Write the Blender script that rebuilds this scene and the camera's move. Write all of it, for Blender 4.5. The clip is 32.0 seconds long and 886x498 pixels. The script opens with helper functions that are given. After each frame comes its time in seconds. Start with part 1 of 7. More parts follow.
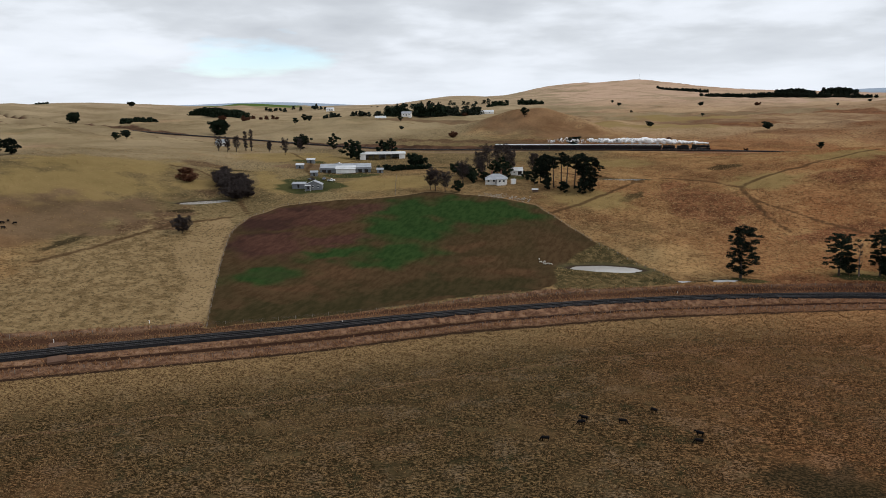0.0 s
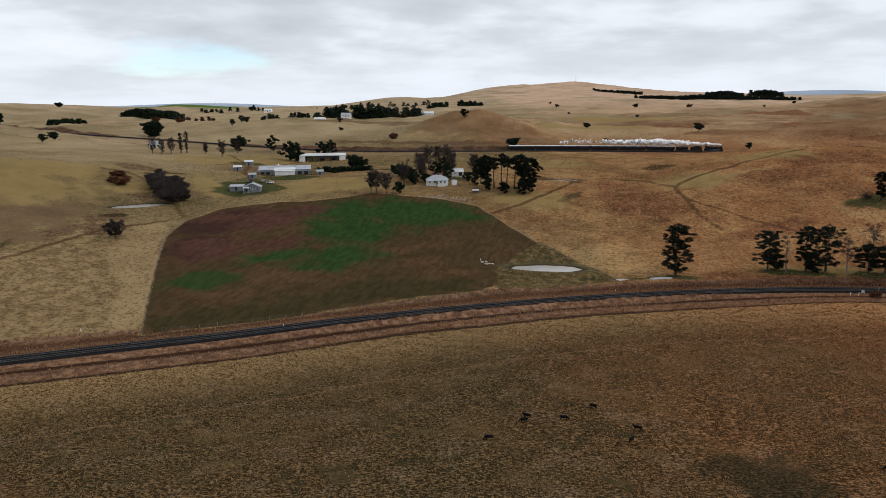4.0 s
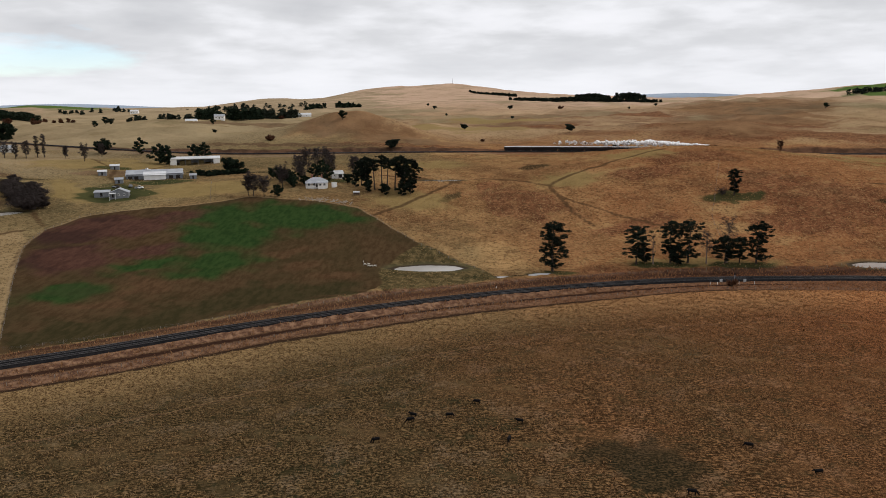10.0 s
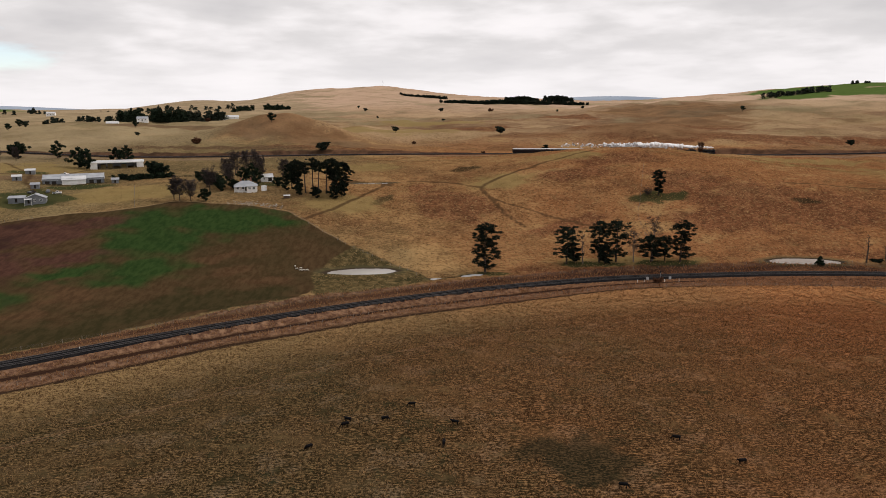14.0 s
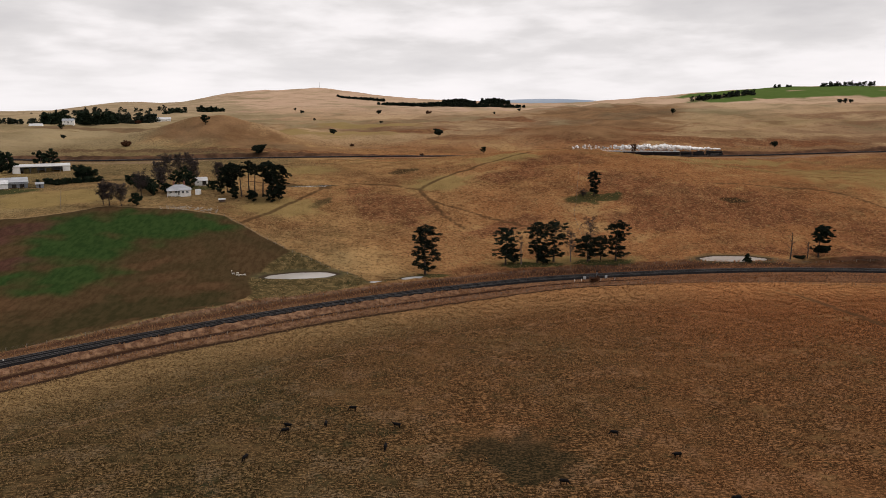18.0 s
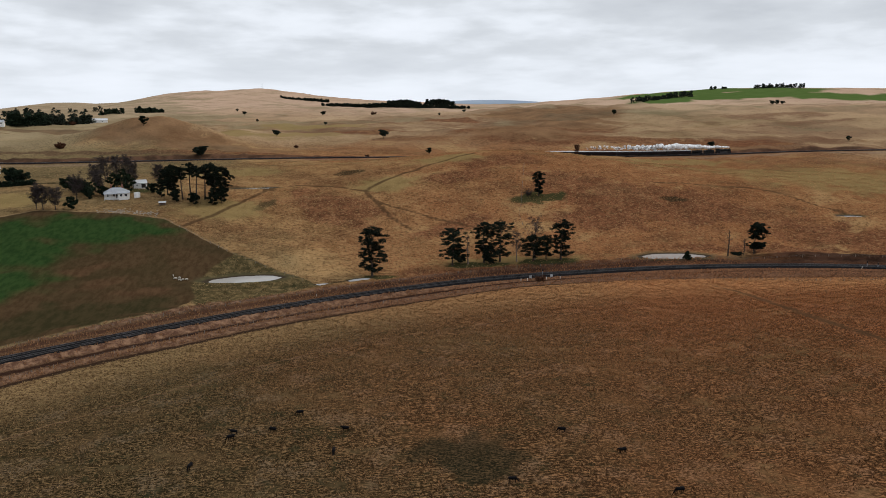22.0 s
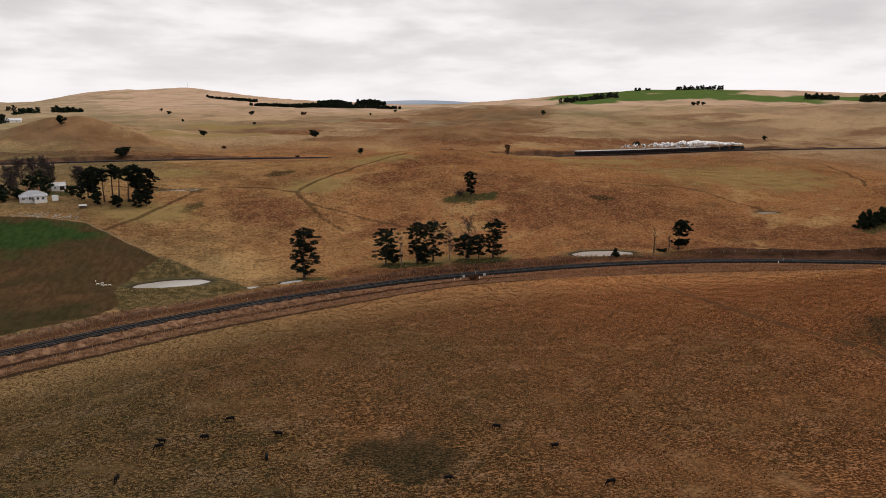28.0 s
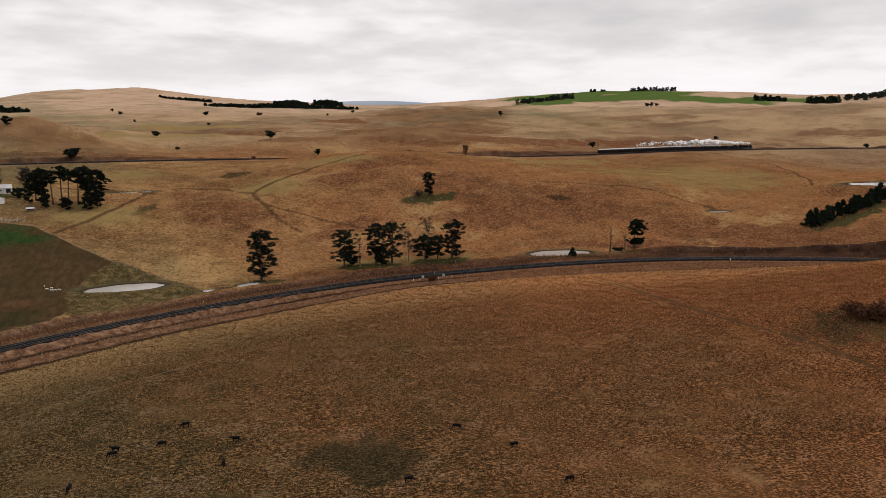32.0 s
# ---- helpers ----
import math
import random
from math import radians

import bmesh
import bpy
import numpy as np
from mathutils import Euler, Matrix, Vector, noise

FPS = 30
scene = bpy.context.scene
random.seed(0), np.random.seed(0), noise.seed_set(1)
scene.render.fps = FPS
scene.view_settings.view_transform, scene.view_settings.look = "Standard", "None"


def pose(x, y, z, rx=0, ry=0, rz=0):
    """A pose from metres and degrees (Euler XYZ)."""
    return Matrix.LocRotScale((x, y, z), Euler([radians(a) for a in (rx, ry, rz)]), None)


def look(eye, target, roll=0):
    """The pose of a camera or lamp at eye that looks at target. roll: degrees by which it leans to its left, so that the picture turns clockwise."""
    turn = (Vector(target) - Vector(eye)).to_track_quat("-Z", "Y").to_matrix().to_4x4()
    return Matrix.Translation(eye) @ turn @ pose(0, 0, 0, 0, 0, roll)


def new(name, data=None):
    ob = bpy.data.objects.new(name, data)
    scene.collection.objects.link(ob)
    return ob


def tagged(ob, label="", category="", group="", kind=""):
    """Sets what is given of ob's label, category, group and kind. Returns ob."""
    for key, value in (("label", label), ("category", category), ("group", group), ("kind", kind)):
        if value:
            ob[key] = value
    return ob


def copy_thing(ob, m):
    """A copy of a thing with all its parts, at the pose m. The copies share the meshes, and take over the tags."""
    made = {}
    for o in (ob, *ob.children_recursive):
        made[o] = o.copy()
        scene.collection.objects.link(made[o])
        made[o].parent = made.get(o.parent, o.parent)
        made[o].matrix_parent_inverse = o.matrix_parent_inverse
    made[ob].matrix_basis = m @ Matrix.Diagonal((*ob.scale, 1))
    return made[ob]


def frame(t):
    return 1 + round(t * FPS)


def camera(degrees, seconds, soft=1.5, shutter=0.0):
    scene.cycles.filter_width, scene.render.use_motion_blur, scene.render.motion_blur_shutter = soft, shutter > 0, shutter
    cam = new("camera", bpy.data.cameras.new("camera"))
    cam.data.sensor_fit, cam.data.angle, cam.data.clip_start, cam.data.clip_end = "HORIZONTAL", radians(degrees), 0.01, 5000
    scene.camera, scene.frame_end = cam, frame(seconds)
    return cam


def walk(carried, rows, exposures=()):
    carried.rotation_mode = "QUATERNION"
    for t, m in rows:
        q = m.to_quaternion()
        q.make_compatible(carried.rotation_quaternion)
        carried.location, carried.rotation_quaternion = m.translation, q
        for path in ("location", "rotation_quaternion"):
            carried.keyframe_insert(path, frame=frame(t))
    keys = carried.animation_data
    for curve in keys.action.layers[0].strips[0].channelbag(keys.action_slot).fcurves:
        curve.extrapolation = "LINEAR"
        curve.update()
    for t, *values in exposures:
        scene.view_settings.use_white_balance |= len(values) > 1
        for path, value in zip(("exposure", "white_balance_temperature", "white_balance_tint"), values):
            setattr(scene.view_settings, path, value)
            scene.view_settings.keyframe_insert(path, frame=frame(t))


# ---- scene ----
# The camera hangs 75 m over the paddock and turns slowly to the right.
EYE = 75.0
cam = camera(61.34, 32.0, soft=0.9)
# seconds, heading (degrees to the left of +y), pitch, lean
TURN = [
    (0, 20.154, -11.005, -0.596),
    (0.5, 19.659, -11.004, -0.598),
    (1, 19.158, -10.995, -0.600),
    (1.5, 18.613, -10.979, -0.583),
    (2, 18.039, -10.971, -0.554),
    (2.5, 17.484, -10.969, -0.545),
    (4.5, 14.842, -10.940, -0.480),
    (5, 13.983, -10.940, -0.483),
    (6, 12.303, -10.938, -0.460),
    (7, 10.813, -10.926, -0.461),
    (8, 9.290, -10.931, -0.436),
    (9, 7.823, -10.927, -0.411),
    (10, 6.449, -10.903, -0.379),
    (11, 5.075, -10.879, -0.356),
    (12, 3.751, -10.826, -0.323),
    (13, 2.438, -10.790, -0.300),
    (14, 1.223, -10.750, -0.272),
    (14.5, 0.645, -10.729, -0.275),
    (16.5, -1.719, -10.653, -0.249),
    (17, -2.313, -10.643, -0.217),
    (18, -3.478, -10.597, -0.182),
    (19, -4.612, -10.578, -0.187),
    (20, -5.593, -10.578, -0.186),
    (21, -6.636, -10.563, -0.185),
    (22, -7.622, -10.537, -0.168),
    (23, -8.578, -10.525, -0.139),
    (24, -9.580, -10.519, -0.098),
    (25, -10.511, -10.523, -0.054),
    (25.5, -10.919, -10.523, -0.056),
    (27.5, -12.471, -10.530, -0.031),
    (28, -12.828, -10.524, -0.024),
    (29, -13.548, -10.503, 0.002),
    (30, -14.354, -10.480, 0.036),
    (31, -15.157, -10.463, 0.073),
    (31.5, -15.587, -10.462, 0.079),
    (32, -16.036, -10.473, 0.052),
]
# the film's white balance drifts from cool to warm and back
COOL, HALF, WARM = (-0.03, 6120, 10), (-0.01, 6430, 12.5), (0.02, 6800, 15.5)
EXPOSURES = [(t, *tone) for t, tone in ((0, COOL), (9, COOL), (10, HALF), (11, COOL), (12, HALF), (14.5, WARM), (21.3, WARM), (21.7, COOL), (22.3, COOL), (22.8, WARM), (27, WARM), (27.6, HALF), (28, WARM), (28.7, COOL), (29.3, COOL), (30, WARM), (32, WARM))]
walk(cam, [(t, pose(0, 0, EYE, 90 + pitch, 0, heading) @ pose(0, 0, 0, 0, 0, lean)) for t, heading, pitch, lean in TURN], EXPOSURES)

# ---- sky and sun: broken overcast ----
SUN_HIGH, SUN_TURN = 42.0, 70.0    # degrees above the skyline; clockwise from +y
world = bpy.data.worlds.new("overcast_sky")
scene.world = world
world.use_nodes = True


def sky_nodes():
    nt = world.node_tree
    nt.nodes.clear()
    out = nt.nodes.new("ShaderNodeOutputWorld")
    bg = nt.nodes.new("ShaderNodeBackground")
    bg.inputs["Strength"].default_value = 1.0
    sky = nt.nodes.new("ShaderNodeTexSky")
    sky.sky_type, sky.sun_disc = "NISHITA", False
    sky.ozone_density, sky.dust_density, sky.air_density = 4.0, 0.3, 1.0
    sky.sun_elevation, sky.sun_rotation = radians(SUN_HIGH), radians(SUN_TURN)
    dim = nt.nodes.new("ShaderNodeVectorMath")
    dim.operation = "SCALE"
    dim.inputs["Scale"].default_value = 0.19
    nt.links.new(sky.outputs[0], dim.inputs[0])
    # a flat layer of cloud overhead: the view is divided by its height
    co = nt.nodes.new("ShaderNodeTexCoord")
    sep = nt.nodes.new("ShaderNodeSeparateXYZ")
    nt.links.new(co.outputs["Generated"], sep.inputs[0])

    def maths(op, a, b, clamp=False):
        n = nt.nodes.new("ShaderNodeMath")
        n.operation, n.use_clamp = op, clamp
        for i, v in enumerate((a, b)):
            if isinstance(v, (int, float)):
                n.inputs[i].default_value = v
            else:
                nt.links.new(v, n.inputs[i])
        return n.outputs[0]

    high = maths("MAXIMUM", sep.outputs["Z"], 0.0)
    depth = maths("ADD", high, 0.045)
    flat = nt.nodes.new("ShaderNodeCombineXYZ")
    flat_x, flat_y = maths("DIVIDE", sep.outputs["X"], depth), maths("DIVIDE", sep.outputs["Y"], depth)
    nt.links.new(flat_x, flat.inputs[0])
    nt.links.new(flat_y, flat.inputs[1])

    # heaped cloud, flattened towards the skyline
    heap = nt.nodes.new("ShaderNodeCombineXYZ")
    nt.links.new(sep.outputs["X"], heap.inputs[0])
    nt.links.new(sep.outputs["Y"], heap.inputs[1])
    nt.links.new(maths("MULTIPLY", maths("POWER", high, 0.75), 3.0), heap.inputs[2])

    def cloud(scale, detail, shift):
        m = nt.nodes.new("ShaderNodeMapping")
        m.inputs["Location"].default_value = shift
        nt.links.new(heap.outputs[0], m.inputs[0])
        n = nt.nodes.new("ShaderNodeTexNoise")
        n.inputs["Scale"].default_value, n.inputs["Detail"].default_value = scale, detail
        n.inputs["Roughness"].default_value = 0.52
        nt.links.new(m.outputs[0], n.inputs["Vector"])
        return n.outputs[0]

    def ramp(v, stops):
        n = nt.nodes.new("ShaderNodeValToRGB")
        while len(n.color_ramp.elements) < len(stops):
            n.color_ramp.elements.new(0.5)
        for e, (p, c) in zip(n.color_ramp.elements, stops):
            e.position, e.color = p, (*c, 1)
        nt.links.new(v, n.inputs[0])
        return n.outputs[0]

    def mix(a, b, f, blend="MIX"):
        n = nt.nodes.new("ShaderNodeMix")
        n.data_type, n.blend_type = "RGBA", blend
        for sock, v in ((n.inputs[0], f), (n.inputs[6], a), (n.inputs[7], b)):
            if isinstance(v, (int, float)):
                sock.default_value = v
            elif isinstance(v, tuple):
                sock.default_value = (*v, 1)
            else:
                nt.links.new(v, sock)
        return n.outputs[2]

    billow = cloud(3.6, 4, (3.1, 1.7, 0.4))
    roll = cloud(9.0, 5, (7.3, 2.2, 4.0))
    body = maths("ADD", maths("MULTIPLY", billow, 0.62), maths("MULTIPLY", roll, 0.38))
    body = maths("ADD", body, maths("MULTIPLY", maths("SUBTRACT", maths("MINIMUM", high, 0.14), 0.055), 0.75))
    cover = ramp(body, [(0.36, (0.97, 0.98, 1.0)), (0.46, (0.89, 0.905, 0.92)), (0.55, (0.73, 0.745, 0.755)), (0.68, (0.62, 0.635, 0.65))])
    # the layer is thicker above the valley and brighter overhead
    lift = maths("ADD", maths("MULTIPLY", maths("POWER", maths("MAXIMUM", maths("SUBTRACT", high, 0.13), 0.0), 0.8), 0.33), 0.985)
    low = ramp(high, [(0.0, (1.0, 1.0, 1.0)), (0.085, (0.0, 0.0, 0.0))])
    pale = mix(cover, (0.90, 0.92, 0.94), maths("MULTIPLY", low, 0.62))
    sc = nt.nodes.new("ShaderNodeVectorMath")
    sc.operation = "SCALE"
    nt.links.new(pale, sc.inputs[0])
    nt.links.new(lift, sc.inputs["Scale"])
    # one long rift of blue low in the north-west
    u = maths("ADD", maths("MULTIPLY", maths("ADD", flat_x, 5.4), -0.545), maths("MULTIPLY", maths("SUBTRACT", flat_y, 8.3), 0.838))
    v = maths("ADD", maths("MULTIPLY", maths("ADD", flat_x, 5.4), 0.838), maths("MULTIPLY", maths("SUBTRACT", flat_y, 8.3), 0.545))
    rift = maths("ADD", maths("POWER", maths("DIVIDE", u, 2.6), 2.0), maths("POWER", maths("DIVIDE", v, 1.15), 2.0))
    rift = maths("ADD", rift, maths("MULTIPLY", maths("SUBTRACT", cloud(8.0, 5, (4.0, 1.0, 3.0)), 0.5), 5.0))
    gaps = maths("MULTIPLY", ramp(rift, [(0.0, (1, 1, 1)), (1.0, (0, 0, 0))]), 0.7)
    whole = mix(sc.outputs[0], dim.outputs[0], gaps)
    nt.links.new(whole, bg.inputs["Color"])
    nt.links.new(bg.outputs[0], out.inputs[0])


sky_nodes()
lamp = bpy.data.lights.new("sun", "SUN")
lamp.energy, lamp.angle, lamp.color = 1.6, radians(12), (1.0, 0.895, 0.79)
sun = new("sun", lamp)
# the sun stands off to the right, veiled by cloud
way = Vector((math.sin(radians(SUN_TURN)) * math.cos(radians(SUN_HIGH)), math.cos(radians(SUN_TURN)) * math.cos(radians(SUN_HIGH)), math.sin(radians(SUN_HIGH))))
sun.matrix_world = look(way * 400, (0, 0, 0))

# ---- materials ----
class Mat:
    """A small builder of node materials."""

    def __init__(self, name, rough=0.8, metal=0.0, spec=0.05):
        self.m = bpy.data.materials.new(name)
        self.m.use_nodes = True
        self.nt = self.m.node_tree
        self.b = self.nt.nodes["Principled BSDF"]
        self.b.inputs["Roughness"].default_value = rough
        self.b.inputs["Metallic"].default_value = metal
        self.b.inputs["Specular IOR Level"].default_value = spec
        self.place = self.nt.nodes.new("ShaderNodeNewGeometry")

    def put(self, sock, v):
        if isinstance(v, (int, float)):
            sock.default_value = v
        elif isinstance(v, tuple):
            sock.default_value = (*v, 1) if len(v) == 3 and sock.type == "RGBA" else v
        else:
            self.nt.links.new(v, sock)

    def math(self, op, a, b=0.0, clamp=False):
        n = self.nt.nodes.new("ShaderNodeMath")
        n.operation, n.use_clamp = op, clamp
        self.put(n.inputs[0], a), self.put(n.inputs[1], b)
        return n.outputs[0]

    def noise(self, size, detail=3, rough=0.55, stretch=(1, 1, 1), local=False):
        """Noise whose blobs are about that many metres across."""
        m = self.nt.nodes.new("ShaderNodeMapping")
        m.inputs["Scale"].default_value = stretch
        if local:
            co = self.nt.nodes.new("ShaderNodeTexCoord")
            self.nt.links.new(co.outputs["Object"], m.inputs[0])
        else:
            self.nt.links.new(self.place.outputs["Position"], m.inputs[0])
        n = self.nt.nodes.new("ShaderNodeTexNoise")
        n.inputs["Scale"].default_value, n.inputs["Detail"].default_value, n.inputs["Roughness"].default_value = 0.5 / size, detail, rough
        self.nt.links.new(m.outputs[0], n.inputs["Vector"])
        return n.outputs[0]

    def span(self, v, a, b):
        """0 where v is a or less, 1 where it is b or more."""
        n = self.nt.nodes.new("ShaderNodeMapRange")
        n.interpolation_type = "SMOOTHSTEP"
        self.put(n.inputs[0], v)
        lo, hi, x, y = (a, b, 0.0, 1.0) if a < b else (b, a, 1.0, 0.0)
        for i, k in enumerate((lo, hi, x, y)):
            n.inputs[i + 1].default_value = k
        return n.outputs[0]

    def mix(self, a, b, f, blend="MIX"):
        n = self.nt.nodes.new("ShaderNodeMix")
        n.data_type, n.blend_type = "RGBA", blend
        self.put(n.inputs[0], f), self.put(n.inputs[6], a), self.put(n.inputs[7], b)
        return n.outputs[2]

    def attr(self, name, channel=None):
        n = self.nt.nodes.new("ShaderNodeAttribute")
        n.attribute_name = name
        if channel is None:
            return n.outputs["Fac"]
        s = self.nt.nodes.new("ShaderNodeSeparateColor")
        self.nt.links.new(n.outputs["Color"], s.inputs[0])
        return s.outputs[channel]

    def chance(self):
        return self.nt.nodes.new("ShaderNodeObjectInfo").outputs["Random"]

    def island(self):
        return self.place.outputs["Random Per Island"]

    def bump(self, v, strength=0.5, distance=0.1):
        n = self.nt.nodes.new("ShaderNodeBump")
        n.inputs["Strength"].default_value, n.inputs["Distance"].default_value = strength, distance
        self.nt.links.new(v, n.inputs["Height"])
        self.nt.links.new(n.outputs[0], self.b.inputs["Normal"])

    def done(self, colour):
        self.put(self.b.inputs["Base Color"], colour)
        return self.m


def plain(name, a, b, size, rough=0.8, metal=0.0, spec=0.06, bump=0.3, local=True, vary=0.15):
    """A surface that wanders between two colours, with fine grain, a little different on each object."""
    k = Mat(name, rough, metal, spec)
    wide, fine = k.noise(size, 4, 0.6, local=local), k.noise(size * 0.12, 2, local=local)
    f = k.math("ADD", k.math("MULTIPLY", k.span(wide, 0.3, 0.7), 0.65), k.math("MULTIPLY", fine, 0.35), True)
    c = k.mix(a, b, f)
    c = k.mix(c, (0.5, 0.5, 0.5), k.math("MULTIPLY", k.chance(), vary), "SOFT_LIGHT") if vary else c
    if bump:
        k.bump(fine, bump, size * 0.05)
    return k.done(c)


def leafage(name, dark, light, spread=0.5):
    k = Mat(name, 0.85, 0, 0.03)
    c = k.mix(dark, light, k.math("MULTIPLY", k.island(), 1.0))
    c = k.mix(c, light, k.math("MULTIPLY", k.span(k.noise(2.2, 2), 0.45, 0.75), spread))
    return k.done(k.mix(c, dark, k.math("MULTIPLY", k.chance(), 0.5)))


PINE = leafage("pine_needles", (0.005, 0.008, 0.006), (0.028, 0.036, 0.023))
CYPRESS = leafage("cypress_foliage", (0.005, 0.010, 0.007), (0.032, 0.045, 0.025))
GUM = leafage("gum_leaves", (0.014, 0.019, 0.013), (0.040, 0.048, 0.034))
TWIG = leafage("bare_twigs", (0.026, 0.021, 0.020), (0.072, 0.058, 0.053))
RUSSET = leafage("russet_leaves", (0.045, 0.020, 0.012), (0.120, 0.055, 0.030))
BARK = plain("bark", (0.035, 0.026, 0.02), (0.095, 0.075, 0.06), 0.6, 0.95)
PALE_BARK = plain("weathered_dead_wood", (0.11, 0.085, 0.07), (0.24, 0.18, 0.15), 0.8, 0.95)


def ground_material():
    k = Mat("dry_grassland", 0.95, 0, 0.0)
    wide, mid, patch = k.noise(60, 4, 0.6), k.noise(14, 4, 0.6), k.noise(4.5, 4, 0.62)
    tuft, blade, clod = k.noise(0.30, 3, 0.65), k.noise(0.12, 2, 0.6), k.noise(0.75, 3, 0.7)
    lean = k.noise(0.34, 3, 0.6, (0.5, 1.8, 1))
    speck = k.math("ADD", k.math("MULTIPLY", tuft, 0.55), k.math("MULTIPLY", lean, 0.45))
    rust = k.math("ADD", k.attr("rust"), k.math("MULTIPLY", k.math("SUBTRACT", wide, 0.5), 1.7), True)
    crop = k.attr("cropped")
    # long tussock grass: a dark tone in the gaps between straw tips
    gap_tone = k.mix((0.018, 0.013, 0.006), (0.046, 0.018, 0.008), rust)
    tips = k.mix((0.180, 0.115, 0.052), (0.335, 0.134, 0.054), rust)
    long_grass = k.mix(gap_tone, tips, k.span(speck, 0.45, 0.65))
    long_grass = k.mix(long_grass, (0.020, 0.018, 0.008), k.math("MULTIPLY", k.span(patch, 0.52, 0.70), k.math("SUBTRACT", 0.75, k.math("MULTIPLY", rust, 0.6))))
    long_grass = k.mix(long_grass, k.mix((0.100, 0.060, 0.028), (0.170, 0.070, 0.026), rust), k.math("MULTIPLY", k.span(mid, 0.48, 0.72), 0.5))
    tone, damp = k.noise(5.5, 5, 0.7), k.noise(2.6, 4, 0.7)
    long_grass = k.mix(long_grass, k.mix((0.165, 0.118, 0.073), (0.270, 0.118, 0.056), rust), k.math("MULTIPLY", k.math("MULTIPLY", k.span(tone, 0.50, 0.64), k.span(speck, 0.42, 0.58)), 0.5))
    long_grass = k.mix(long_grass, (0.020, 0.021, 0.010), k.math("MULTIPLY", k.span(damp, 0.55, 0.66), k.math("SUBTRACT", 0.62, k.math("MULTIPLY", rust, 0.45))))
    # ranker straw along the railway fence
    long_grass = k.mix(long_grass, k.mix(k.mix((0.240, 0.160, 0.074), (0.370, 0.172, 0.070), rust), (0.070, 0.036, 0.016), k.span(speck, 0.54, 0.42)), k.math("MULTIPLY", k.math("MULTIPLY", k.span(k.attr("near_rail"), -58.0, -20.0), k.span(k.attr("near_rail"), 30.0, 0.0)), 0.8))
    # short pasture: pale straw with worn brown and green drifts
    short = k.mix((0.175, 0.108, 0.063), (0.300, 0.205, 0.115), k.span(wide, 0.35, 0.65))
    short = k.mix(short, (0.105, 0.050, 0.028), k.math("MULTIPLY", k.span(k.noise(70, 6, 0.68, (1.0, 1.6, 1)), 0.49, 0.62), 0.72))
    short = k.mix(short, (0.120, 0.100, 0.044), k.math("MULTIPLY", k.span(k.noise(150, 5, 0.65), 0.53, 0.68), 0.4))
    short = k.mix(short, (0.070, 0.038, 0.022), k.math("MULTIPLY", k.span(k.noise(3.2, 4, 0.7), 0.55, 0.66), 0.40))
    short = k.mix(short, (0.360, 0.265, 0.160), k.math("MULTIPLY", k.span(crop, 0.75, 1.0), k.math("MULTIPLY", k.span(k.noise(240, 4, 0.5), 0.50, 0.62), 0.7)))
    # distance haze painted into the pasture colour, pinker and paler with range
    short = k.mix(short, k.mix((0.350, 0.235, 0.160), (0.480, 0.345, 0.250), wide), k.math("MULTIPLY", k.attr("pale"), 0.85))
    west = k.span(rust, 0.45, 0.10)
    short = k.mix(short, k.mix((0.150, 0.125, 0.068), (0.270, 0.220, 0.130), k.span(k.noise(40, 5, 0.6), 0.35, 0.65)), k.math("MULTIPLY", west, 0.65))
    # tussocky hillside: ochre, with dark clods and rust-brown drifts
    olive = k.span(rust, 0.45, 0.10)
    hill = k.mix((0.158, 0.090, 0.038), (0.275, 0.160, 0.070), k.span(patch, 0.35, 0.65))
    hill = k.mix(hill, k.mix((0.175, 0.067, 0.027), (0.245, 0.098, 0.040), mid), k.math("MULTIPLY", k.span(rust, 0.35, 0.95), 0.7))
    hill = k.mix(hill, k.mix((0.072, 0.060, 0.029), (0.138, 0.110, 0.056), patch), k.math("MULTIPLY", olive, 0.75))
    drift = k.noise(30, 6, 0.68, (1.0, 1.5, 1))
    hill = k.mix(hill, k.mix((0.092, 0.040, 0.019), (0.066, 0.052, 0.025), olive), k.math("MULTIPLY", k.span(drift, 0.51, 0.62), 0.6))
    hill = k.mix(hill, k.mix((0.310, 0.195, 0.086), (0.200, 0.150, 0.074), olive), k.math("MULTIPLY", k.span(drift, 0.47, 0.37), 0.65))
    # straw stubble on the grazed slope
    grazed = k.span(k.math("ADD", k.attr("stubble"), k.math("MULTIPLY", k.math("SUBTRACT", patch, 0.5), 3.0)), 1.5, -1.5)
    thick = k.span(k.math("ADD", k.attr("straw"), k.math("MULTIPLY", k.math("SUBTRACT", patch, 0.5), 6.0)), 2.0, -2.0)
    hill = k.mix(hill, k.mix((0.120, 0.078, 0.036), (0.240, 0.165, 0.082), k.span(k.noise(2.2, 4, 0.65), 0.36, 0.62)), k.math("MULTIPLY", thick, 0.75))
    hill = k.mix(hill, k.mix((0.190, 0.130, 0.064), (0.255, 0.178, 0.092), k.span(mid, 0.3, 0.7)), k.math("MULTIPLY", grazed, 0.8))
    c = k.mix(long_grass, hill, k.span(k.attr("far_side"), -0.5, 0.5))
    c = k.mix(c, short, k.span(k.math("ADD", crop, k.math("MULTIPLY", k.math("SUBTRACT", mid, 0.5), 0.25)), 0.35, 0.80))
    # rust-brown drifts, ragged at their edges
    ragged = k.math("ADD", k.math("MULTIPLY", k.math("SUBTRACT", drift, 0.5), 1.2), k.math("MULTIPLY", k.math("SUBTRACT", patch, 0.5), 0.9))
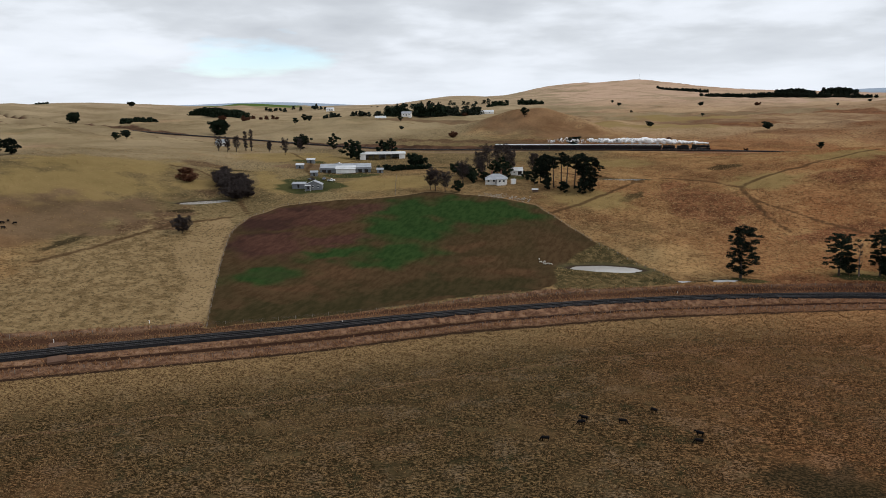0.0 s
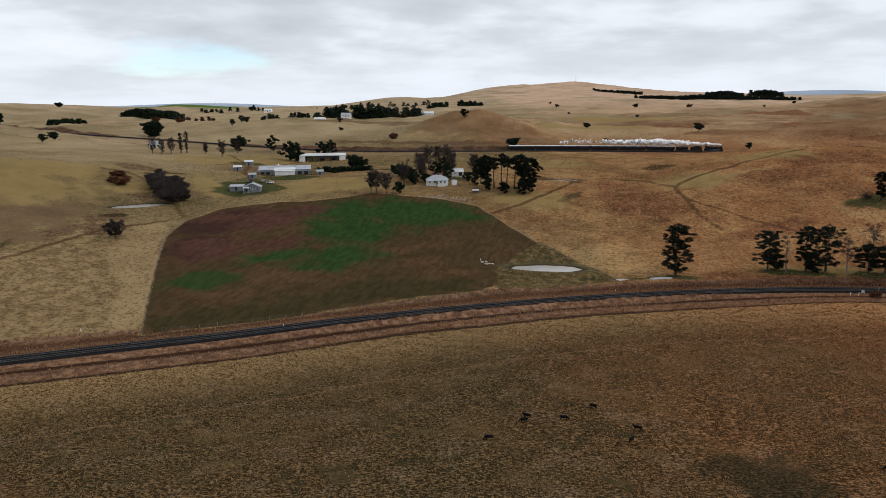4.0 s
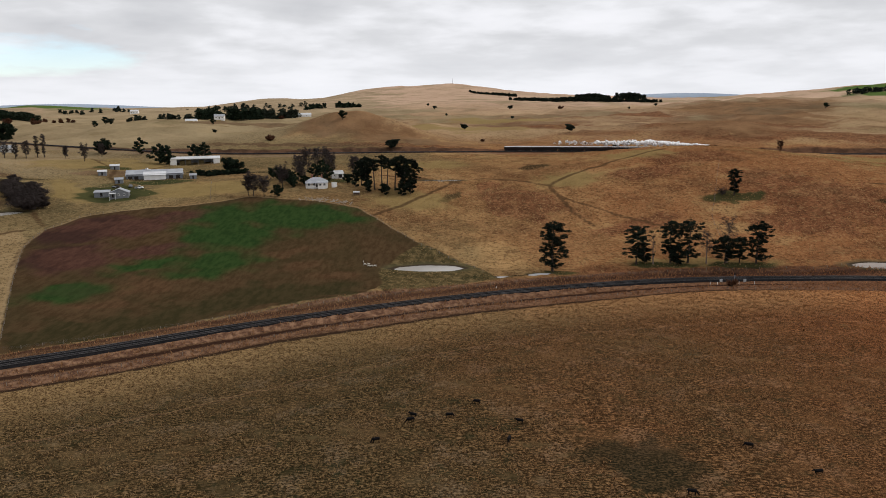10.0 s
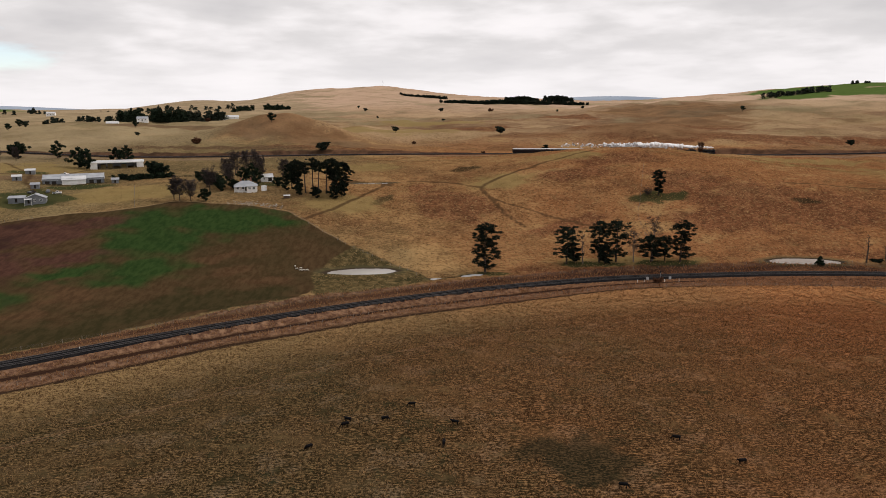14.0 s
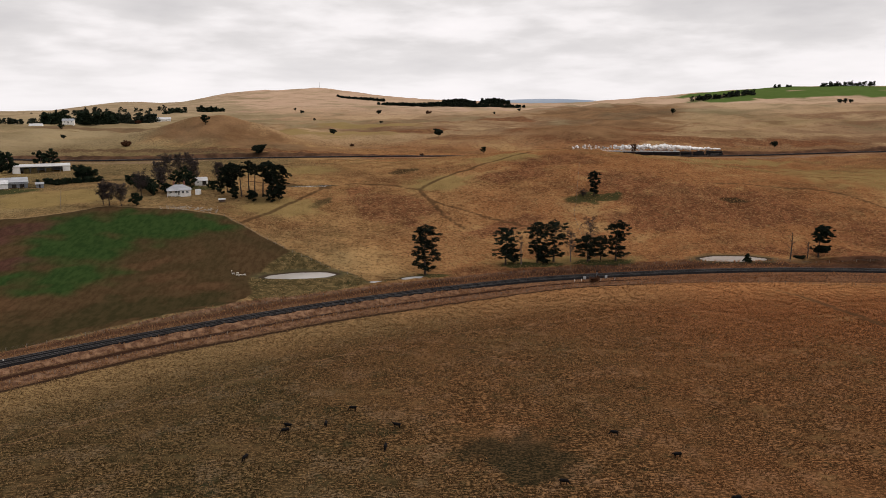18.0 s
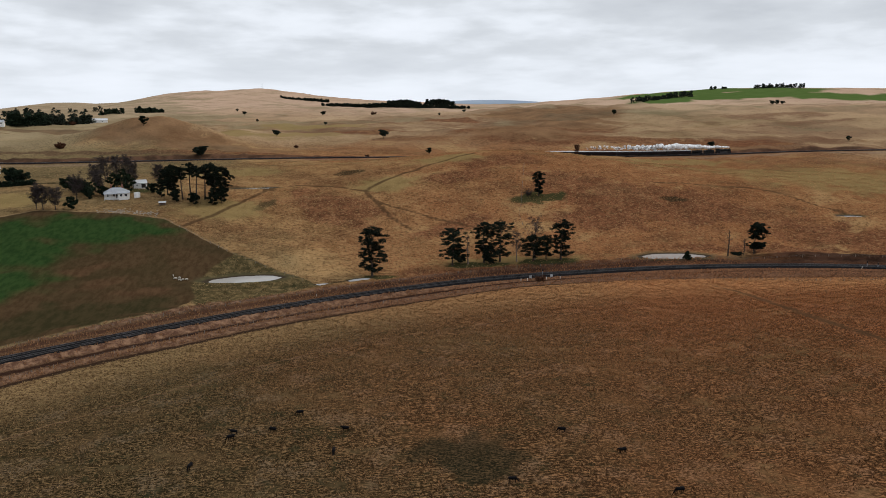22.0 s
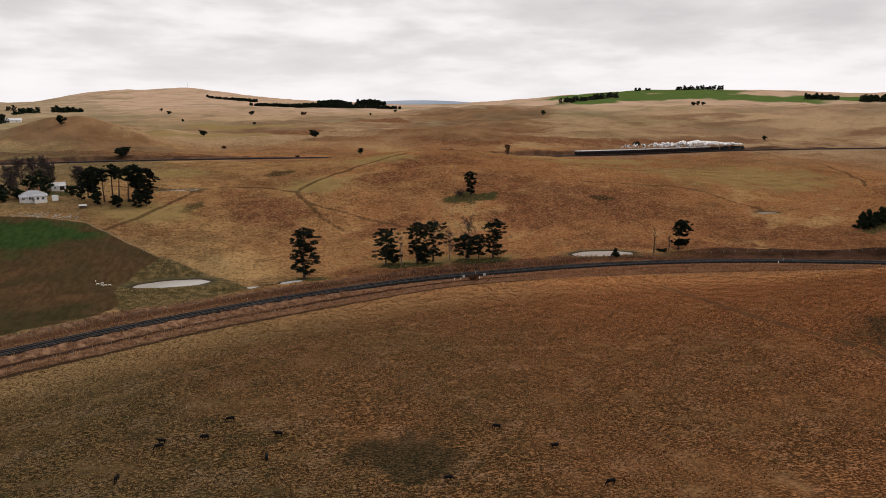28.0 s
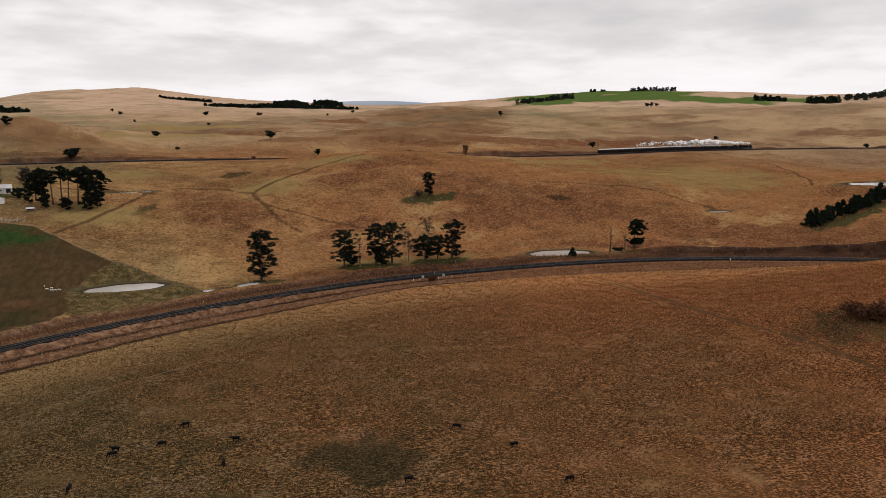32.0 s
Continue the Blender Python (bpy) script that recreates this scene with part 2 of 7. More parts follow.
    ruddy = k.span(k.math("ADD", k.attr("ruddy"), k.math("MULTIPLY", ragged, 0.75)), 0.03, 0.42)
    c = k.mix(c, k.mix(k.mix((0.088, 0.036, 0.018), (0.155, 0.062, 0.030), k.span(patch, 0.35, 0.65)), k.mix((0.060, 0.034, 0.021), (0.100, 0.058, 0.034), patch), olive), k.math("MULTIPLY", ruddy, 0.8))
    umber = k.span(k.math("ADD", k.attr("umber"), k.math("MULTIPLY", ragged, 0.35)), 0.12, 0.55)
    c = k.mix(c, k.mix(k.mix((0.105, 0.056, 0.028), (0.190, 0.108, 0.055), k.span(mid, 0.3, 0.7)), k.mix((0.078, 0.050, 0.029), (0.138, 0.088, 0.051), k.span(mid, 0.3, 0.7)), olive), k.math("MULTIPLY", umber, 0.82))
    # dark clods and straw heads over all the slopes
    slope = k.span(k.attr("far_side"), -0.5, 0.5)
    fine = k.math("MULTIPLY", slope, k.math("SUBTRACT", 1.0, k.math("MULTIPLY", k.math("MAXIMUM", k.span(crop, 0.6, 1.0), umber), 0.8)))
    c = k.mix(c, k.mix((0.036, 0.018, 0.009), (0.034, 0.027, 0.014), olive), k.math("MULTIPLY", k.math("MULTIPLY", k.span(clod, 0.50, 0.62), 0.58), fine))
    c = k.mix(c, k.mix((0.290, 0.190, 0.090), (0.200, 0.150, 0.080), olive), k.math("MULTIPLY", k.math("MULTIPLY", k.span(clod, 0.45, 0.34), 0.55), fine))
    clump = k.noise(1.7, 3, 0.7)
    c = k.mix(c, (0.046, 0.024, 0.012), k.math("MULTIPLY", k.math("MULTIPLY", k.span(clump, 0.55, 0.66), 0.55), k.math("MULTIPLY", slope, k.math("ADD", 0.30, k.math("MULTIPLY", ruddy, 0.70)))))
    # rank dark growth, painted hill shade and lush green
    c = k.mix(c, k.mix((0.010, 0.010, 0.006), (0.038, 0.028, 0.014), k.span(speck, 0.42, 0.6)), k.math("MULTIPLY", k.span(k.math("ADD", k.attr("tussock"), k.math("MULTIPLY", ragged, 0.6)), 0.22, 0.60), 0.8))
    c = k.mix(c, k.mix((0.148, 0.105, 0.040), (0.235, 0.168, 0.070), patch), k.math("MULTIPLY", k.span(k.math("ADD", k.attr("lush"), k.math("MULTIPLY", ragged, 0.8)), 0.04, 0.55), 0.8))
    c = k.mix(c, k.mix((0.015, 0.023, 0.009), (0.034, 0.044, 0.017), patch), k.math("MULTIPLY", k.span(k.math("ADD", k.attr("lawn"), k.math("MULTIPLY", ragged, 0.5)), 0.18, 0.45), 0.85))
    c = k.mix(c, k.mix((0.050, 0.082, 0.020), (0.085, 0.125, 0.036), mid), k.span(k.math("ADD", k.attr("pasture"), k.math("MULTIPLY", k.math("SUBTRACT", mid, 0.5), 0.3)), 0.30, 0.55))
    wet = k.span(k.math("ADD", k.attr("marsh"), k.math("MULTIPLY", k.math("SUBTRACT", patch, 0.5), 4.0)), 3.4, 1.2)
    c = k.mix(c, k.mix((0.022, 0.023, 0.010), (0.125, 0.092, 0.042), k.span(k.noise(1.4, 5, 0.7), 0.42, 0.68)), k.math("MULTIPLY", wet, 0.85))
    # worn wheel tracks and stock trails
    c = k.mix(c, k.mix((0.034, 0.019, 0.010), (0.068, 0.039, 0.019), mid), k.math("MULTIPLY", k.span(k.math("ADD", k.attr("path"), k.math("MULTIPLY", patch, 1.6)), 2.4, 0.9), 0.8))
    # the cultivated field
    edge = k.math("ADD", k.attr("field"), k.math("MULTIPLY", k.math("SUBTRACT", patch, 0.5), 3.0))
    rows = k.noise(1.1, 4, 0.65, (1.0, 0.35, 1))
    swirl = k.math("MULTIPLY", k.math("SUBTRACT", k.noise(9, 5, 0.62, (1.0, 1.5, 1)), 0.5), 1.1)
    earth = k.mix((0.042, 0.026, 0.013), (0.064, 0.040, 0.020), k.span(rows, 0.35, 0.65))
    earth = k.mix(earth, (0.030, 0.026, 0.012), k.math("MULTIPLY", k.span(mid, 0.42, 0.62), 0.4))
    fallow = k.mix((0.024, 0.022, 0.010), (0.038, 0.030, 0.014), k.span(rows, 0.35, 0.65))
    earth = k.mix(earth, fallow, k.math("MULTIPLY", k.span(k.math("ADD", k.attr("fallow"), swirl), 0.12, 0.6), 0.85))
    dun = k.mix((0.052, 0.029, 0.015), (0.080, 0.045, 0.023), k.span(rows, 0.35, 0.65))
    earth = k.mix(earth, dun, k.math("MULTIPLY", k.span(k.math("ADD", k.attr("dun"), swirl), 0.15, 0.7), 0.8))
    red = k.mix(k.mix((0.044, 0.021, 0.016), (0.070, 0.033, 0.024), k.span(rows, 0.33, 0.67)), (0.024, 0.013, 0.012), k.math("MULTIPLY", k.span(k.noise(16, 4, 0.6, (1.4, 0.8, 1)), 0.50, 0.62), 0.7))
    crops = k.mix(k.mix((0.012, 0.031, 0.009), (0.021, 0.047, 0.013), k.span(rows, 0.35, 0.65)), (0.030, 0.036, 0.015), k.math("MULTIPLY", k.span(drift, 0.52, 0.66), 0.5))
    sown = k.span(k.math("ADD", k.attr("sown"), k.math("MULTIPLY", swirl, 0.4)), 0.12, 0.72)
    bare = k.span(k.math("ADD", k.attr("soil"), k.math("MULTIPLY", swirl, 0.4)), 0.10, 0.65)
    tilled = k.mix(k.mix(earth, red, k.math("MULTIPLY", bare, 0.9)), crops, k.math("MULTIPLY", sown, 0.9))
    c = k.mix(c, k.mix((0.170, 0.115, 0.060), (0.310, 0.225, 0.130), tuft), k.math("MULTIPLY", k.math("MULTIPLY", k.span(edge, 2.4, 1.2), k.span(k.attr("field"), -0.5, 0.6)), k.math("MULTIPLY", k.math("MULTIPLY", k.span(k.attr("marsh"), 4.0, 9.0), k.span(k.attr("near_rail"), 20.0, 27.0)), 0.42)))
    c = k.mix(c, tilled, k.span(edge, 1.3, -0.1))
    # the railway's margins: red-brown rank grass, a worn service track, pale straw, a dark ditch line
    across = k.math("ADD", k.attr("margin"), k.math("ADD", k.math("MULTIPLY", k.math("SUBTRACT", patch, 0.5), 2.6), k.math("MULTIPLY", k.math("SUBTRACT", mid, 0.5), 3.0)))
    verge = k.mix((0.034, 0.016, 0.011), (0.096, 0.048, 0.031), k.span(speck, 0.42, 0.60))
    verge = k.mix(verge, (0.150, 0.082, 0.050), k.math("MULTIPLY", k.span(mid, 0.50, 0.66), 0.4))
    c = k.mix(c, verge, k.math("MULTIPLY", k.math("MULTIPLY", k.span(across, -25.0, -23.5), k.span(across, 20.0, 17.0)), 0.72))

    def band(v, a, b, soft=0.8):
        return k.math("MULTIPLY", k.span(v, a - soft, a + soft), k.span(v, b + soft, b - soft))

    stalk = k.mix((0.075, 0.037, 0.024), (0.250, 0.148, 0.090), k.span(k.noise(1.3, 5, 0.7), 0.40, 0.64))
    sparse = k.math("SUBTRACT", 1.0, k.math("MULTIPLY", rust, 0.75))
    c = k.mix(c, stalk, k.math("MULTIPLY", band(across, -10.4, -4.6, 0.9), k.math("MULTIPLY", sparse, 0.75)))
    faint = k.math("SUBTRACT", 1.0, k.math("MULTIPLY", k.span(rust, 0.72, 0.95), 0.7))
    seam = k.math("ADD", k.attr("margin"), k.math("MULTIPLY", k.math("SUBTRACT", patch, 0.5), 1.6))
    c = k.mix(c, (0.022, 0.011, 0.008), k.math("MULTIPLY", band(seam, -13.8, -11.2, 0.5), k.math("MULTIPLY", faint, 0.9)))
    c = k.mix(c, stalk, k.math("MULTIPLY", band(across, -21.6, -14.6, 0.9), k.math("MULTIPLY", sparse, 0.6)))
    c = k.mix(c, (0.022, 0.013, 0.009), k.math("MULTIPLY", band(seam, -25.0, -22.8, 0.5), k.math("MULTIPLY", faint, 0.92)))
    c = k.mix(c, (0.045, 0.022, 0.014), k.math("MULTIPLY", band(across, 9.5, 13.5, 1.2), 0.75))
    c = k.mix(c, stalk, k.math("MULTIPLY", band(across, 15.5, 19.0, 1.2), 0.6))
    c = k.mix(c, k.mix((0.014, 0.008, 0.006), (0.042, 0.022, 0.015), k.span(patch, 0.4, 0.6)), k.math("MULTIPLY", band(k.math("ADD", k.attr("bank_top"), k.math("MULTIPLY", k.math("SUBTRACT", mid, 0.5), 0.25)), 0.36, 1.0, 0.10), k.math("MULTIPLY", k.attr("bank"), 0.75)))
    far = k.math("ADD", k.attr("far_rail"), k.math("MULTIPLY", k.math("SUBTRACT", mid, 0.5), 7.0))
    c = k.mix(c, k.mix((0.036, 0.020, 0.014), (0.090, 0.048, 0.030), k.span(patch, 0.35, 0.65)), k.math("MULTIPLY", k.math("MULTIPLY", k.span(far, -9.0, -6.0), k.span(far, 16.0, 12.0)), 0.9))
    c = k.mix(c, (0.200, 0.135, 0.091), k.math("MULTIPLY", band(far, -13.0, -9.5, 1.2), 0.5))
    # wet mud round the water
    c = k.mix(c, k.mix((0.050, 0.046, 0.024), (0.085, 0.075, 0.039), patch), k.math("MULTIPLY", k.span(k.math("ADD", k.attr("shore"), k.math("MULTIPLY", patch, 0.5)), 1.85, 1.45), 0.6))
    c = k.mix(c, (0.040, 0.030, 0.020), k.span(k.attr("shore"), 1.22, 1.08))
    k.bump(k.math("ADD", clod, k.math("MULTIPLY", patch, 0.8)), 0.5, 0.4)
    return k.done(c)


GROUND = ground_material()

# ---- relief: three nets of smooth swells, 100 m, 400 m and 1 km apart (heights in metres) ----
NEAR = [
    [2.8, 4.9, 10.2, -11.2, 7.8, -6.1, 5.9, -12.1, 2.7, -10.2, -1.7],
    [16.0, 0.9, -1.9, 3.7, -12.0, 10.3, -10.8, 13.7, 17.1, -11.4, 4.4],
    [-5.0, 30.0, -1.8, 1.2, 0.6, -11.6, 5.7, -19.0, -20.8, 11.1, 31.0],
    [-2.7, -0.0, 0.7, 3.0, 7.2, 4.4, -11.0, 14.4, 18.2, -15.3, 8.1],
    [3.8, -1.7, 0.9, -3.1, 5.1, 1.6, 28.6, 4.0, -12.5, 16.9, -11.3],
    [-7.2, -3.7, -1.4, 2.3, 1.1, 0.8, -13.0, 1.4, 8.9, -5.2, 9.1],
    [0.9, 5.7, 0.2, 0.2, 2.0, 3.5, 8.2, 11.6, -0.1, 10.6, -5.9]]
MID = [
    [-7.9, -30.7, -7.0, 44.1, 13.6, -13.4, 7.8, 2.3, -26.9, -6.9, 1.3],
    [61.7, 19.2, 71.5, -4.4, 24.8, 19.7, -6.6, 8.6, 64.1, -1.0, 5.6],
    [16.8, -27.3, 28.2, 10.3, 14.3, -10.9, 37.5, 7.3, -22.2, -23.7, 22.2],
    [5.8, 46.9, -12.6, 17.3, -5.7, 24.1, -38.1, 10.2, 10.5, 4.3, 37.1],
    [-36.7, -15.9, -8.2, -12.0, -3.9, 1.9, -13.2, 17.1, 18.8, -5.5, -23.1]]
FAR = [
    [47.4, 15.4, -12.7, -32.9, 8.6, 1.0, 39.9, 32.5, 25.7],
    [3.5, 19.5, 58.3, 52.8, 27.7, 37.2, 49.4, -49.7, 59.6],
    [77.1, -4.0, 16.3, -36.2, 73.4, -31.4, 106.4, 33.9, 93.4],
    [-153.4, 122.7, -40.3, 112.0, 16.5, 65.1, 40.6, 1.1, 78.2]]


def swells(net, step, x0, y0, spread, x, y):
    z = np.zeros_like(x)
    for j, row in enumerate(net):
        for i, height in enumerate(row):
            z += height * np.exp(-((x - x0 - i * step) ** 2 + (y - y0 - j * step) ** 2) / (2 * spread * spread))
    return z


def ripple(x, y, size, seed):
    """Smooth waves of about that size in metres, between -1 and 1."""
    rnd = random.Random(seed)
    z = np.zeros_like(x)
    for k in range(7):
        a, q, ph = rnd.uniform(0, math.tau), rnd.uniform(0.6, 1.7) * math.tau / size, rnd.uniform(0, math.tau)
        z += np.sin((x * math.cos(a) + y * math.sin(a)) * q + ph + 1.3 * np.sin((x * math.sin(a) - y * math.cos(a)) * q * 0.6))
    return z / 7


def spline(points, step=2.0):
    """A smooth line through points of the plan, resampled at even steps."""
    p = np.array(points, float)
    p = np.vstack([2 * p[0] - p[1], p, 2 * p[-1] - p[-2]])
    out = []
    for a, b, c, d in zip(p, p[1:], p[2:], p[3:]):
        n = max(2, int(np.hypot(*(c - b)[:2]) / step))
        t = np.arange(n)[:, None] / n
        out.append(0.5 * (2 * b + (c - a) * t + (2 * a - 5 * b + 4 * c - d) * t ** 2 + (3 * b - a - 3 * c + d) * t ** 3))
    return np.vstack(out + [p[-2:-1]])


def to_line(x, y, line, reach=60.0):
    """Signed distance to a line (positive to its left) and its height there, for points within reach; far points get reach."""
    shape = x.shape
    x, y = x.ravel(), y.ravel()
    dist, high = np.full(x.shape, reach), np.zeros(x.shape)
    lo, hi = line[:, :2].min(0) - reach, line[:, :2].max(0) + reach
    pick = np.nonzero((x > lo[0]) & (x < hi[0]) & (y > lo[1]) & (y < hi[1]))[0]
    if len(pick) == 0:
        return dist.reshape(shape), high.reshape(shape)
    best = np.full(len(pick), reach)
    sign, hz = np.ones(len(pick)), np.zeros(len(pick))
    px, py = x[pick], y[pick]
    if len(pick) < 300:
        a, e = line[:-1], line[1:] - line[:-1]
        u, v = px[:, None] - a[:, 0], py[:, None] - a[:, 1]
        t = np.clip((u * e[:, 0] + v * e[:, 1]) / (e[:, 0] ** 2 + e[:, 1] ** 2 + 1e-9), 0, 1)
        d = np.hypot(u - t * e[:, 0], v - t * e[:, 1])
        k, n = np.argmin(d, 1), np.arange(len(pick))
        near = d[n, k] < reach
        turn = np.sign(e[k, 0] * v[n, k] - e[k, 1] * u[n, k])
        dist[pick] = np.where(near, d[n, k] * turn, reach)
        if line.shape[1] > 2:
            high[pick] = np.where(near, a[k, 2] + t[n, k] * e[k, 2], 0)
        return dist.reshape(shape), high.reshape(shape)
    for a, b in zip(line, line[1:]):
        e = b[:2] - a[:2]
        t = np.clip(((px - a[0]) * e[0] + (py - a[1]) * e[1]) / (e @ e + 1e-9), 0, 1)
        d = np.hypot(px - a[0] - t * e[0], py - a[1] - t * e[1])
        near = d < best
        best = np.where(near, d, best)
        sign = np.where(near, np.sign(e[0] * (py - a[1]) - e[1] * (px - a[0])), sign)
        if len(a) > 2:
            hz = np.where(near, a[2] + t * (b[2] - a[2]), hz)
    dist[pick], high[pick] = best * sign, hz
    return dist.reshape(shape), high.reshape(shape)


def ease(a, b, v):
    t = np.clip((v - a) / (b - a), 0, 1)
    return t * t * (3 - 2 * t)


def margin_width(x):
    """How much the railway's margins narrow along the line, as a share of their full breadth."""
    return 0.76 + 0.10 * ease(-80, -45, x) - 0.28 * ease(-10, 95, x) - 0.21 * ease(95, 230, x)


def bare_relief(x, y):
    z = swells(NEAR, 100, -500, 120, 75, x, y) + swells(MID, 400, -2000, 400, 300, x, y) + swells(FAR, 1000, -4000, 1000, 750, x, y)
    r = np.hypot(x, y)
    # the far summit and its long shoulder
    z = z + 54 * np.exp(-np.hypot((x + 368) / 290, (y - 3650) / 420) ** 1.5) - 12 * np.exp(-((x - 380) / 240) ** 2 - ((y - 3600) / 600) ** 2)
    z = z + 30 * np.exp(-((x + 735) / 210) ** 2 - ((y - 3620) / 400) ** 2) + 27 * np.exp(-((x + 1330) / 190) ** 2 - ((y - 3700) / 450) ** 2)
    z = z + 13 * np.exp(-((x + 943) / 120) ** 2 - ((y - 1414) / 150) ** 2)
    # the western pastures lie a little lower
    z = z - 7 * np.exp(-((x + 1100) / 520) ** 2 - ((y - 1350) / 600) ** 2)
    # a knoll on the near hill
    z = z + 3.0 * np.exp(-((x + 4) / 20) ** 2 - ((y - 424) / 13) ** 2)
    # a gap in the hills, with blue distance behind it
    gap = np.degrees(np.arctan2(x, np.maximum(y, 1.0)))
    z = z - 20 * np.exp(-((gap - 12.5) / 4.2) ** 2) * ease(2250, 2700, r)
    # a brown hill before the plantations, and the crest that hides the far line
    z = z + 9 * np.exp(-((x - 370) / 200) ** 2 - ((y - 1270) / 120) ** 2) + 1.1 * np.exp(-((x - 125) / 60) ** 2 - ((y - 525) / 25) ** 2)
    # the western hill falls away behind its crest
    west = np.clip((np.degrees(np.arctan2(-x, np.maximum(y, 1.0))) - 39) / 12.5, 0, 1.3)
    z = z - 14 * west * np.exp(-((r - 528) / 52) ** 2)
    # two brown mounds behind the far line
    z = z + 21 * np.exp(-((x + 168) / 58) ** 2 - ((y - 712) / 36) ** 2) - 6 * np.exp(-((x + 45) / 55) ** 2 - ((y - 715) / 50) ** 2) + 4 * np.exp(-((x - 150) / 65) ** 2 - ((y - 730) / 38) ** 2)
    # hummocks and gullies
    z = z + ripple(x, y, 62, 8) * 3.4 * ease(640, 800, r) * (1 - ease(1500, 2200, r)) + ripple(x, y, 21, 9) * 0.35 * ease(330, 420, r) * (1 - ease(700, 900, r))
    return z + ripple(x, y, 45, 3) * 1.0 * ease(330, 460, r) + ripple(x, y, 160, 5) * 3.0 * ease(650, 900, r)

# ---- the two railways, in plan and height ----
NEAR_RAIL = spline([(-420, -120, 2), (-330, 20, 2), (-258, 104, 1.8), (-200, 156, 1.4), (-163, 186.3, 1.0), (-134.6, 209, 0.6), (-104.5, 235, 0.2), (-69, 261, 0), (-31.5, 284, 0), (12, 305.5, 0), (65, 324.5, 0), (117, 331.5, 0.3),
                    (150, 333, 0.6), (177, 331, 1.0), (205, 326.5, 1.4), (232.5, 319, 1.9), (257, 309, 2.4), (299, 287, 3.6), (350, 245, 5), (420, 160, 6), (520, 20, 7)], 4)
FAR_RAIL = spline([(-1000, 800, 54), (-760, 720, 52), (-620, 665, 50), (-514, 622, 47.8), (-414, 598, 44.6), (-331, 577, 41.6), (-247, 566, 39.2), (-164, 573, 39), (-87, 592, 38.7), (-8, 604, 38.3),
                   (89, 613, 37.4), (180, 612, 36.7), (250, 606, 36.5), (315, 602, 37.6), (395, 604, 39.2), (480, 606, 39.6), (545, 602, 39.8), (611, 592, 40), (760, 560, 41), (1000, 500, 43)], 6)
# x, y, half length, half breadth, turn in degrees, water level
PONDS = [(-43, 325.5, 15.5, 6.4, 6, 2.9), (-10.5, 319.5, 3.6, 1.5, 10, 0.9), (6, 327, 5.5, 2.0, 22, 0.8), (163, 349, 16.5, 6.8, -4, 2.6), (-254, 326.5, 13.5, 6.4, 46, 24.9), (285, 386, 7.5, 3.2, -12, 15.0), (430, 396, 34, 12, -8, 27.3),
         (-52, 450, 13, 2.6, 12, 29.9)]
# the ploughed and sown field, corner by corner
FIELD = [(-161, 203), (-186, 244), (-203, 273), (-213, 293), (-218, 315), (-215.5, 340), (-203, 355), (-187, 365), (-169, 376), (-152, 391), (-132, 392.5), (-112, 392), (-89, 387), (-70, 368), (-51.5, 351), (-60, 334), (-64.5, 321.5), (-64, 312), (-60, 300), (-64, 285), (-84, 271), (-111, 249), (-134, 227)]


def polygon_distance(x, y, corners):
    """Signed distance to a closed outline, negative inside."""
    best, inside = np.full(x.shape, 1e9), np.zeros(x.shape, bool)
    for (ax, ay), (bx, by) in zip(corners, corners[1:] + corners[:1]):
        ex, ey = bx - ax, by - ay
        t = np.clip(((x - ax) * ex + (y - ay) * ey) / (ex * ex + ey * ey), 0, 1)
        best = np.minimum(best, np.hypot(x - ax - t * ex, y - ay - t * ey))
        inside ^= ((ay > y) != (by > y)) & (x < ax + (y - ay) / (by - ay + 1e-9) * ex)
    return np.where(inside, -best, best)


def pond_reach(x, y, pond, wave=True):
    """1 on a pond's shore, less inside."""
    px, py, a, b, turn, _ = pond
    c, s = math.cos(radians(turn)), math.sin(radians(turn))
    u, v = (x - px) * c + (y - py) * s, (y - py) * c - (x - px) * s
    k = np.hypot(u / a, v / b)
    return k * (1 + 0.05 * np.sin(3 * np.arctan2(v / b, u / a) + px) + 0.03 * np.sin(7 * np.arctan2(v / b, u / a) + py) + 0.02 * np.sin(15 * np.arctan2(v / b, u / a))) if wave else k


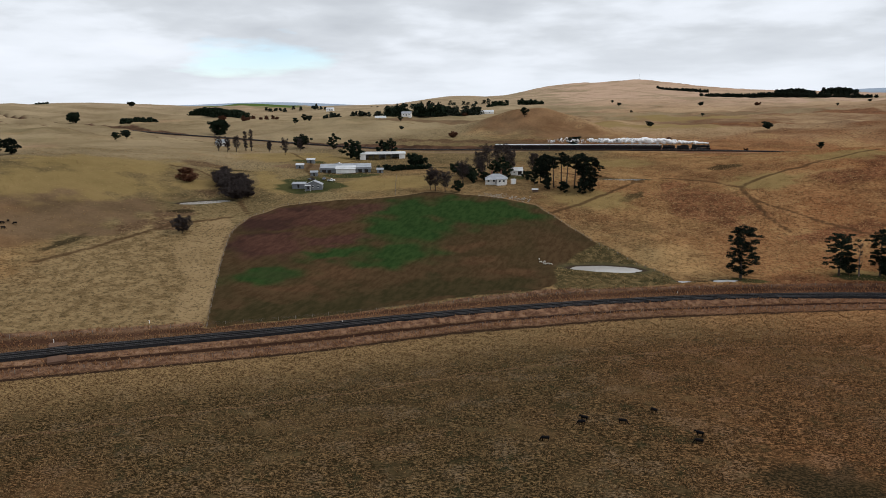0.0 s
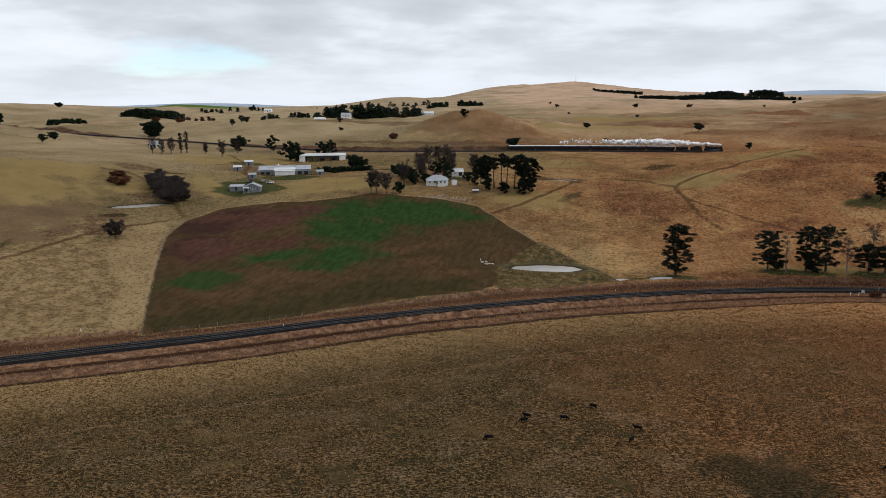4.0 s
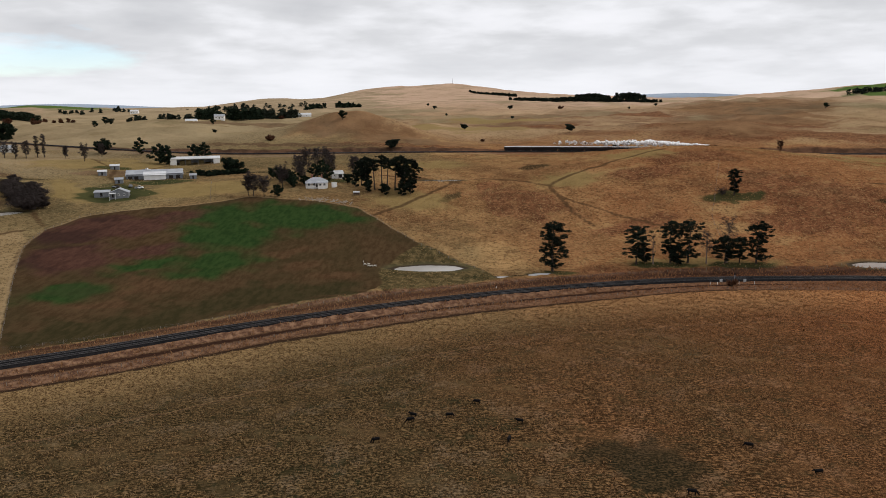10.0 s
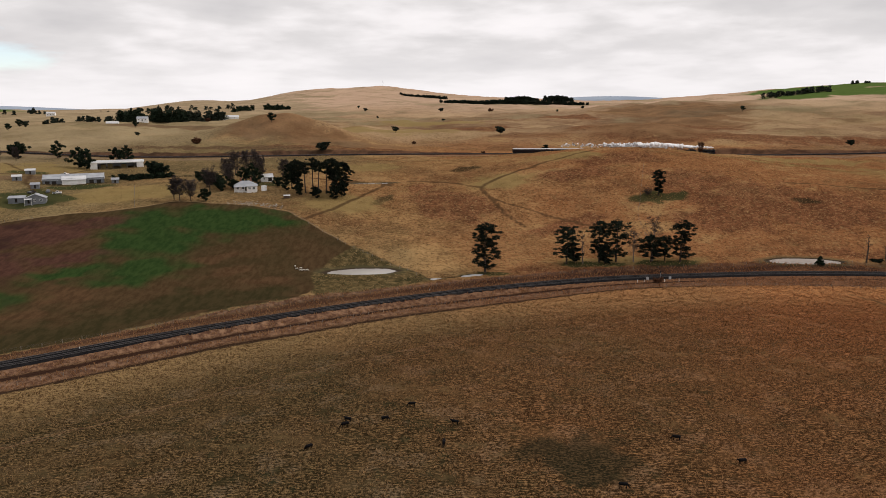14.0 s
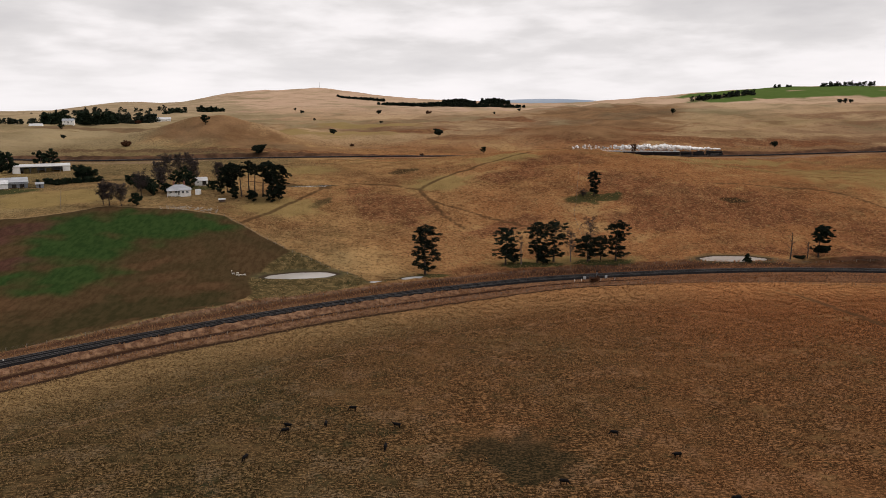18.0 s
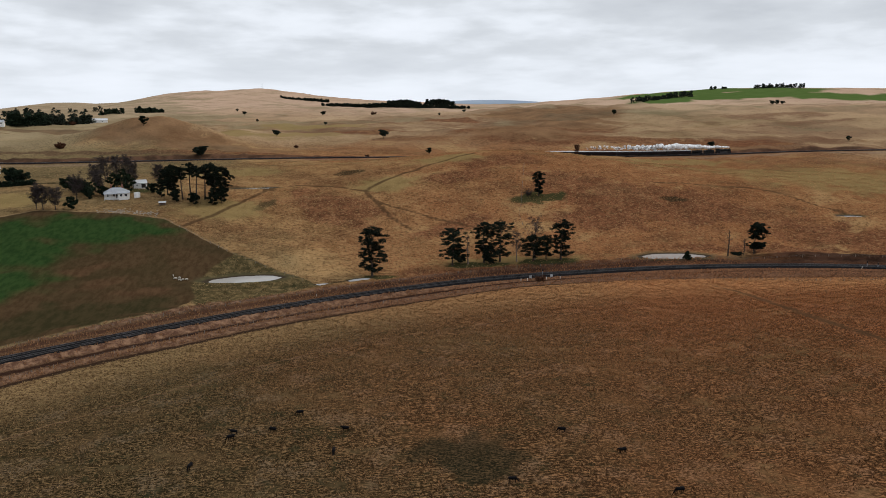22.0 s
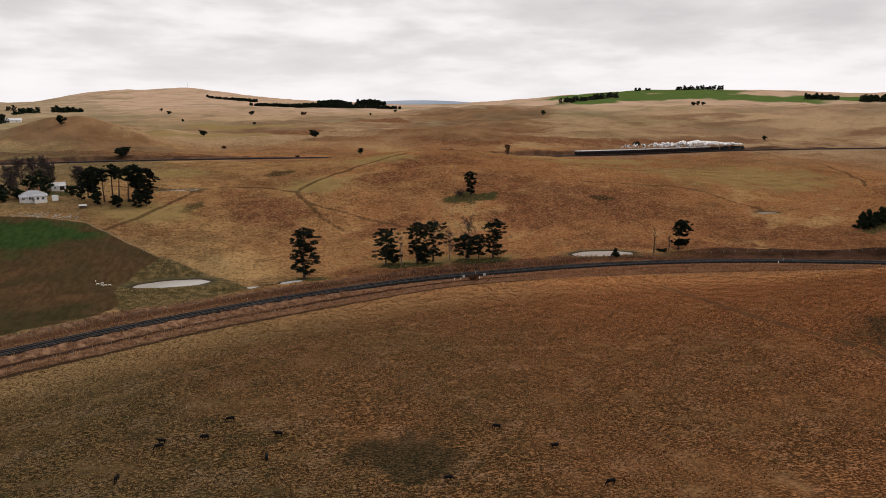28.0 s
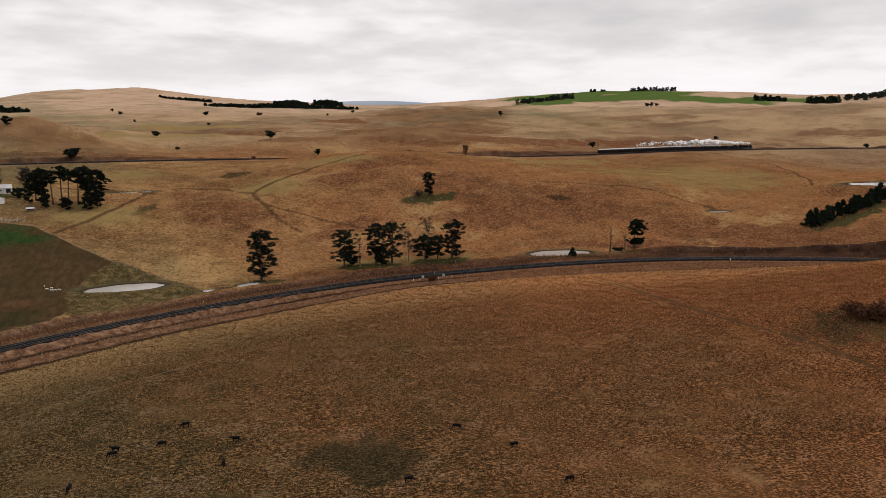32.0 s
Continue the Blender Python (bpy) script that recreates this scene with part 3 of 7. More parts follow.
def relief(x, y):
    """The height of the ground, with railway beds and pond basins cut into it."""
    x, y = np.asarray(x, float), np.asarray(y, float)
    z = bare_relief(x, y)
    for line, bed in ((NEAR_RAIL, 5.5), (FAR_RAIL, 6.0)):
        d, high = to_line(x, y, line, 45)
        z = z + (high - 0.45 - z) * (1 - ease(bed, bed + 10, np.abs(d)))
    # grassy lip between the near line and its service track
    d, _ = to_line(x, y, NEAR_RAIL, 45)
    z = z + 1.5 * ease(-150, -80, x) * (1 - ease(10, 70, x)) * np.exp(-((d + 6.4) / 1.7) ** 2) + 1.0 * ease(-120, -70, x) * (1 - ease(-20, 40, x)) * np.exp(-((d + 16.5) / 3.0) ** 2) + 1.4 * ease(-140, -90, x) * (1 - ease(-65, -40, x)) * np.exp(-((d - 17) / 3.5) ** 2)
    # the eastern cutting's far bank
    z = z + 4.2 * ease(180, 245, x) * ease(6.5, 12, d) * np.exp(-(np.maximum(d - 15, 0) / 13) ** 2)
    # a rough bank behind the far line
    d, _ = to_line(x, y, FAR_RAIL, 45)
    z = z + (0.7 + 1.9 * (1 - ease(-120, 60, x))) * ease(-330, -260, x) * np.exp(-((d - 13.5) / 4.5) ** 2) * (0.8 + 0.4 * ripple(x, y, 14, 17))
    for pond in PONDS:
        k = pond_reach(x, y, pond)
        edge = pond[5] + np.clip((k - 1) * 1.6, -0.7, 0.5)
        z = z + (edge - z) * (1 - ease(1.05, 2.3, k))
    return z


def ground_at(x, y):
    return float(relief(np.array([float(x)]), np.array([float(y)]))[0])

# ---- the ground: one sheet to the skyline, finest where the camera hangs ----
TRACKS = [spline(p, 4) for p in (
    [(-81, 378), (-62, 409), (-42, 450), (-14, 462), (14, 451)],
    [(91, 516), (52, 490), (21, 463), (14, 449), (20, 434), (38, 420), (67, 400), (92, 390)],
    [(15, 444), (25, 414), (36, 396)],
    [(395, 600), (426, 588), (432, 543), (427, 502), (409, 454), (392, 430)],
    [(163, 306), (168, 288), (164, 240), (165, 209), (170, 188), (174, 166), (180, 130)],
    [(190, 440), (225, 430), (257, 420), (275, 398), (285, 390)],
    [(-60, 452), (-90, 455), (-40, 447)],
    [(-294, 465), (-269, 472), (-256, 482), (-246, 500)],
    [(-320, 522), (-300, 500), (-272, 470), (-258, 440), (-238, 412)],
    [(-760, 735), (-628, 664), (-528, 604), (-476, 588), (-424, 575)],
    [(-227, 311), (-243, 285), (-249, 242), (-254, 217)],
    [(-319, 379), (-300, 381), (-267, 363), (-223, 320)],
    [(-218, 316), (-214, 295), (-203, 270)],
)]
# patches of growth and painted shade: x, y, half length, half breadth, turn
# besides growth, shade is painted under the west ridge and at a hill foot
TUSSOCK_AND_SHADE = [(-228, 436, 22, 5, 24), (-212, 474, 16, 4, 20), (-345, 325, 17, 12, 73), (-262, 240, 15, 3.5, 90), (-43, 419, 13, 3.5, 57), (5, 492, 11, 8, 28), (192, 414, 11, 3.5, -22), (-288, 398, 18, 4, 59), (-253, 306, 8, 3, 35), (26, 153, 16, 9, -15), (26, 148, 7, 12, 20),
           (194, 189, 22, 14, 0), (262, 322, 34, 2.6, -25), (306, 292, 30, 2.6, -35), (222, 329, 18, 1.6, -15), (-182, 468, 24, 5, 18), (330, 520, 24, 2.5, -35), (-285, 392, 12, 3, 30), (-24, 315, 9, 1.6, 25), (-2, 323, 9, 1.6, 25)]
# rust-brown drifts over mounds and slopes
RUDDY = [(95, 339, 62, 5, 3), (-5, 422, 24, 18, -37), (74, 468, 24, 9, 10), (100, 492, 26, 12, 7), (176, 418, 50, 20, -20), (196, 399, 32, 16, -10), (140, 399, 26, 13, -12), (139, 449, 24, 14, -23), (-5, 590, 26, 9, -1), (303, 343, 36, 12, -26), (290, 345, 60, 18, -30), (215, 351, 40, 6, -12), (249, 343, 60, 5, -14),
         (-310, 402, 9, 14, 75), (-270, 354, 8, 16, 30), (-253, 301, 10, 7, 60), (-244, 286, 8, 8, 40), (-256, 275, 10, 5, 98), (-23, 446, 8, 7, 13), (60, 400, 24, 6, 30)]
FAR_RUDDY = [(251, 670, 55, 20, -20), (238, 772, 60, 26, -40), (180, 672, 36, 11, -20), (153, 697, 30, 11, -12), (134, 745, 26, 22, -30), (151, 1040, 40, 30, -30), (33, 823, 36, 20, -20), (-110, 628, 60, 12, 0), (330, 660, 70, 16, -6), (260, 860, 70, 20, 0), (-205, 620, 70, 9, 0)]
# smooth brown grazed slopes
UMBER = [(185, 725, 75, 55, -15), (240, 880, 95, 90, -15), (305, 1090, 120, 110, -15), (-267, 453, 24, 14, 30), (-172, 690, 46, 30, 10), (-125, 672, 46, 30, -4), (-78, 655, 44, 20, -13), (-285, 257, 52, 24, 78), (-276, 285, 26, 12, 87), (-312, 262, 40, 22, 70), (290, 985, 95, 45, -40), (330, 1130, 90, 60, -20), (-300, 800, 90, 30, 0)]
LUSH = [(-175, 412, 30, 16, 30), (-61, 411, 18, 13, -20), (27, 461, 20, 11, 21), (72, 507, 24, 11, 2), (318, 480, 70, 50, -12), (230, 520, 70, 24, -5), (251, 572, 62, 9, 0), (-317, 298, 46, 20, 55), (-340, 345, 40, 30, 50), (-254, 390, 9, 34, 43), (-187, 408, 28, 22, 26), (-294, 492, 48, 30, 7),
        (-278, 353, 13, 10, 85), (-68, 410, 18, 12, 23), (-41, 960, 64, 60, 5), (-67, 501, 28, 16, 36), (-110, 800, 110, 30, 0), (78, 350, 36, 5, 0)]
# short green turf
LAWN = [(-229, 391, 19, 26, 26), (-219, 427, 20, 7, 21), (-226, 385, 17, 8, 15), (-214, 392, 9, 9, 0), (115, 429, 17, 6, 0), (352, 350, 34, 6, 8), (62, 346, 16, 3.5, 0), (98, 348, 16, 3.5, 0), (14, 330, 8, 2.5, 0), (-112, 436, 14, 7, 0), (-278, 478, 12, 8, 0)]
# paler grazed slope between fence and field
STUBBLE = [(-230.7, 314.5), (-230, 288.7), (-223, 260.5), (-192, 233), (-176, 203), (-161, 202), (-190, 249), (-203, 273), (-218, 300)]
# rank straw below the brown hillside
STRAW = [(-246, 190), (-254, 232), (-258, 265), (-260, 288), (-258, 303), (-238, 297), (-231, 314), (-206, 279), (-192, 254), (-161, 203), (-209, 163)]
# the damp corner round the dam
MARSH = [(-64, 319), (-51.5, 351), (-33, 336.5), (-15, 318), (-34, 303), (-55, 288), (-60, 300)]


def blob(x, y, px, py, a, b, turn=0.0):
    w = 0.45 * math.sqrt(a * b)
    out, reach = np.zeros(x.shape), 2.6 * max(a, b) + w
    pick = (np.abs(x - px) < reach) & (np.abs(y - py) < reach)
    x, y = x[pick], y[pick]
    x, y = x + w * ripple(x, y, 1.3 * w + 8, 31), y + w * ripple(x, y, 1.1 * w + 8, 32)
    c, s = math.cos(radians(turn)), math.sin(radians(turn))
    u, v = ((x - px) * c + (y - py) * s) / a, ((y - py) * c - (x - px) * s) / b
    out[pick] = np.exp(-1.2 * (u * u + v * v))
    return out


def graded(start, stop, step, low, high, grow):
    """Even steps from start to stop, then steps that grow out to low and high."""
    mid = list(np.arange(start, stop + step / 2, step))
    out, s = [mid[-1]], step
    while out[-1] < high:
        s *= grow
        out.append(out[-1] + s)
    back, s = [mid[0]], step
    while back[-1] > low:
        s *= grow
        back.append(back[-1] - s)
    return np.array(back[:0:-1] + mid + out[1:])


def make_ground():
    xs, ys = graded(-400, 420, 2.2, -4700, 4700, 1.045), graded(120, 660, 2.2, -1500, 4800, 1.045)
    x, y = np.meshgrid(xs, ys)
    nx, ny = len(xs), len(ys)
    z = relief(x, y)
    me = bpy.data.meshes.new("ground")
    me.vertices.add(nx * ny)
    me.vertices.foreach_set("co", np.stack([x, y, z], -1).astype(np.float32).ravel())
    i = (np.arange(ny - 1)[:, None] * nx + np.arange(nx - 1)).ravel()
    quads = np.stack([i, i + 1, i + nx + 1, i + nx], -1).astype(np.int32)
    me.loops.add(quads.size)
    me.loops.foreach_set("vertex_index", quads.ravel())
    me.polygons.add(len(quads))
    me.polygons.foreach_set("loop_start", np.arange(0, quads.size, 4, dtype=np.int32))
    me.polygons.foreach_set("loop_total", np.full(len(quads), 4, dtype=np.int32))
    me.polygons.foreach_set("use_smooth", np.ones(len(quads), bool))
    me.update(calc_edges=True)

    def store(name, values):
        me.attributes.new(name, "FLOAT", "POINT").data.foreach_set("value", values.astype(np.float32).ravel())

    r = np.hypot(x, y)
    near, _ = to_line(x, y, NEAR_RAIL, 60)
    far, _ = to_line(x, y, FAR_RAIL, 60)
    store("near_rail", near)
    # the margins narrow towards the east
    narrow = margin_width(x)
    strip = np.where(np.abs(near) < 4.5, near, np.sign(near) * (4.5 + (np.abs(near) - 4.5) / narrow))
    tilled = polygon_distance(x, y, FIELD)
    store("margin", np.where((tilled < 0.5) & (near > 6), 60.0, strip))
    # beyond the railway the hills begin
    side, _ = to_line(x, y, NEAR_RAIL, 6000)
    store("far_side", np.clip(side - 12, -20, 20))
    store("far_rail", far)
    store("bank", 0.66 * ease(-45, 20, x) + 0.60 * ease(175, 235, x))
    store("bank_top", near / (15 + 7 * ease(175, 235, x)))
    store("field", tilled)
    path = np.full(x.shape, 60.0)
    for line in TRACKS:
        path = np.minimum(path, np.abs(to_line(x, y, line, 60)[0]))
    store("path", path)
    shore = np.full(x.shape, 9.0)
    for pond in PONDS:
        shore = np.minimum(shore, pond_reach(x, y, pond))
    store("shore", shore)
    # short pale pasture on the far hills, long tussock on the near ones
    # the step from dark to pale also stands in for cloud shade nearby
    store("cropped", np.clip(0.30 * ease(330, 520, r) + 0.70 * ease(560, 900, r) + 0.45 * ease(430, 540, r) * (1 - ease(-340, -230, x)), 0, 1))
    # the grass turns from olive to rust towards +x
    store("rust", np.where(side < 0, ease(-85, 220, x + 0.3 * (y - 200)), np.clip(ease(-220, 260, x + 0.25 * y - 60) * (1 - 0.6 * ease(600, 1100, r)), 0, 1)))
    # weight of the painted haze, growing with distance
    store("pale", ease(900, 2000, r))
    dark = np.zeros(x.shape)
    for b in TUSSOCK_AND_SHADE:
        dark = np.maximum(dark, blob(x, y, *b))
    store("tussock", dark)
    lush = np.zeros(x.shape)
    for b in LUSH:
        lush = np.maximum(lush, blob(x, y, *b))
    store("lush", lush)
    for name, spots in (("ruddy", RUDDY + FAR_RUDDY), ("lawn", LAWN), ("umber", UMBER)):
        cover = np.zeros(x.shape)
        for b in spots:
            cover = np.maximum(cover, blob(x, y, *b))
        store(name, cover)
    store("stubble", np.clip(polygon_distance(x, y, STUBBLE), -30, 30))
    store("straw", np.clip(polygon_distance(x, y, STRAW), -30, 30))
    store("marsh", np.clip(polygon_distance(x, y, MARSH), -30, 30))
    green = np.zeros(x.shape)
    for b in ((915, 1690, 290, 105, -18), (900, 1920, 240, 130, -25), (1060, 1830, 220, 120, -30), (1110, 1570, 190, 95, -28), (1330, 1580, 150, 45, -8), (-930, 1390, 130, 85, 35), (1100, 1250, 180, 40, -35)):
        green = np.maximum(green, blob(x, y, *b))
    store("pasture", green)
    # sown strip and bare red soil inside the field
    for name, spots in (
            ("sown", ((-128, 366, 38, 24, 12), (-142, 336, 24, 26, 37), (-134, 302, 22, 16, 52), (-158, 290, 18, 7, 54), (-171, 254, 18, 10, 46), (-100, 374, 22, 13, -9), (-150, 360, 14, 20, 40))),
            ("soil", ((-204, 322, 30, 16, 75), (-189, 330, 30, 16, 45), (-191, 286, 20, 18, 71), (-166, 304, 20, 8, 48), (-172, 352, 20, 10, 40))),
            ("dun", ((-148, 270, 15, 9, 41), (-98, 309, 15, 5, 50), (-154, 249, 10, 4, 28), (-81, 304, 14, 5, 22), (-126, 299, 7, 4, 23), (-108, 322, 14, 5, 40))),
            ("fallow", ((-142, 231, 36, 11, 42), (-98, 275, 38, 13, 30), (-112, 262, 20, 8, 40)))):
        cover = np.zeros(x.shape)
        for b in spots:
            cover = np.maximum(cover, blob(x, y, *b))
        store(name, cover)
    me.materials.append(GROUND)
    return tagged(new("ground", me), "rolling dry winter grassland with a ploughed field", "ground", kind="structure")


# ---- building kit ----
class Shell:
    """Collects corners and faces of one mesh."""

    def __init__(self):
        self.v, self.f = [], []

    def add(self, verts, faces):
        n = len(self.v)
        self.v.extend(verts)
        self.f.extend([tuple(i + n for i in f) for f in faces])
        return self

    def box(self, x0, y0, z0, x1, y1, z1, bevel=0.0):
        """An upright block, its four upright edges cut off where bevel is given."""
        b = bevel
        if b <= 0:
            ring = [(x0, y0), (x1, y0), (x1, y1), (x0, y1)]
        else:
            ring = [(x0 + b, y0), (x1 - b, y0), (x1, y0 + b), (x1, y1 - b), (x1 - b, y1), (x0 + b, y1), (x0, y1 - b), (x0, y0 + b)]
        return self.prism(ring, z0, z1)

    def prism(self, ring, z0, z1):
        n = len(ring)
        verts = [(x, y, z0) for x, y in ring] + [(x, y, z1) for x, y in ring]
        faces = [tuple(range(n - 1, -1, -1)), tuple(range(n, 2 * n))] + [(i, (i + 1) % n, n + (i + 1) % n, n + i) for i in range(n)]
        return self.add(verts, faces)

    def extrude(self, outline, axis, a, b):
        """An outline in the plane across axis ('x': y and z; 'y': x and z), drawn out from a to b."""
        n = len(outline)
        place = (lambda k, p, q: (k, p, q)) if axis == "x" else (lambda k, p, q: (p, k, q))
        verts = [place(a, p, q) for p, q in outline] + [place(b, p, q) for p, q in outline]
        faces = [tuple(range(n)), tuple(range(2 * n - 1, n - 1, -1))] + [(i, n + i, n + (i + 1) % n, (i + 1) % n) for i in range(n)]
        return self.add(verts, faces)

    def tube(self, points, radii, sides=6):
        """A round bar through points with a radius at each."""
        rings = []
        pts = [Vector(p) for p in points]
        for i, p in enumerate(pts):
            d = (pts[min(i + 1, len(pts) - 1)] - pts[max(i - 1, 0)]).normalized()
            u = d.orthogonal().normalized()
            w = d.cross(u)
            rings.append([tuple(p + (u * math.cos(a) + w * math.sin(a)) * radii[i]) for a in (math.tau * k / sides for k in range(sides))])
        verts = [v for ring in rings for v in ring]
        faces = [(i * sides + k, i * sides + (k + 1) % sides, (i + 1) * sides + (k + 1) % sides, (i + 1) * sides + k) for i in range(len(rings) - 1) for k in range(sides)]
        faces += [tuple(range(sides - 1, -1, -1)), tuple((len(rings) - 1) * sides + k for k in range(sides))]
        return self.add(verts, faces)

    def lump(self, centre, radii, rnd, rough=0.12, rows=5, cols=8):
        """A rounded, slightly uneven body."""
        verts, faces = [], []
        for i in range(rows + 1):
            a = math.pi * i / rows
            for k in range(cols):
                b = math.tau * k / cols
                q = 1 + rnd.uniform(-rough, rough)
                verts.append((centre[0] + radii[0] * q * math.sin(a) * math.cos(b), centre[1] + radii[1] * q * math.sin(a) * math.sin(b), centre[2] + radii[2] * q * math.cos(a)))
        faces = [(i * cols + k, (i + 1) * cols + k, (i + 1) * cols + (k + 1) % cols, i * cols + (k + 1) % cols) for i in range(rows) for k in range(cols)]
        return self.add(verts, faces)

    def mesh(self, name, material, smooth=False):
        me = bpy.data.meshes.new(name)
        me.from_pydata(self.v, [], self.f)
        me.materials.append(material)
        if smooth:
            me.polygons.foreach_set("use_smooth", np.ones(len(me.polygons), bool))
        me.update()
        return me


def part(name, shell, material, parent, label="", smooth=False, at=None):
    """One mesh object under a thing or under a part."""
    ob = new(name, shell.mesh(name, material, smooth) if isinstance(shell, Shell) else shell)
    ob.parent = parent
    if at is not None:
        ob.matrix_basis = at
    if label:
        ob["label"] = label
    return ob


def thing(name, m, label, category, group="", kind=""):
    """An Empty at a thing's base, which carries its parts."""
    ob = new(name)
    ob.empty_display_size = 0.5
    ob.matrix_basis = m
    return tagged(ob, label, category, group, kind)


def on_ground(x, y, turn=0.0, sink=0.0):
    return pose(x, y, ground_at(x, y) - sink, 0, 0, turn)


def quads_mesh(name, centres, along, across, material):
    """Many small separate leaves: each a quad about its centre."""
    a, b = along, across
    v = np.stack([centres - a - b, centres + a - b * 0.6, centres + a * 1.1 + b * 0.6, centres - a * 0.9 + b], 1).reshape(-1, 3).astype(np.float32)
    n = len(centres)
    me = bpy.data.meshes.new(name)
    me.vertices.add(4 * n)
    me.vertices.foreach_set("co", v.ravel())
    me.loops.add(4 * n)
    me.loops.foreach_set("vertex_index", np.arange(4 * n, dtype=np.int32))
    me.polygons.add(n)
    me.polygons.foreach_set("loop_start", np.arange(0, 4 * n, 4, dtype=np.int32))
    me.polygons.foreach_set("loop_total", np.full(n, 4, dtype=np.int32))
    me.materials.append(material)
    me.update(calc_edges=True)
    return me


def leaves(rng, clumps, per, size, flat=0.5, thin=0.5):
    """Leaf centres and axes for clumps (x, y, z, rx, ry, rz)."""
    c = np.repeat(np.array(clumps, float), per, 0)
    d = rng.normal(size=(len(c), 3))
    d /= np.linalg.norm(d, axis=1)[:, None]
    rad = rng.uniform(0.25, 1.0, len(c))[:, None] ** 0.5
    p = c[:, :3] + d * rad * c[:, 3:]
    a = rng.normal(size=(len(c), 3)) * [1, 1, flat]
    a /= np.linalg.norm(a, axis=1)[:, None]
    b = np.cross(a, rng.normal(size=(len(c), 3)))
    b /= np.linalg.norm(b, axis=1)[:, None]
    s = (size * rng.uniform(0.6, 1.3, len(c)))[:, None]
    return p, a * s, b * s * thin


# ---- trees ----
def tree(name, m, seed, height, spread, bare, label, kind="pine", leaf=PINE, bark=BARK, n_limbs=16, per=70, size=0.38, group="", lean=0.0, side=0.0):
    """A tapered trunk with limbs and a crown of many small leaves, open between its tiers."""
    rnd, rng = random.Random(seed), np.random.default_rng(seed)
    ob = thing(name, m, label, "tree", group)
    wood, clumps = Shell(), []
    r0 = height * (0.021 if per else 0.025)
    line = [Vector((lean * t * t * height + 0.012 * height * math.sin(5 * t + seed), 0.012 * height * math.cos(4 * t + seed), t * height * 0.95 - 0.4 * (t == 0))) for t in (0, 0.15, 0.35, 0.55, 0.75, 0.9, 1.0)]
    wood.tube(line, [r0 * 1.35, r0, r0 * 0.85, r0 * 0.68, r0 * 0.45, r0 * 0.25, r0 * 0.08], 7)

    def on_trunk(t):
        k = min(int(t * 6), 5)
        q = [0, 0.15, 0.35, 0.55, 0.75, 0.9, 1.0]
        while q[k + 1] < t:
            k += 1
        while q[k] > t:
            k -= 1
        return line[k].lerp(line[k + 1], (t - q[k]) / (q[k + 1] - q[k]))

    for i in range(n_limbs):
        t = bare + (0.96 - bare) * ((i + rnd.uniform(0, 0.8)) / n_limbs)
        a = i * 2.4 + rnd.uniform(-0.5, 0.5)
        if kind == "pine":          # uneven, flat-topped, in tiers
            u = (t - bare) / (0.96 - bare)
            out = spread * rnd.uniform(0.5, 1.05) * (0.62 + 0.38 * min(1, u / 0.55)) * (1.0 - 0.42 * max(0, (u - 0.75) / 0.25))
            rise, squash = out * rnd.uniform(0.1, 0.6), 0.40
            rise *= 1 - 0.8 * max(0, u - 0.5)
        elif kind == "cone":        # dense to the ground, narrowing upwards
            out = spread * (1.08 - t) ** 0.8 * rnd.uniform(0.75, 1.05)
            rise, squash = out * 0.25, 0.8
        elif kind == "fan":         # bare, many upright limbs
            out = spread * rnd.uniform(0.4, 1.0) * (0.5 + 0.5 * math.sin(math.pi * t))
            rise, squash = out * rnd.uniform(0.8, 1.6), 0.9
        else:                       # a round crown
            out = spread * math.sin(math.pi * min(1, (t - bare) / (1.02 - bare) * 0.85 + 0.15)) * rnd.uniform(0.7, 1.05)
            rise, squash = out * rnd.uniform(0.2, 0.7), 0.7
        p = on_trunk(t)
        tip = p + Vector(((math.cos(a) + side) * out, math.sin(a) * out, rise))
        knee = p.lerp(tip, 0.5) + Vector((0, 0, -0.10 * out + rnd.uniform(-0.2, 0.2)))
        rl = max(0.04, r0 * 0.34 * (1 - 0.6 * t)) if per else 0.15
        wood.tube([p, knee, tip], [rl, rl * 0.65, rl * 0.2], 4)
        n = 8 if kind == "pine" else 4 if kind == "fan" else 3
        for j in range(n):
            q = p.lerp(tip, 0.45 + 0.6 * j / (n - 1)) + Vector((rnd.uniform(-1, 1), rnd.uniform(-1, 1), rnd.uniform(-0.5, 0.7))) * out * (0.45 if kind == "pine" else 0.26)
            rr = spread * rnd.uniform(0.12, 0.24) if kind == "pine" else max(0.5, out * rnd.uniform(0.20, 0.34))
            clumps.append((q.x, q.y, q.z, rr, rr, rr * squash))
    top = line[-1]
    clumps.append((top.x, top.y, top.z, spread * 0.3, spread * 0.3, spread * 0.22))
    if kind == "pine":
        for j in range(5):
            a = j * 1.3 + seed
            clumps.append((top.x + math.cos(a) * spread * 0.45, top.y + math.sin(a) * spread * 0.35, top.z - spread * rnd.uniform(0.05, 0.4), spread * 0.2, spread * 0.2, spread * 0.14))
    part("trunk", wood, bark, ob)
    if per:
        thin = 0.07 if kind == "fan" else 0.13 if kind == "twiggy" else 0.5
        if kind == "pine":
            per, size = int(per * 2.0), size * 0.72
        elif kind == "round":
            per, size = int(per * 1.8), size * 0.68
        part("crown", quads_mesh("crown", *leaves(rng, clumps, per, size, 0.6, thin), leaf), leaf, ob)
    return ob


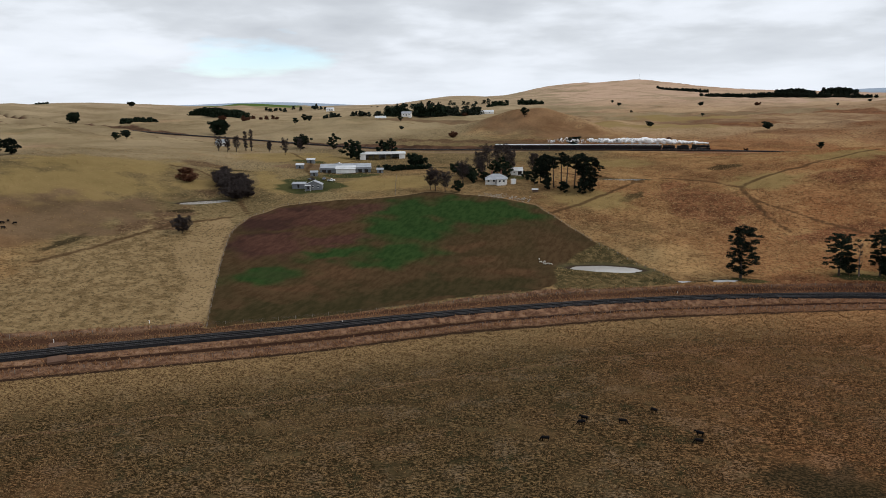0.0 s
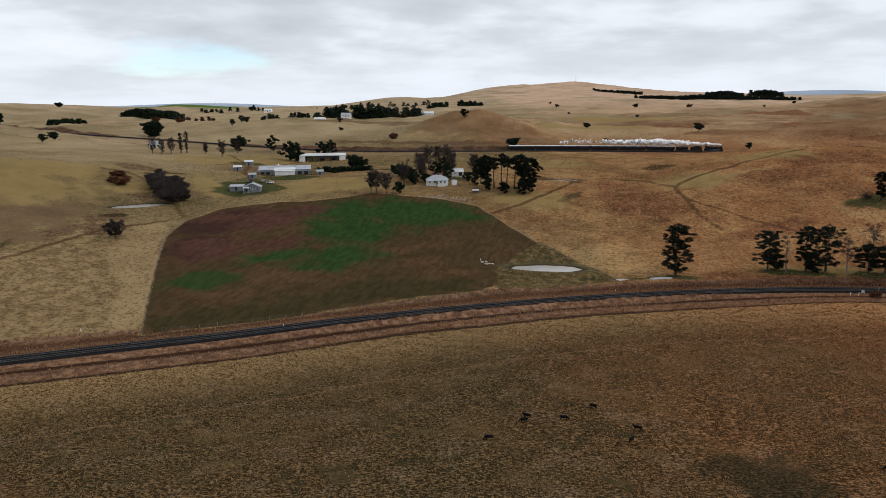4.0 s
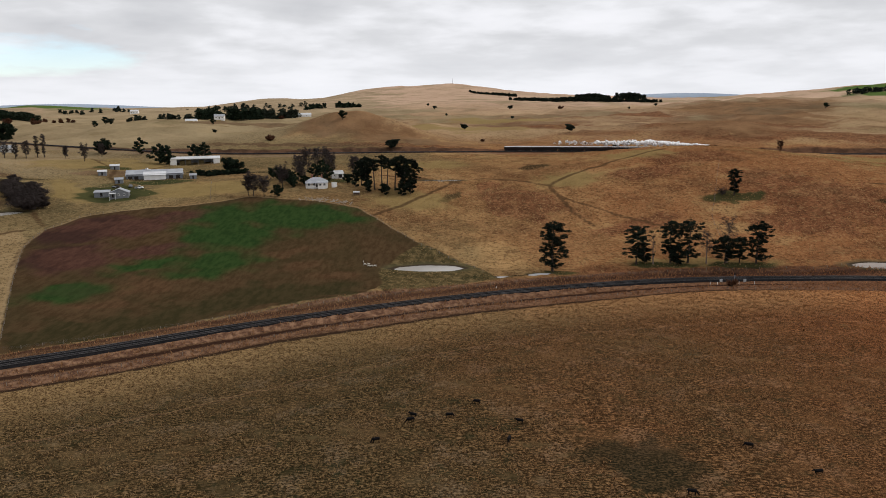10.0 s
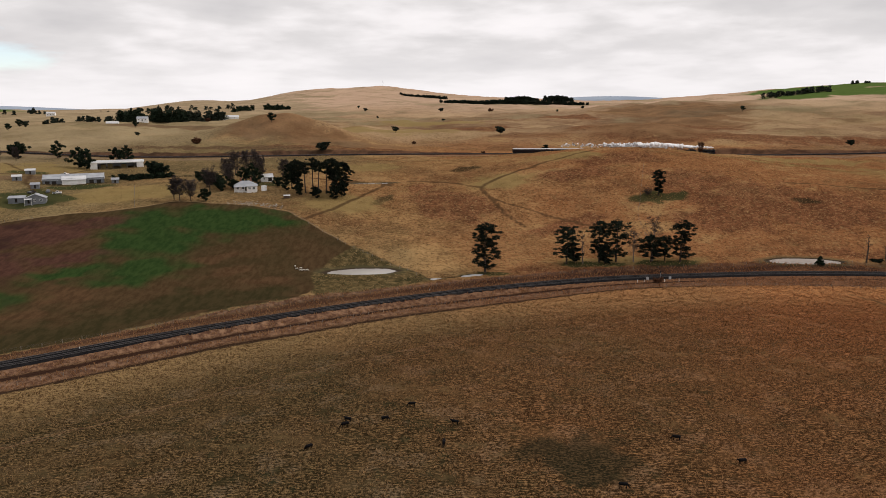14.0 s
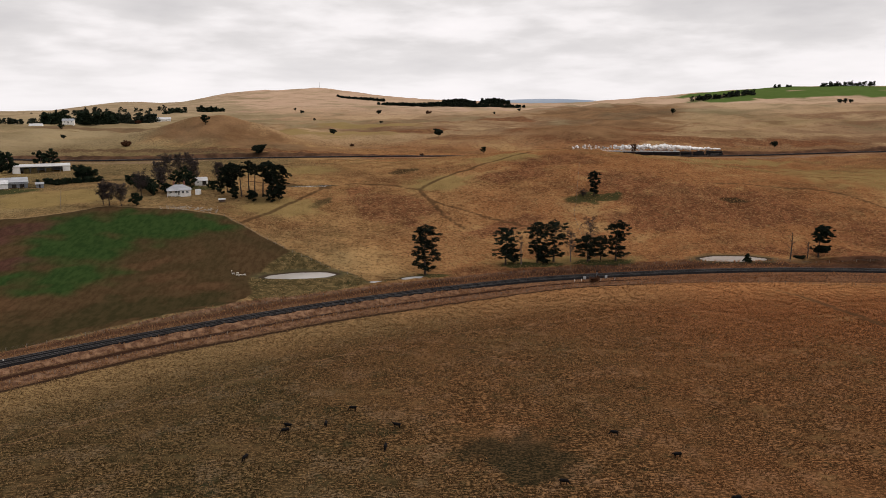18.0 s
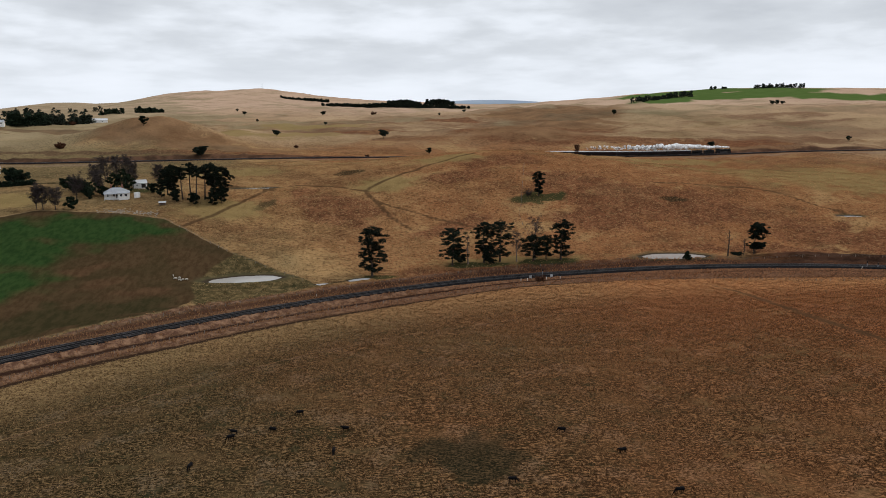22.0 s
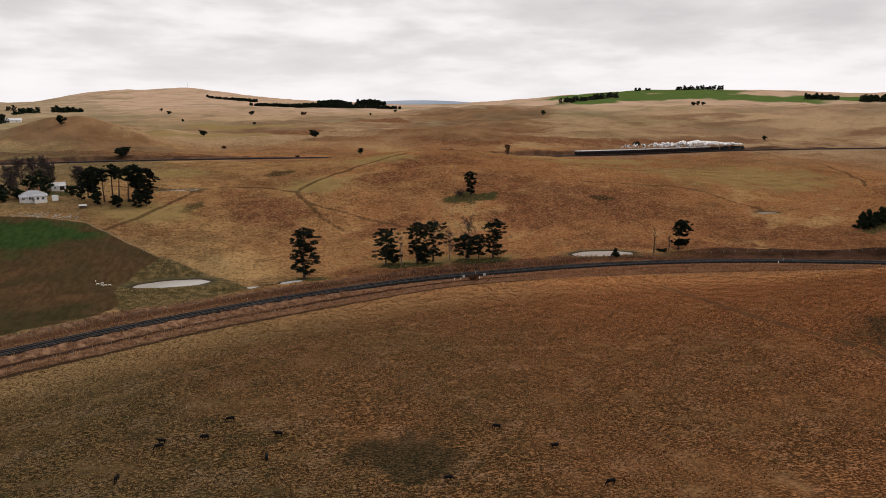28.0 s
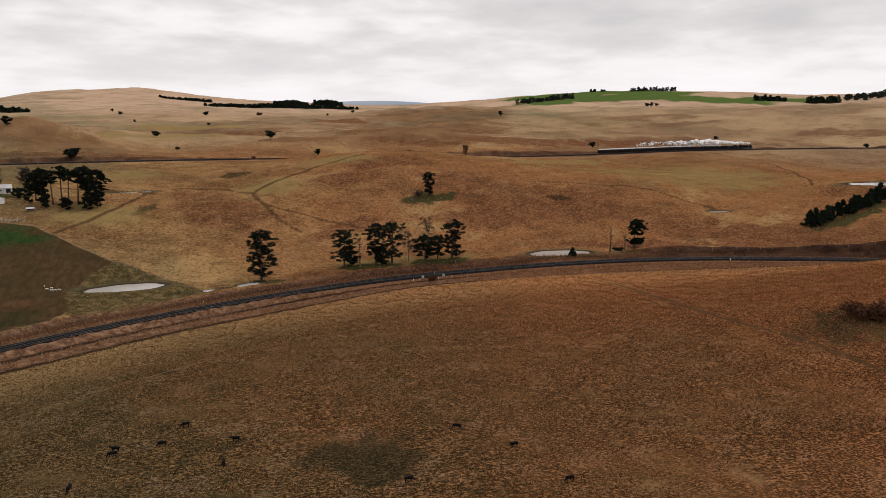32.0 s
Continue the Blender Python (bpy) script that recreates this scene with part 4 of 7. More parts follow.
def bush(name, m, seed, height, spread, label, leaf=GUM, per=60, size=0.3, group="", thin=0.5, category="bush"):
    rnd, rng = random.Random(seed), np.random.default_rng(seed)
    ob = thing(name, m, label, category, group)
    wood, clumps = Shell(), []
    for i in range(7):
        a, out = i * 2.4 + rnd.uniform(-0.4, 0.4), spread * rnd.uniform(0.35, 0.9)
        tip = (math.cos(a) * out, math.sin(a) * out, height * rnd.uniform(0.4, 0.9))
        wood.tube([(0, 0, -0.3), (tip[0] * 0.35, tip[1] * 0.35, tip[2] * 0.55), tip], [0.12 * height ** 0.5, 0.07 * height ** 0.5, 0.02], 4)
        for j in range(3):
            rr = spread * rnd.uniform(0.22, 0.42)
            clumps.append((tip[0] * (0.5 + 0.3 * j), tip[1] * (0.5 + 0.3 * j), tip[2] * (0.5 + 0.22 * j), rr, rr, rr * 0.8))
    part("stems", wood, BARK, ob)
    part("crown", quads_mesh("crown", *leaves(rng, clumps, per, size, 0.7, thin), leaf), leaf, ob)
    return ob


def repeat(src, x, y, turn=0.0, scale=1.0, sink=0.1):
    """Another one of a thing, standing elsewhere on the ground."""
    ob = copy_thing(src, on_ground(x, y, turn, sink))
    ob.scale = (scale, scale, scale)
    return ob


# ---- the near railway: two tracks on dark ballast ----
BALLAST = plain("dark_ballast", (0.006, 0.006, 0.007), (0.019, 0.018, 0.019), 0.5, 1.0, spec=0.0, local=False)
SLEEPER = plain("weathered_sleeper", (0.012, 0.011, 0.011), (0.030, 0.028, 0.027), 0.8, 0.95, spec=0.0, local=False)
RAIL_STEEL = plain("worn_rail_steel", (0.06, 0.055, 0.055), (0.13, 0.125, 0.125), 3.0, 0.5, 0.6, local=False, bump=0)
EARTH = plain("bare_earth", (0.075, 0.042, 0.028), (0.14, 0.085, 0.058), 3.0, 0.95, local=False)
# turbid water, with the sky's reflection painted in as a pale base colour
WATER = Mat("sky_pale_muddy_water", 0.12, 0, 0.5)
WATER.bump(WATER.noise(0.5, 2), 0.25, 0.06)
WATER = WATER.done(WATER.mix((0.32, 0.31, 0.29), (0.40, 0.385, 0.36), WATER.noise(5, 3)))


def swept(line, profile):
    """A profile (sideways, up) drawn along a line."""
    d = np.gradient(line[:, :2], axis=0)
    d /= np.linalg.norm(d, axis=1)[:, None]
    side = np.stack([-d[:, 1], d[:, 0]], -1)
    n, out = len(profile), Shell()
    for p, s in zip(line, side):
        out.v += [(p[0] + s[0] * u, p[1] + s[1] * u, p[2] + w) for u, w in profile]
    out.f = [(i * n + k, (i + 1) * n + k, (i + 1) * n + k + 1, i * n + k + 1) for i in range(len(line) - 1) for k in range(n - 1)]
    return out


def shifted(line, off):
    d = np.gradient(line[:, :2], axis=0)
    d /= np.linalg.norm(d, axis=1)[:, None]
    out = line.copy()
    out[:, 0] -= d[:, 1] * off
    out[:, 1] += d[:, 0] * off
    return out


def railway(line, tracks, half, label, sleepers=True):
    bed = thing("railway", pose(0, 0, 0), label, "railway", kind="structure")
    part("ballast_bed", swept(line, [(-half - 1.2, -0.75), (-half, 0.0), (-0.3, 0.03), (0.3, 0.03), (half, 0.0), (half + 1.2, -0.75)]), BALLAST, bed)
    for off in tracks:
        mid = shifted(line, off)
        for g in (-0.76, 0.76):
            part("rail", swept(shifted(mid, g), [(-0.07, 0.10), (-0.07, 0.30), (0.07, 0.30), (0.07, 0.10)]), RAIL_STEEL, bed)
        if sleepers:
            ties = Shell()
            dense = spline(mid[::3], 0.68)
            dd = np.gradient(dense[:, :2], axis=0)
            dd /= np.linalg.norm(dd, axis=1)[:, None]
            for p, e in zip(dense[::1], dd):
                if abs(p[0]) > 330 or p[1] < 100:
                    continue
                sx, sy = -e[1] * 1.28, e[0] * 1.28
                ax, ay = e[0] * 0.13, e[1] * 0.13
                ring = [(p[0] - sx - ax, p[1] - sy - ay), (p[0] - sx + ax, p[1] - sy + ay), (p[0] + sx + ax, p[1] + sy + ay), (p[0] + sx - ax, p[1] + sy - ay)]
                ties.prism(ring, p[2] + 0.02, p[2] + 0.13)
            tagged(part("sleepers", ties, SLEEPER, bed), kind="stuff")
    return bed


def make_ponds():
    words = ["farm dam of still grey water in dry grass", "small pool of still water beside the railway", "small pool of still water under a pine", "long farm dam of pale water beside the railway",
             "farm dam of grey water below bare willows", "tiny muddy pool in a dry paddock", "wide farm dam of pale water on the slope", "narrow dark pool in the house paddock"]
    for pond, label in zip(PONDS, words):
        px, py, a, b, turn, level = pond
        c, s = math.cos(radians(turn)), math.sin(radians(turn))
        ring = []
        for k in range(64):
            w = math.tau * k / 64
            q = 1.06 / (1 + 0.05 * math.sin(3 * w + px) + 0.03 * math.sin(7 * w + py) + 0.02 * math.sin(15 * w))
            u, v = a * q * math.cos(w), b * q * math.sin(w)
            ring.append((px + u * c - v * s, py + u * s + v * c))
        sh = Shell()
        sh.prism(ring, level - 0.9, level - 0.02)
        tagged(new("water", sh.mesh("water", WATER)), label, "pond", kind="structure")


# ---- building the place ----
make_ground()
railway(NEAR_RAIL, (-1.9, 1.9), 3.5, "double railway track on dark ballast with red verges")
railway(FAR_RAIL, (0.0,), 2.8, "single railway track on dark ballast across the hills", False)
make_ponds()


# ---- trees beside the near railway and on the hill ----
def rail_trees():
    g = "pines beside the railway"
    lab = "tall dark pine with open tiers beside the railway"
    tree("pine_tree", on_ground(12, 331.5), 3, 23.0, 6.6, 0.07, "tall lone dark pine with an open tiered crown", n_limbs=26, per=62, size=0.28)
    tree("pine_tree", on_ground(51, 346), 5, 18, 6.0, 0.10, lab, n_limbs=20, per=62, size=0.28, group=g)
    tree("pine_tree", on_ground(66.5, 349), 8, 20, 5.6, 0.16, lab, n_limbs=20, per=62, size=0.28, group=g)
    tree("pine_tree", on_ground(75, 350), 11, 20.5, 5.8, 0.12, lab, n_limbs=18, per=55, size=0.28, group=g)
    tree("pine_tree", on_ground(91, 349), 13, 13, 6.2, 0.12, "dark pine with a broad low crown beside the railway", n_limbs=16, per=62, size=0.28, group=g)
    tree("pine_tree", on_ground(98, 351), 14, 12, 4.6, 0.1, "small dark pine among taller ones", n_limbs=13, per=55, size=0.28, group=g)
    tree("pine_tree", on_ground(105.5, 350), 17, 20, 6.4, 0.08, lab, n_limbs=19, per=55, size=0.28, group=g)
    tree("pine_tree", on_ground(69, 347), 19, 9, 4.0, 0.05, "small dark pine among taller ones", n_limbs=13, per=55, size=0.4, group=g)
    tree("pine_tree", on_ground(55, 349), 20, 7, 3.6, 0.05, "small dark pine among taller ones", n_limbs=11, per=55, size=0.4, group=g)
    tree("bare_tree", on_ground(58.5, 347.5), 21, 14.5, 1.8, 0.35, "thin half-dead tree with bare pale branches", "fan", TWIG, PALE_BARK, 9, 8, 0.5)
    tree("bare_tree", on_ground(83, 349.5), 22, 14.5, 3.6, 0.3, "leafless tree with spreading pale branches", "fan", TWIG, PALE_BARK, 16, 16, 0.55)
    tree("bare_tree", on_ground(92.5, 351), 23, 20, 5.0, 0.45, "leafless tree with a fan of fine twigs", "fan", TWIG, PALE_BARK, 18, 18, 0.55)
    tree("pine_tree", on_ground(115, 431), 26, 15, 4.0, 0.1, "dark pine alone in a green patch on the hill", n_limbs=20, per=55, size=0.28)
    bush("dead_tree", on_ground(109, 432), 27, 4, 3.0, "fallen grey tree beside a lone pine", TWIG, 14, 0.5, thin=0.16, category="tree")
    tree("pine_tree", on_ground(205.5, 347.5), 29, 16.0, 4.4, 0.46, "leaning pine with a high one-sided crown", n_limbs=20, per=85, size=0.30, lean=0.04, side=0.42)
    tree("pine_tree", on_ground(206.5, 347.8), 30, 4.5, 4.2, 0.45, "low dark pine under a leaning one", n_limbs=13, per=60, size=0.34, side=0.2)
    bush("shrub", on_ground(196.5, 348), 35, 1.0, 2.6, "low dark shrub beside dead tree trunks", PINE, 60, 0.3)
    g = "dead tree trunks by the railway"
    tree("dead_tree", on_ground(191, 346.5), 31, 14, 2.6, 0.3, "dead grey tree trunk with stub branches", "fan", TWIG, BARK, 12, 0, 0.4, g)
    tree("dead_tree", on_ground(200, 347.5), 32, 8.5, 2.0, 0.25, "dead grey tree trunk with stub branches", "fan", TWIG, BARK, 12, 0, 0.4, g)
    tree("young_pine", on_ground(166, 339.5), 33, 4.4, 1.8, 0.05, "small dark conical pine beside the railway", "cone", CYPRESS, BARK, 12, 45, 0.32)
    bush("shrub", on_ground(86.5, 318), 34, 2.6, 2.6, "leafless reddish shrub on the railway verge", RUSSET, 40, 0.3, thin=0.3)
    bush("shrub", on_ground(199, 189), 35, 4.5, 7.5, "broad russet thicket in the dry paddock", RUSSET, 150, 0.4, thin=0.4)
    bush("shrub", on_ground(209, 182), 36, 4.0, 7.0, "broad russet thicket in the dry paddock", RUSSET, 140, 0.4, thin=0.4)
    # the windbreak on the slope
    src = tree("cypress_tree", on_ground(320.5, 351), 41, 9.5, 3.6, 0.02, "dark conical cypress in a windbreak row", "cone", CYPRESS, BARK, 22, 60, 0.42, "windbreak row")
    other = tree("cypress_tree", on_ground(325, 352), 42, 10, 3.8, 0.02, "dark conical cypress in a windbreak row", "cone", CYPRESS, BARK, 22, 60, 0.42, "windbreak row")
    rnd = random.Random(7)
    for i in range(2, 22):
        repeat((src, other)[i % 2], 320.5 + 4.6 * i + rnd.uniform(-0.6, 0.6), 351.2 + 0.75 * i + rnd.uniform(-0.8, 0.8), rnd.uniform(0, 360), rnd.uniform(0.8, 1.12))


# ---- trees round the farm ----
def farm_trees():
    g = "pines behind the farmhouse"
    lab = "tall old pine with bare trunk and high dark crown"
    for i, (x, y, h, s, b) in enumerate(((-93, 425, 18, 4.4, 0.18), (-96.5, 429, 15, 3.6, 0.3), (-87, 421, 18, 3.6, 0.62), (-83, 424, 20, 3.4, 0.66), (-79, 420, 19, 3.4, 0.66), (-75, 422, 19, 3.6, 0.6), (-69.5, 421, 20, 4.6, 0.12), (-66, 427, 18, 4.4, 0.08), (-72.5, 428, 19, 4.0, 0.3))):
        tree("pine_tree", on_ground(x, y), 50 + i, h, s, b, lab, n_limbs=24 if b < 0.5 else 11, per=46 if b < 0.5 else 22, size=0.38, group=g)
    for i, (x, y, h, s) in enumerate(((-98.5, 424, 10, 3.2), (-70, 415, 8, 3.6), (-90, 416, 6, 2.8), (-80, 414, 6, 3.0), (-66, 419, 9, 3.4))):
        tree("pine_tree", on_ground(x, y), 60 + i, h, s, 0.05, "low dark pine at the foot of taller ones", "round", n_limbs=13, per=70, size=0.5, group=g)
    g = "bare trees round the farmhouse"
    for i, (x, y, h, s) in enumerate(((-149, 394, 11, 4.5), (-143, 394, 9, 4.5), (-153, 397, 10, 3.0), (-136, 436, 15, 4.0), (-128, 448, 17, 4.4), (-124, 456, 15, 4.2), (-141, 470, 13, 5.0), (-132, 428, 12, 4.5), (-118, 444, 14, 4.0), (-106, 452, 12, 4.0), (-139, 414, 11, 4.5))):
        tree("bare_tree", on_ground(x, y), 70 + i, h, s, 0.2, "leafless tree with a haze of dark twigs by the farmhouse", "fan", TWIG, BARK, 26, 18, 0.8, g)
    g = "garden trees of the farmhouse"
    for i, (x, y, h, s) in enumerate(((-136, 396, 6.5, 3.0), (-137, 425, 7, 5.0), (-144, 428, 8, 5.0), (-151, 438, 7, 5.0), (-127, 438, 10, 3.6), (-122, 439, 12, 3.6), (-118, 433, 10, 4.0), (-129, 424, 5, 3.0), (-134, 416, 6, 3.4), (-105, 430, 5, 3.0))):
        tree("garden_tree", on_ground(x, y), 90 + i, h, s, 0.1, "dense dark evergreen tree in the farm garden", "round", CYPRESS, BARK, 14, 75, 0.45, g)
    g = "evergreens round the sheds"
    for i, (x, y, h, s) in enumerate(((-262, 512, 14, 6.5), (-255, 508, 12, 6.0), (-243, 528, 12, 5.0), (-236, 530, 14, 4.4), (-196, 478, 9, 6.0), (-191, 474, 8, 5.0), (-300, 556, 13, 4.4), (-326, 550, 12, 6.5), (-332, 556, 9, 5.0))):
        tree("cypress_tree", on_ground(x, y), 110 + i, h, s, 0.05, "broad dark evergreen tree beside the farm sheds", "round", CYPRESS, BARK, 16, 75, 0.55, g)
    g = "bare poplars by the farm lane"
    for i, (x, y, h, s) in enumerate(((-370, 497, 11, 4.2), (-364, 500, 10, 4.0), (-358, 503, 12, 3.6), (-354, 510, 16, 1.8), (-350, 512, 17, 1.8), (-336, 516, 8, 2.4), (-311, 499, 11, 4.0), (-318, 533, 10, 3.0))):
        tree("poplar", on_ground(x, y), 130 + i, h, s, 0.12, "leafless poplar with upright grey twigs", "fan", TWIG, BARK, 18, 24, 0.7, g)
    g = "willows below the dam"
    for i, (x, y, h, s) in enumerate(((-272, 366, 6.2, 5.7), (-266, 358, 7.0, 6.2), (-259, 352, 7.0, 6.2), (-252, 347, 7.0, 5.7), (-247, 341, 6.2, 5.7), (-241, 337, 5.5, 5.2), (-260, 366, 7.0, 5.2), (-250, 356, 6.6, 5.7), (-242, 346, 5.9, 4.8), (-277, 376, 7.0, 3.8))):
        tree("willow", on_ground(x, y), 150 + i, h, s, 0.1, "leafless willow, a rounded mass of dark twigs", "twiggy", TWIG, BARK, 26, 85, 0.5, g)
    tree("hawthorn", on_ground(-231, 279), 170, 7, 4.6, 0.15, "round leafless thorn tree on the slope", "twiggy", TWIG, BARK, 26, 70, 0.5)
    bush("shrub", on_ground(-285, 352), 171, 3.5, 6, "russet brambles along a gully", RUSSET, 80, 0.5)
    bush("shrub", on_ground(-297, 366), 172, 3.0, 5, "russet brambles along a gully", RUSSET, 70, 0.5)
    for i, (x, y, h, s) in enumerate(((-416, 350, 10, 4.5), (-421, 342, 11, 5), (-427, 335, 10.5, 5), (-434, 327, 11, 6.5))):
        tree("pine_tree", on_ground(x, y), 180 + i, h, s, 0.12, "wide dark pine in a clump on the hilltop", n_limbs=18, per=60, size=0.5, group="pine clump on the hill")


# ---- single trees and bushes scattered over the far pastures ----
def far_trees():
    a = tree("paddock_tree", on_ground(-171, 690), 200, 8.5, 4.0, 0.25, "small round dark tree alone in dry pasture", "round", CYPRESS, BARK, 14, 45, 0.6, "paddock trees")
    b = tree("paddock_tree", on_ground(40, 729), 201, 7.5, 4.4, 0.35, "small umbrella-shaped tree alone in dry pasture", "pine", GUM, BARK, 12, 45, 0.6, "paddock trees")
    for i, (x, y, s) in enumerate(((-322, 748, 0.75), (-65, 777, 0.8), (75, 650, 0.7), (-165, 1341, 0.8), (-189, 1436, 0.7), (-31, 1347, 1.0), (375, 1011, 0.9), (620, 612, 0.6), (488, 674, 0.6),
                                   (708, 1176, 0.9), (716, 1175, 1.0), (724, 1173, 0.8), (97, 639, 0.4), (107, 636, 0.35), (112, 636, 0.35), (-108, 597, 1.1), (-425, 705, 0.8), (-440, 760, 0.9), (-459, 782, 1.0), (-300, 700, 0.5), (-260, 900, 0.6),
                                   (-20, 980, 0.5), (150, 1160, 0.5), (200, 1230, 0.6), (-120, 1120, 0.5), (326, 633, 0.7), (-487, 513, 0.9), (-497, 536, 1.0))):
        repeat((a, b)[i % 2], x, y, 40.0 * i, s)
    c = bush("paddock_bush", on_ground(-226, 644), 210, 5.5, 4.2, "rounded russet bush in dry pasture", RUSSET, 60, 0.6, "russet bushes")
    for i, (x, y, s) in enumerate(((56, 1331, 1.3), (-182, 776, 0.5), (-42, 715, 0.5), (20, 612, 0.45), (-122, 753, 0.6), (-330, 990, 0.9), (132, 549, 0.3), (128, 549, 0.25), (-660, 900, 1.4), (-640, 930, 1.2), (-610, 880, 1.2))):
        repeat(c, x, y, 70.0 * i, s)
    tree("bare_tree", on_ground(164, 513), 215, 7.0, 2.4, 0.15, "leafless brown tree on the hill crest", "fan", RUSSET, BARK, 20, 22, 0.5)
    tree("dark_tree", on_ground(-486, 657, 0, 2.0), 216, 17, 9.0, 0.02, "large round dark evergreen beside the railway", "round", CYPRESS, BARK, 60, 110, 0.6)
    for i, (x, y, h, s) in enumerate(((-760, 735, 11, 7), (-768, 740, 12, 8), (-776, 746, 11, 7))):
        tree("dark_tree", on_ground(x, y), 220 + i, h, s, 0.1, "large dark evergreen in a pasture clump", "round", CYPRESS, BARK, 16, 80, 0.8, "pasture clump")
    tree("ridge_tree", on_ground(-1020, 1120), 226, 10, 6.0, 0.45, "lone gum tree standing on the ridge", "pine", GUM, BARK, 12, 50, 0.9)


def wood(name, line, height, half, count, seed, label, leaf=CYPRESS, per=26, size=1.1):
    """A far belt of trees, too many to tell apart: trunks and foliage in one mass."""
    rng, rnd = np.random.default_rng(seed), random.Random(seed)
    path = spline([(*p, 0) for p in line], 3)
    clumps = []
    even = name == "plantation"
    count = int(count * (2.6 if even else 1.5))
    spots = []
    for i in range(count):
        p = path[int((i + rnd.random()) / count * (len(path) - 1))]
        spots.append((p[0] + rnd.gauss(0, half), p[1] + rnd.gauss(0, half)))
    for (x, y), z in zip(spots, relief([p[0] for p in spots], [p[1] for p in spots])):
        f = math.hypot(x - path[0][0], y - path[0][1]) / (1 + math.hypot(path[-1][0] - path[0][0], path[-1][1] - path[0][1]))
        h = height * (rnd.uniform(0.62, 0.90) * (0.62 + 0.45 * math.sin(math.pi * min(max(f, 0.0), 1.0)) ** 0.7) if even else rnd.uniform(0.50, 0.95))
        for k in range(4):
            t = 0.2 + 0.75 * k / 3
            w = height * rnd.uniform(0.30, 0.52) * (1.25 - 0.65 * t)
            clumps.append((x + rnd.uniform(-1, 1), y + rnd.uniform(-1, 1), z + h * t, w, w, h * 0.17))
    return tagged(new(name, quads_mesh(name, *leaves(rng, clumps, per, size, 0.6, 0.6), leaf)), label, "trees", kind="stuff")


def far_woods():
    wood("plantation", [(-799, 1014), (-740, 1002), (-690, 993)], 15, 3, 60, 301, "dense dark plantation on a far ridge", per=40)
    wood("tree_belt", [(-449, 1005), (-430, 996), (-413, 988)], 17, 3, 20, 302, "dark windbreak round a far homestead", per=50)
    wood("tree_belt", [(-371, 915), (-355, 922), (-338, 931)], 15, 3, 20, 303, "dark windbreak round a far homestead", per=50)
    wood("tree_belt", [(-384, 1041), (-372, 1046), (-362, 1048)], 17, 3, 10, 304, "tall dark gums round a far homestead", GUM, per=50)
    wood("tree_belt", [(-352, 1050), (-340, 1056), (-329, 1060)], 16, 3, 10, 322, "tall dark gums round a far homestead", GUM, per=50)
    wood("tree_belt", [(-429, 1458), (-418, 1475), (-408, 1490)], 11, 4, 8, 305, "dark trees on a far slope", per=40, size=1.4)
    wood("tree_belt", [(-392, 1560), (-375, 1580), (-354, 1586)], 12, 4, 14, 323, "dark trees on a far slope", per=40, size=1.4)
    wood("tree_belt", [(-710, 1784), (-690, 1800), (-672, 1809)], 15, 9, 5, 306, "scattered tall gums on a far ridge", GUM, size=1.4)
    wood("tree_belt", [(-640, 1830), (-600, 1880), (-560, 1900)], 14, 9, 5, 324, "scattered tall gums on a far ridge", GUM, size=1.4)
    wood("tree_belt", [(-512, 927), (-500, 930), (-490, 935)], 8, 3, 6, 307, "low dark trees along a far lane", GUM)
    wood("tree_belt", [(-525, 1030), (-500, 1035), (-473, 1038)], 8, 5, 9, 308, "straggling trees along a far lane", GUM)
    wood("tree_belt", [(-691, 794), (-688, 760), (-682, 730)], 6, 4, 14, 309, "trees along a bend of the far road", CYPRESS)
    wood("tree_belt", [(-673, 982), (-655, 1000), (-640, 1010)], 6, 6, 7, 310, "russet shrubs beside a far plantation", RUSSET)
    wood("tree_belt", [(-790, 1208), (-791, 1298), (-760, 1400)], 8, 22, 10, 311, "scattered trees across far pastures", GUM, size=1.2)
    wood("tree_belt", [(-640, 1500), (-700, 1700), (-900, 1900)], 9, 40, 12, 325, "scattered trees across far pastures", GUM, size=1.3)
    wood("plantation", [(-33, 1920), (20, 1916), (70, 1914), (178, 2040), (335, 2073)], 11, 6, 90, 312, "long dark pine plantation on a far slope", PINE, per=40, size=1.4)
    wood("plantation", [(150, 2245), (185, 2245), (222, 2240)], 13, 8, 26, 313, "dark pine plantation on a far rise", PINE, per=40, size=1.5)
    wood("plantation", [(262, 2235), (295, 2232), (322, 2228)], 17, 10, 22, 326, "tall dark pine plantation on a far rise", PINE, per=40, size=1.5)
    wood("hedge_line", [(-240, 3150), (-138, 2800), (-38, 2240)], 9, 3, 70, 314, "dark hedge line running down a far hill", PINE, size=1.5)
    wood("tree_belt", [(400, 1878), (430, 1865), (462, 1855)], 10, 4, 14, 315, "low dark tree line on a far crest", CYPRESS, size=1.4)
    wood("tree_belt", [(500, 1842), (540, 1836), (572, 1833)], 9, 5, 9, 327, "low dark tree line on a far crest", CYPRESS, size=1.4)
    wood("tree_belt", [(721, 1785), (775, 1784), (854, 1770)], 13, 9, 26, 316, "trees along the edge of a green hill", GUM, size=1.4)
    wood("tree_belt", [(985, 1935), (1015, 1900)], 9, 4, 5, 317, "row of trees on a green hilltop", GUM, size=1.3)
    wood("tree_belt", [(1075, 1880), (1120, 1840), (1165, 1800)], 12, 4, 16, 328, "row of trees on a green hilltop", GUM, size=1.3)
    wood("tree_belt", [(1226, 1555), (1270, 1540), (1300, 1545)], 12, 5, 16, 318, "dark clump of evergreens on a far crest", CYPRESS, per=40, size=1.3)
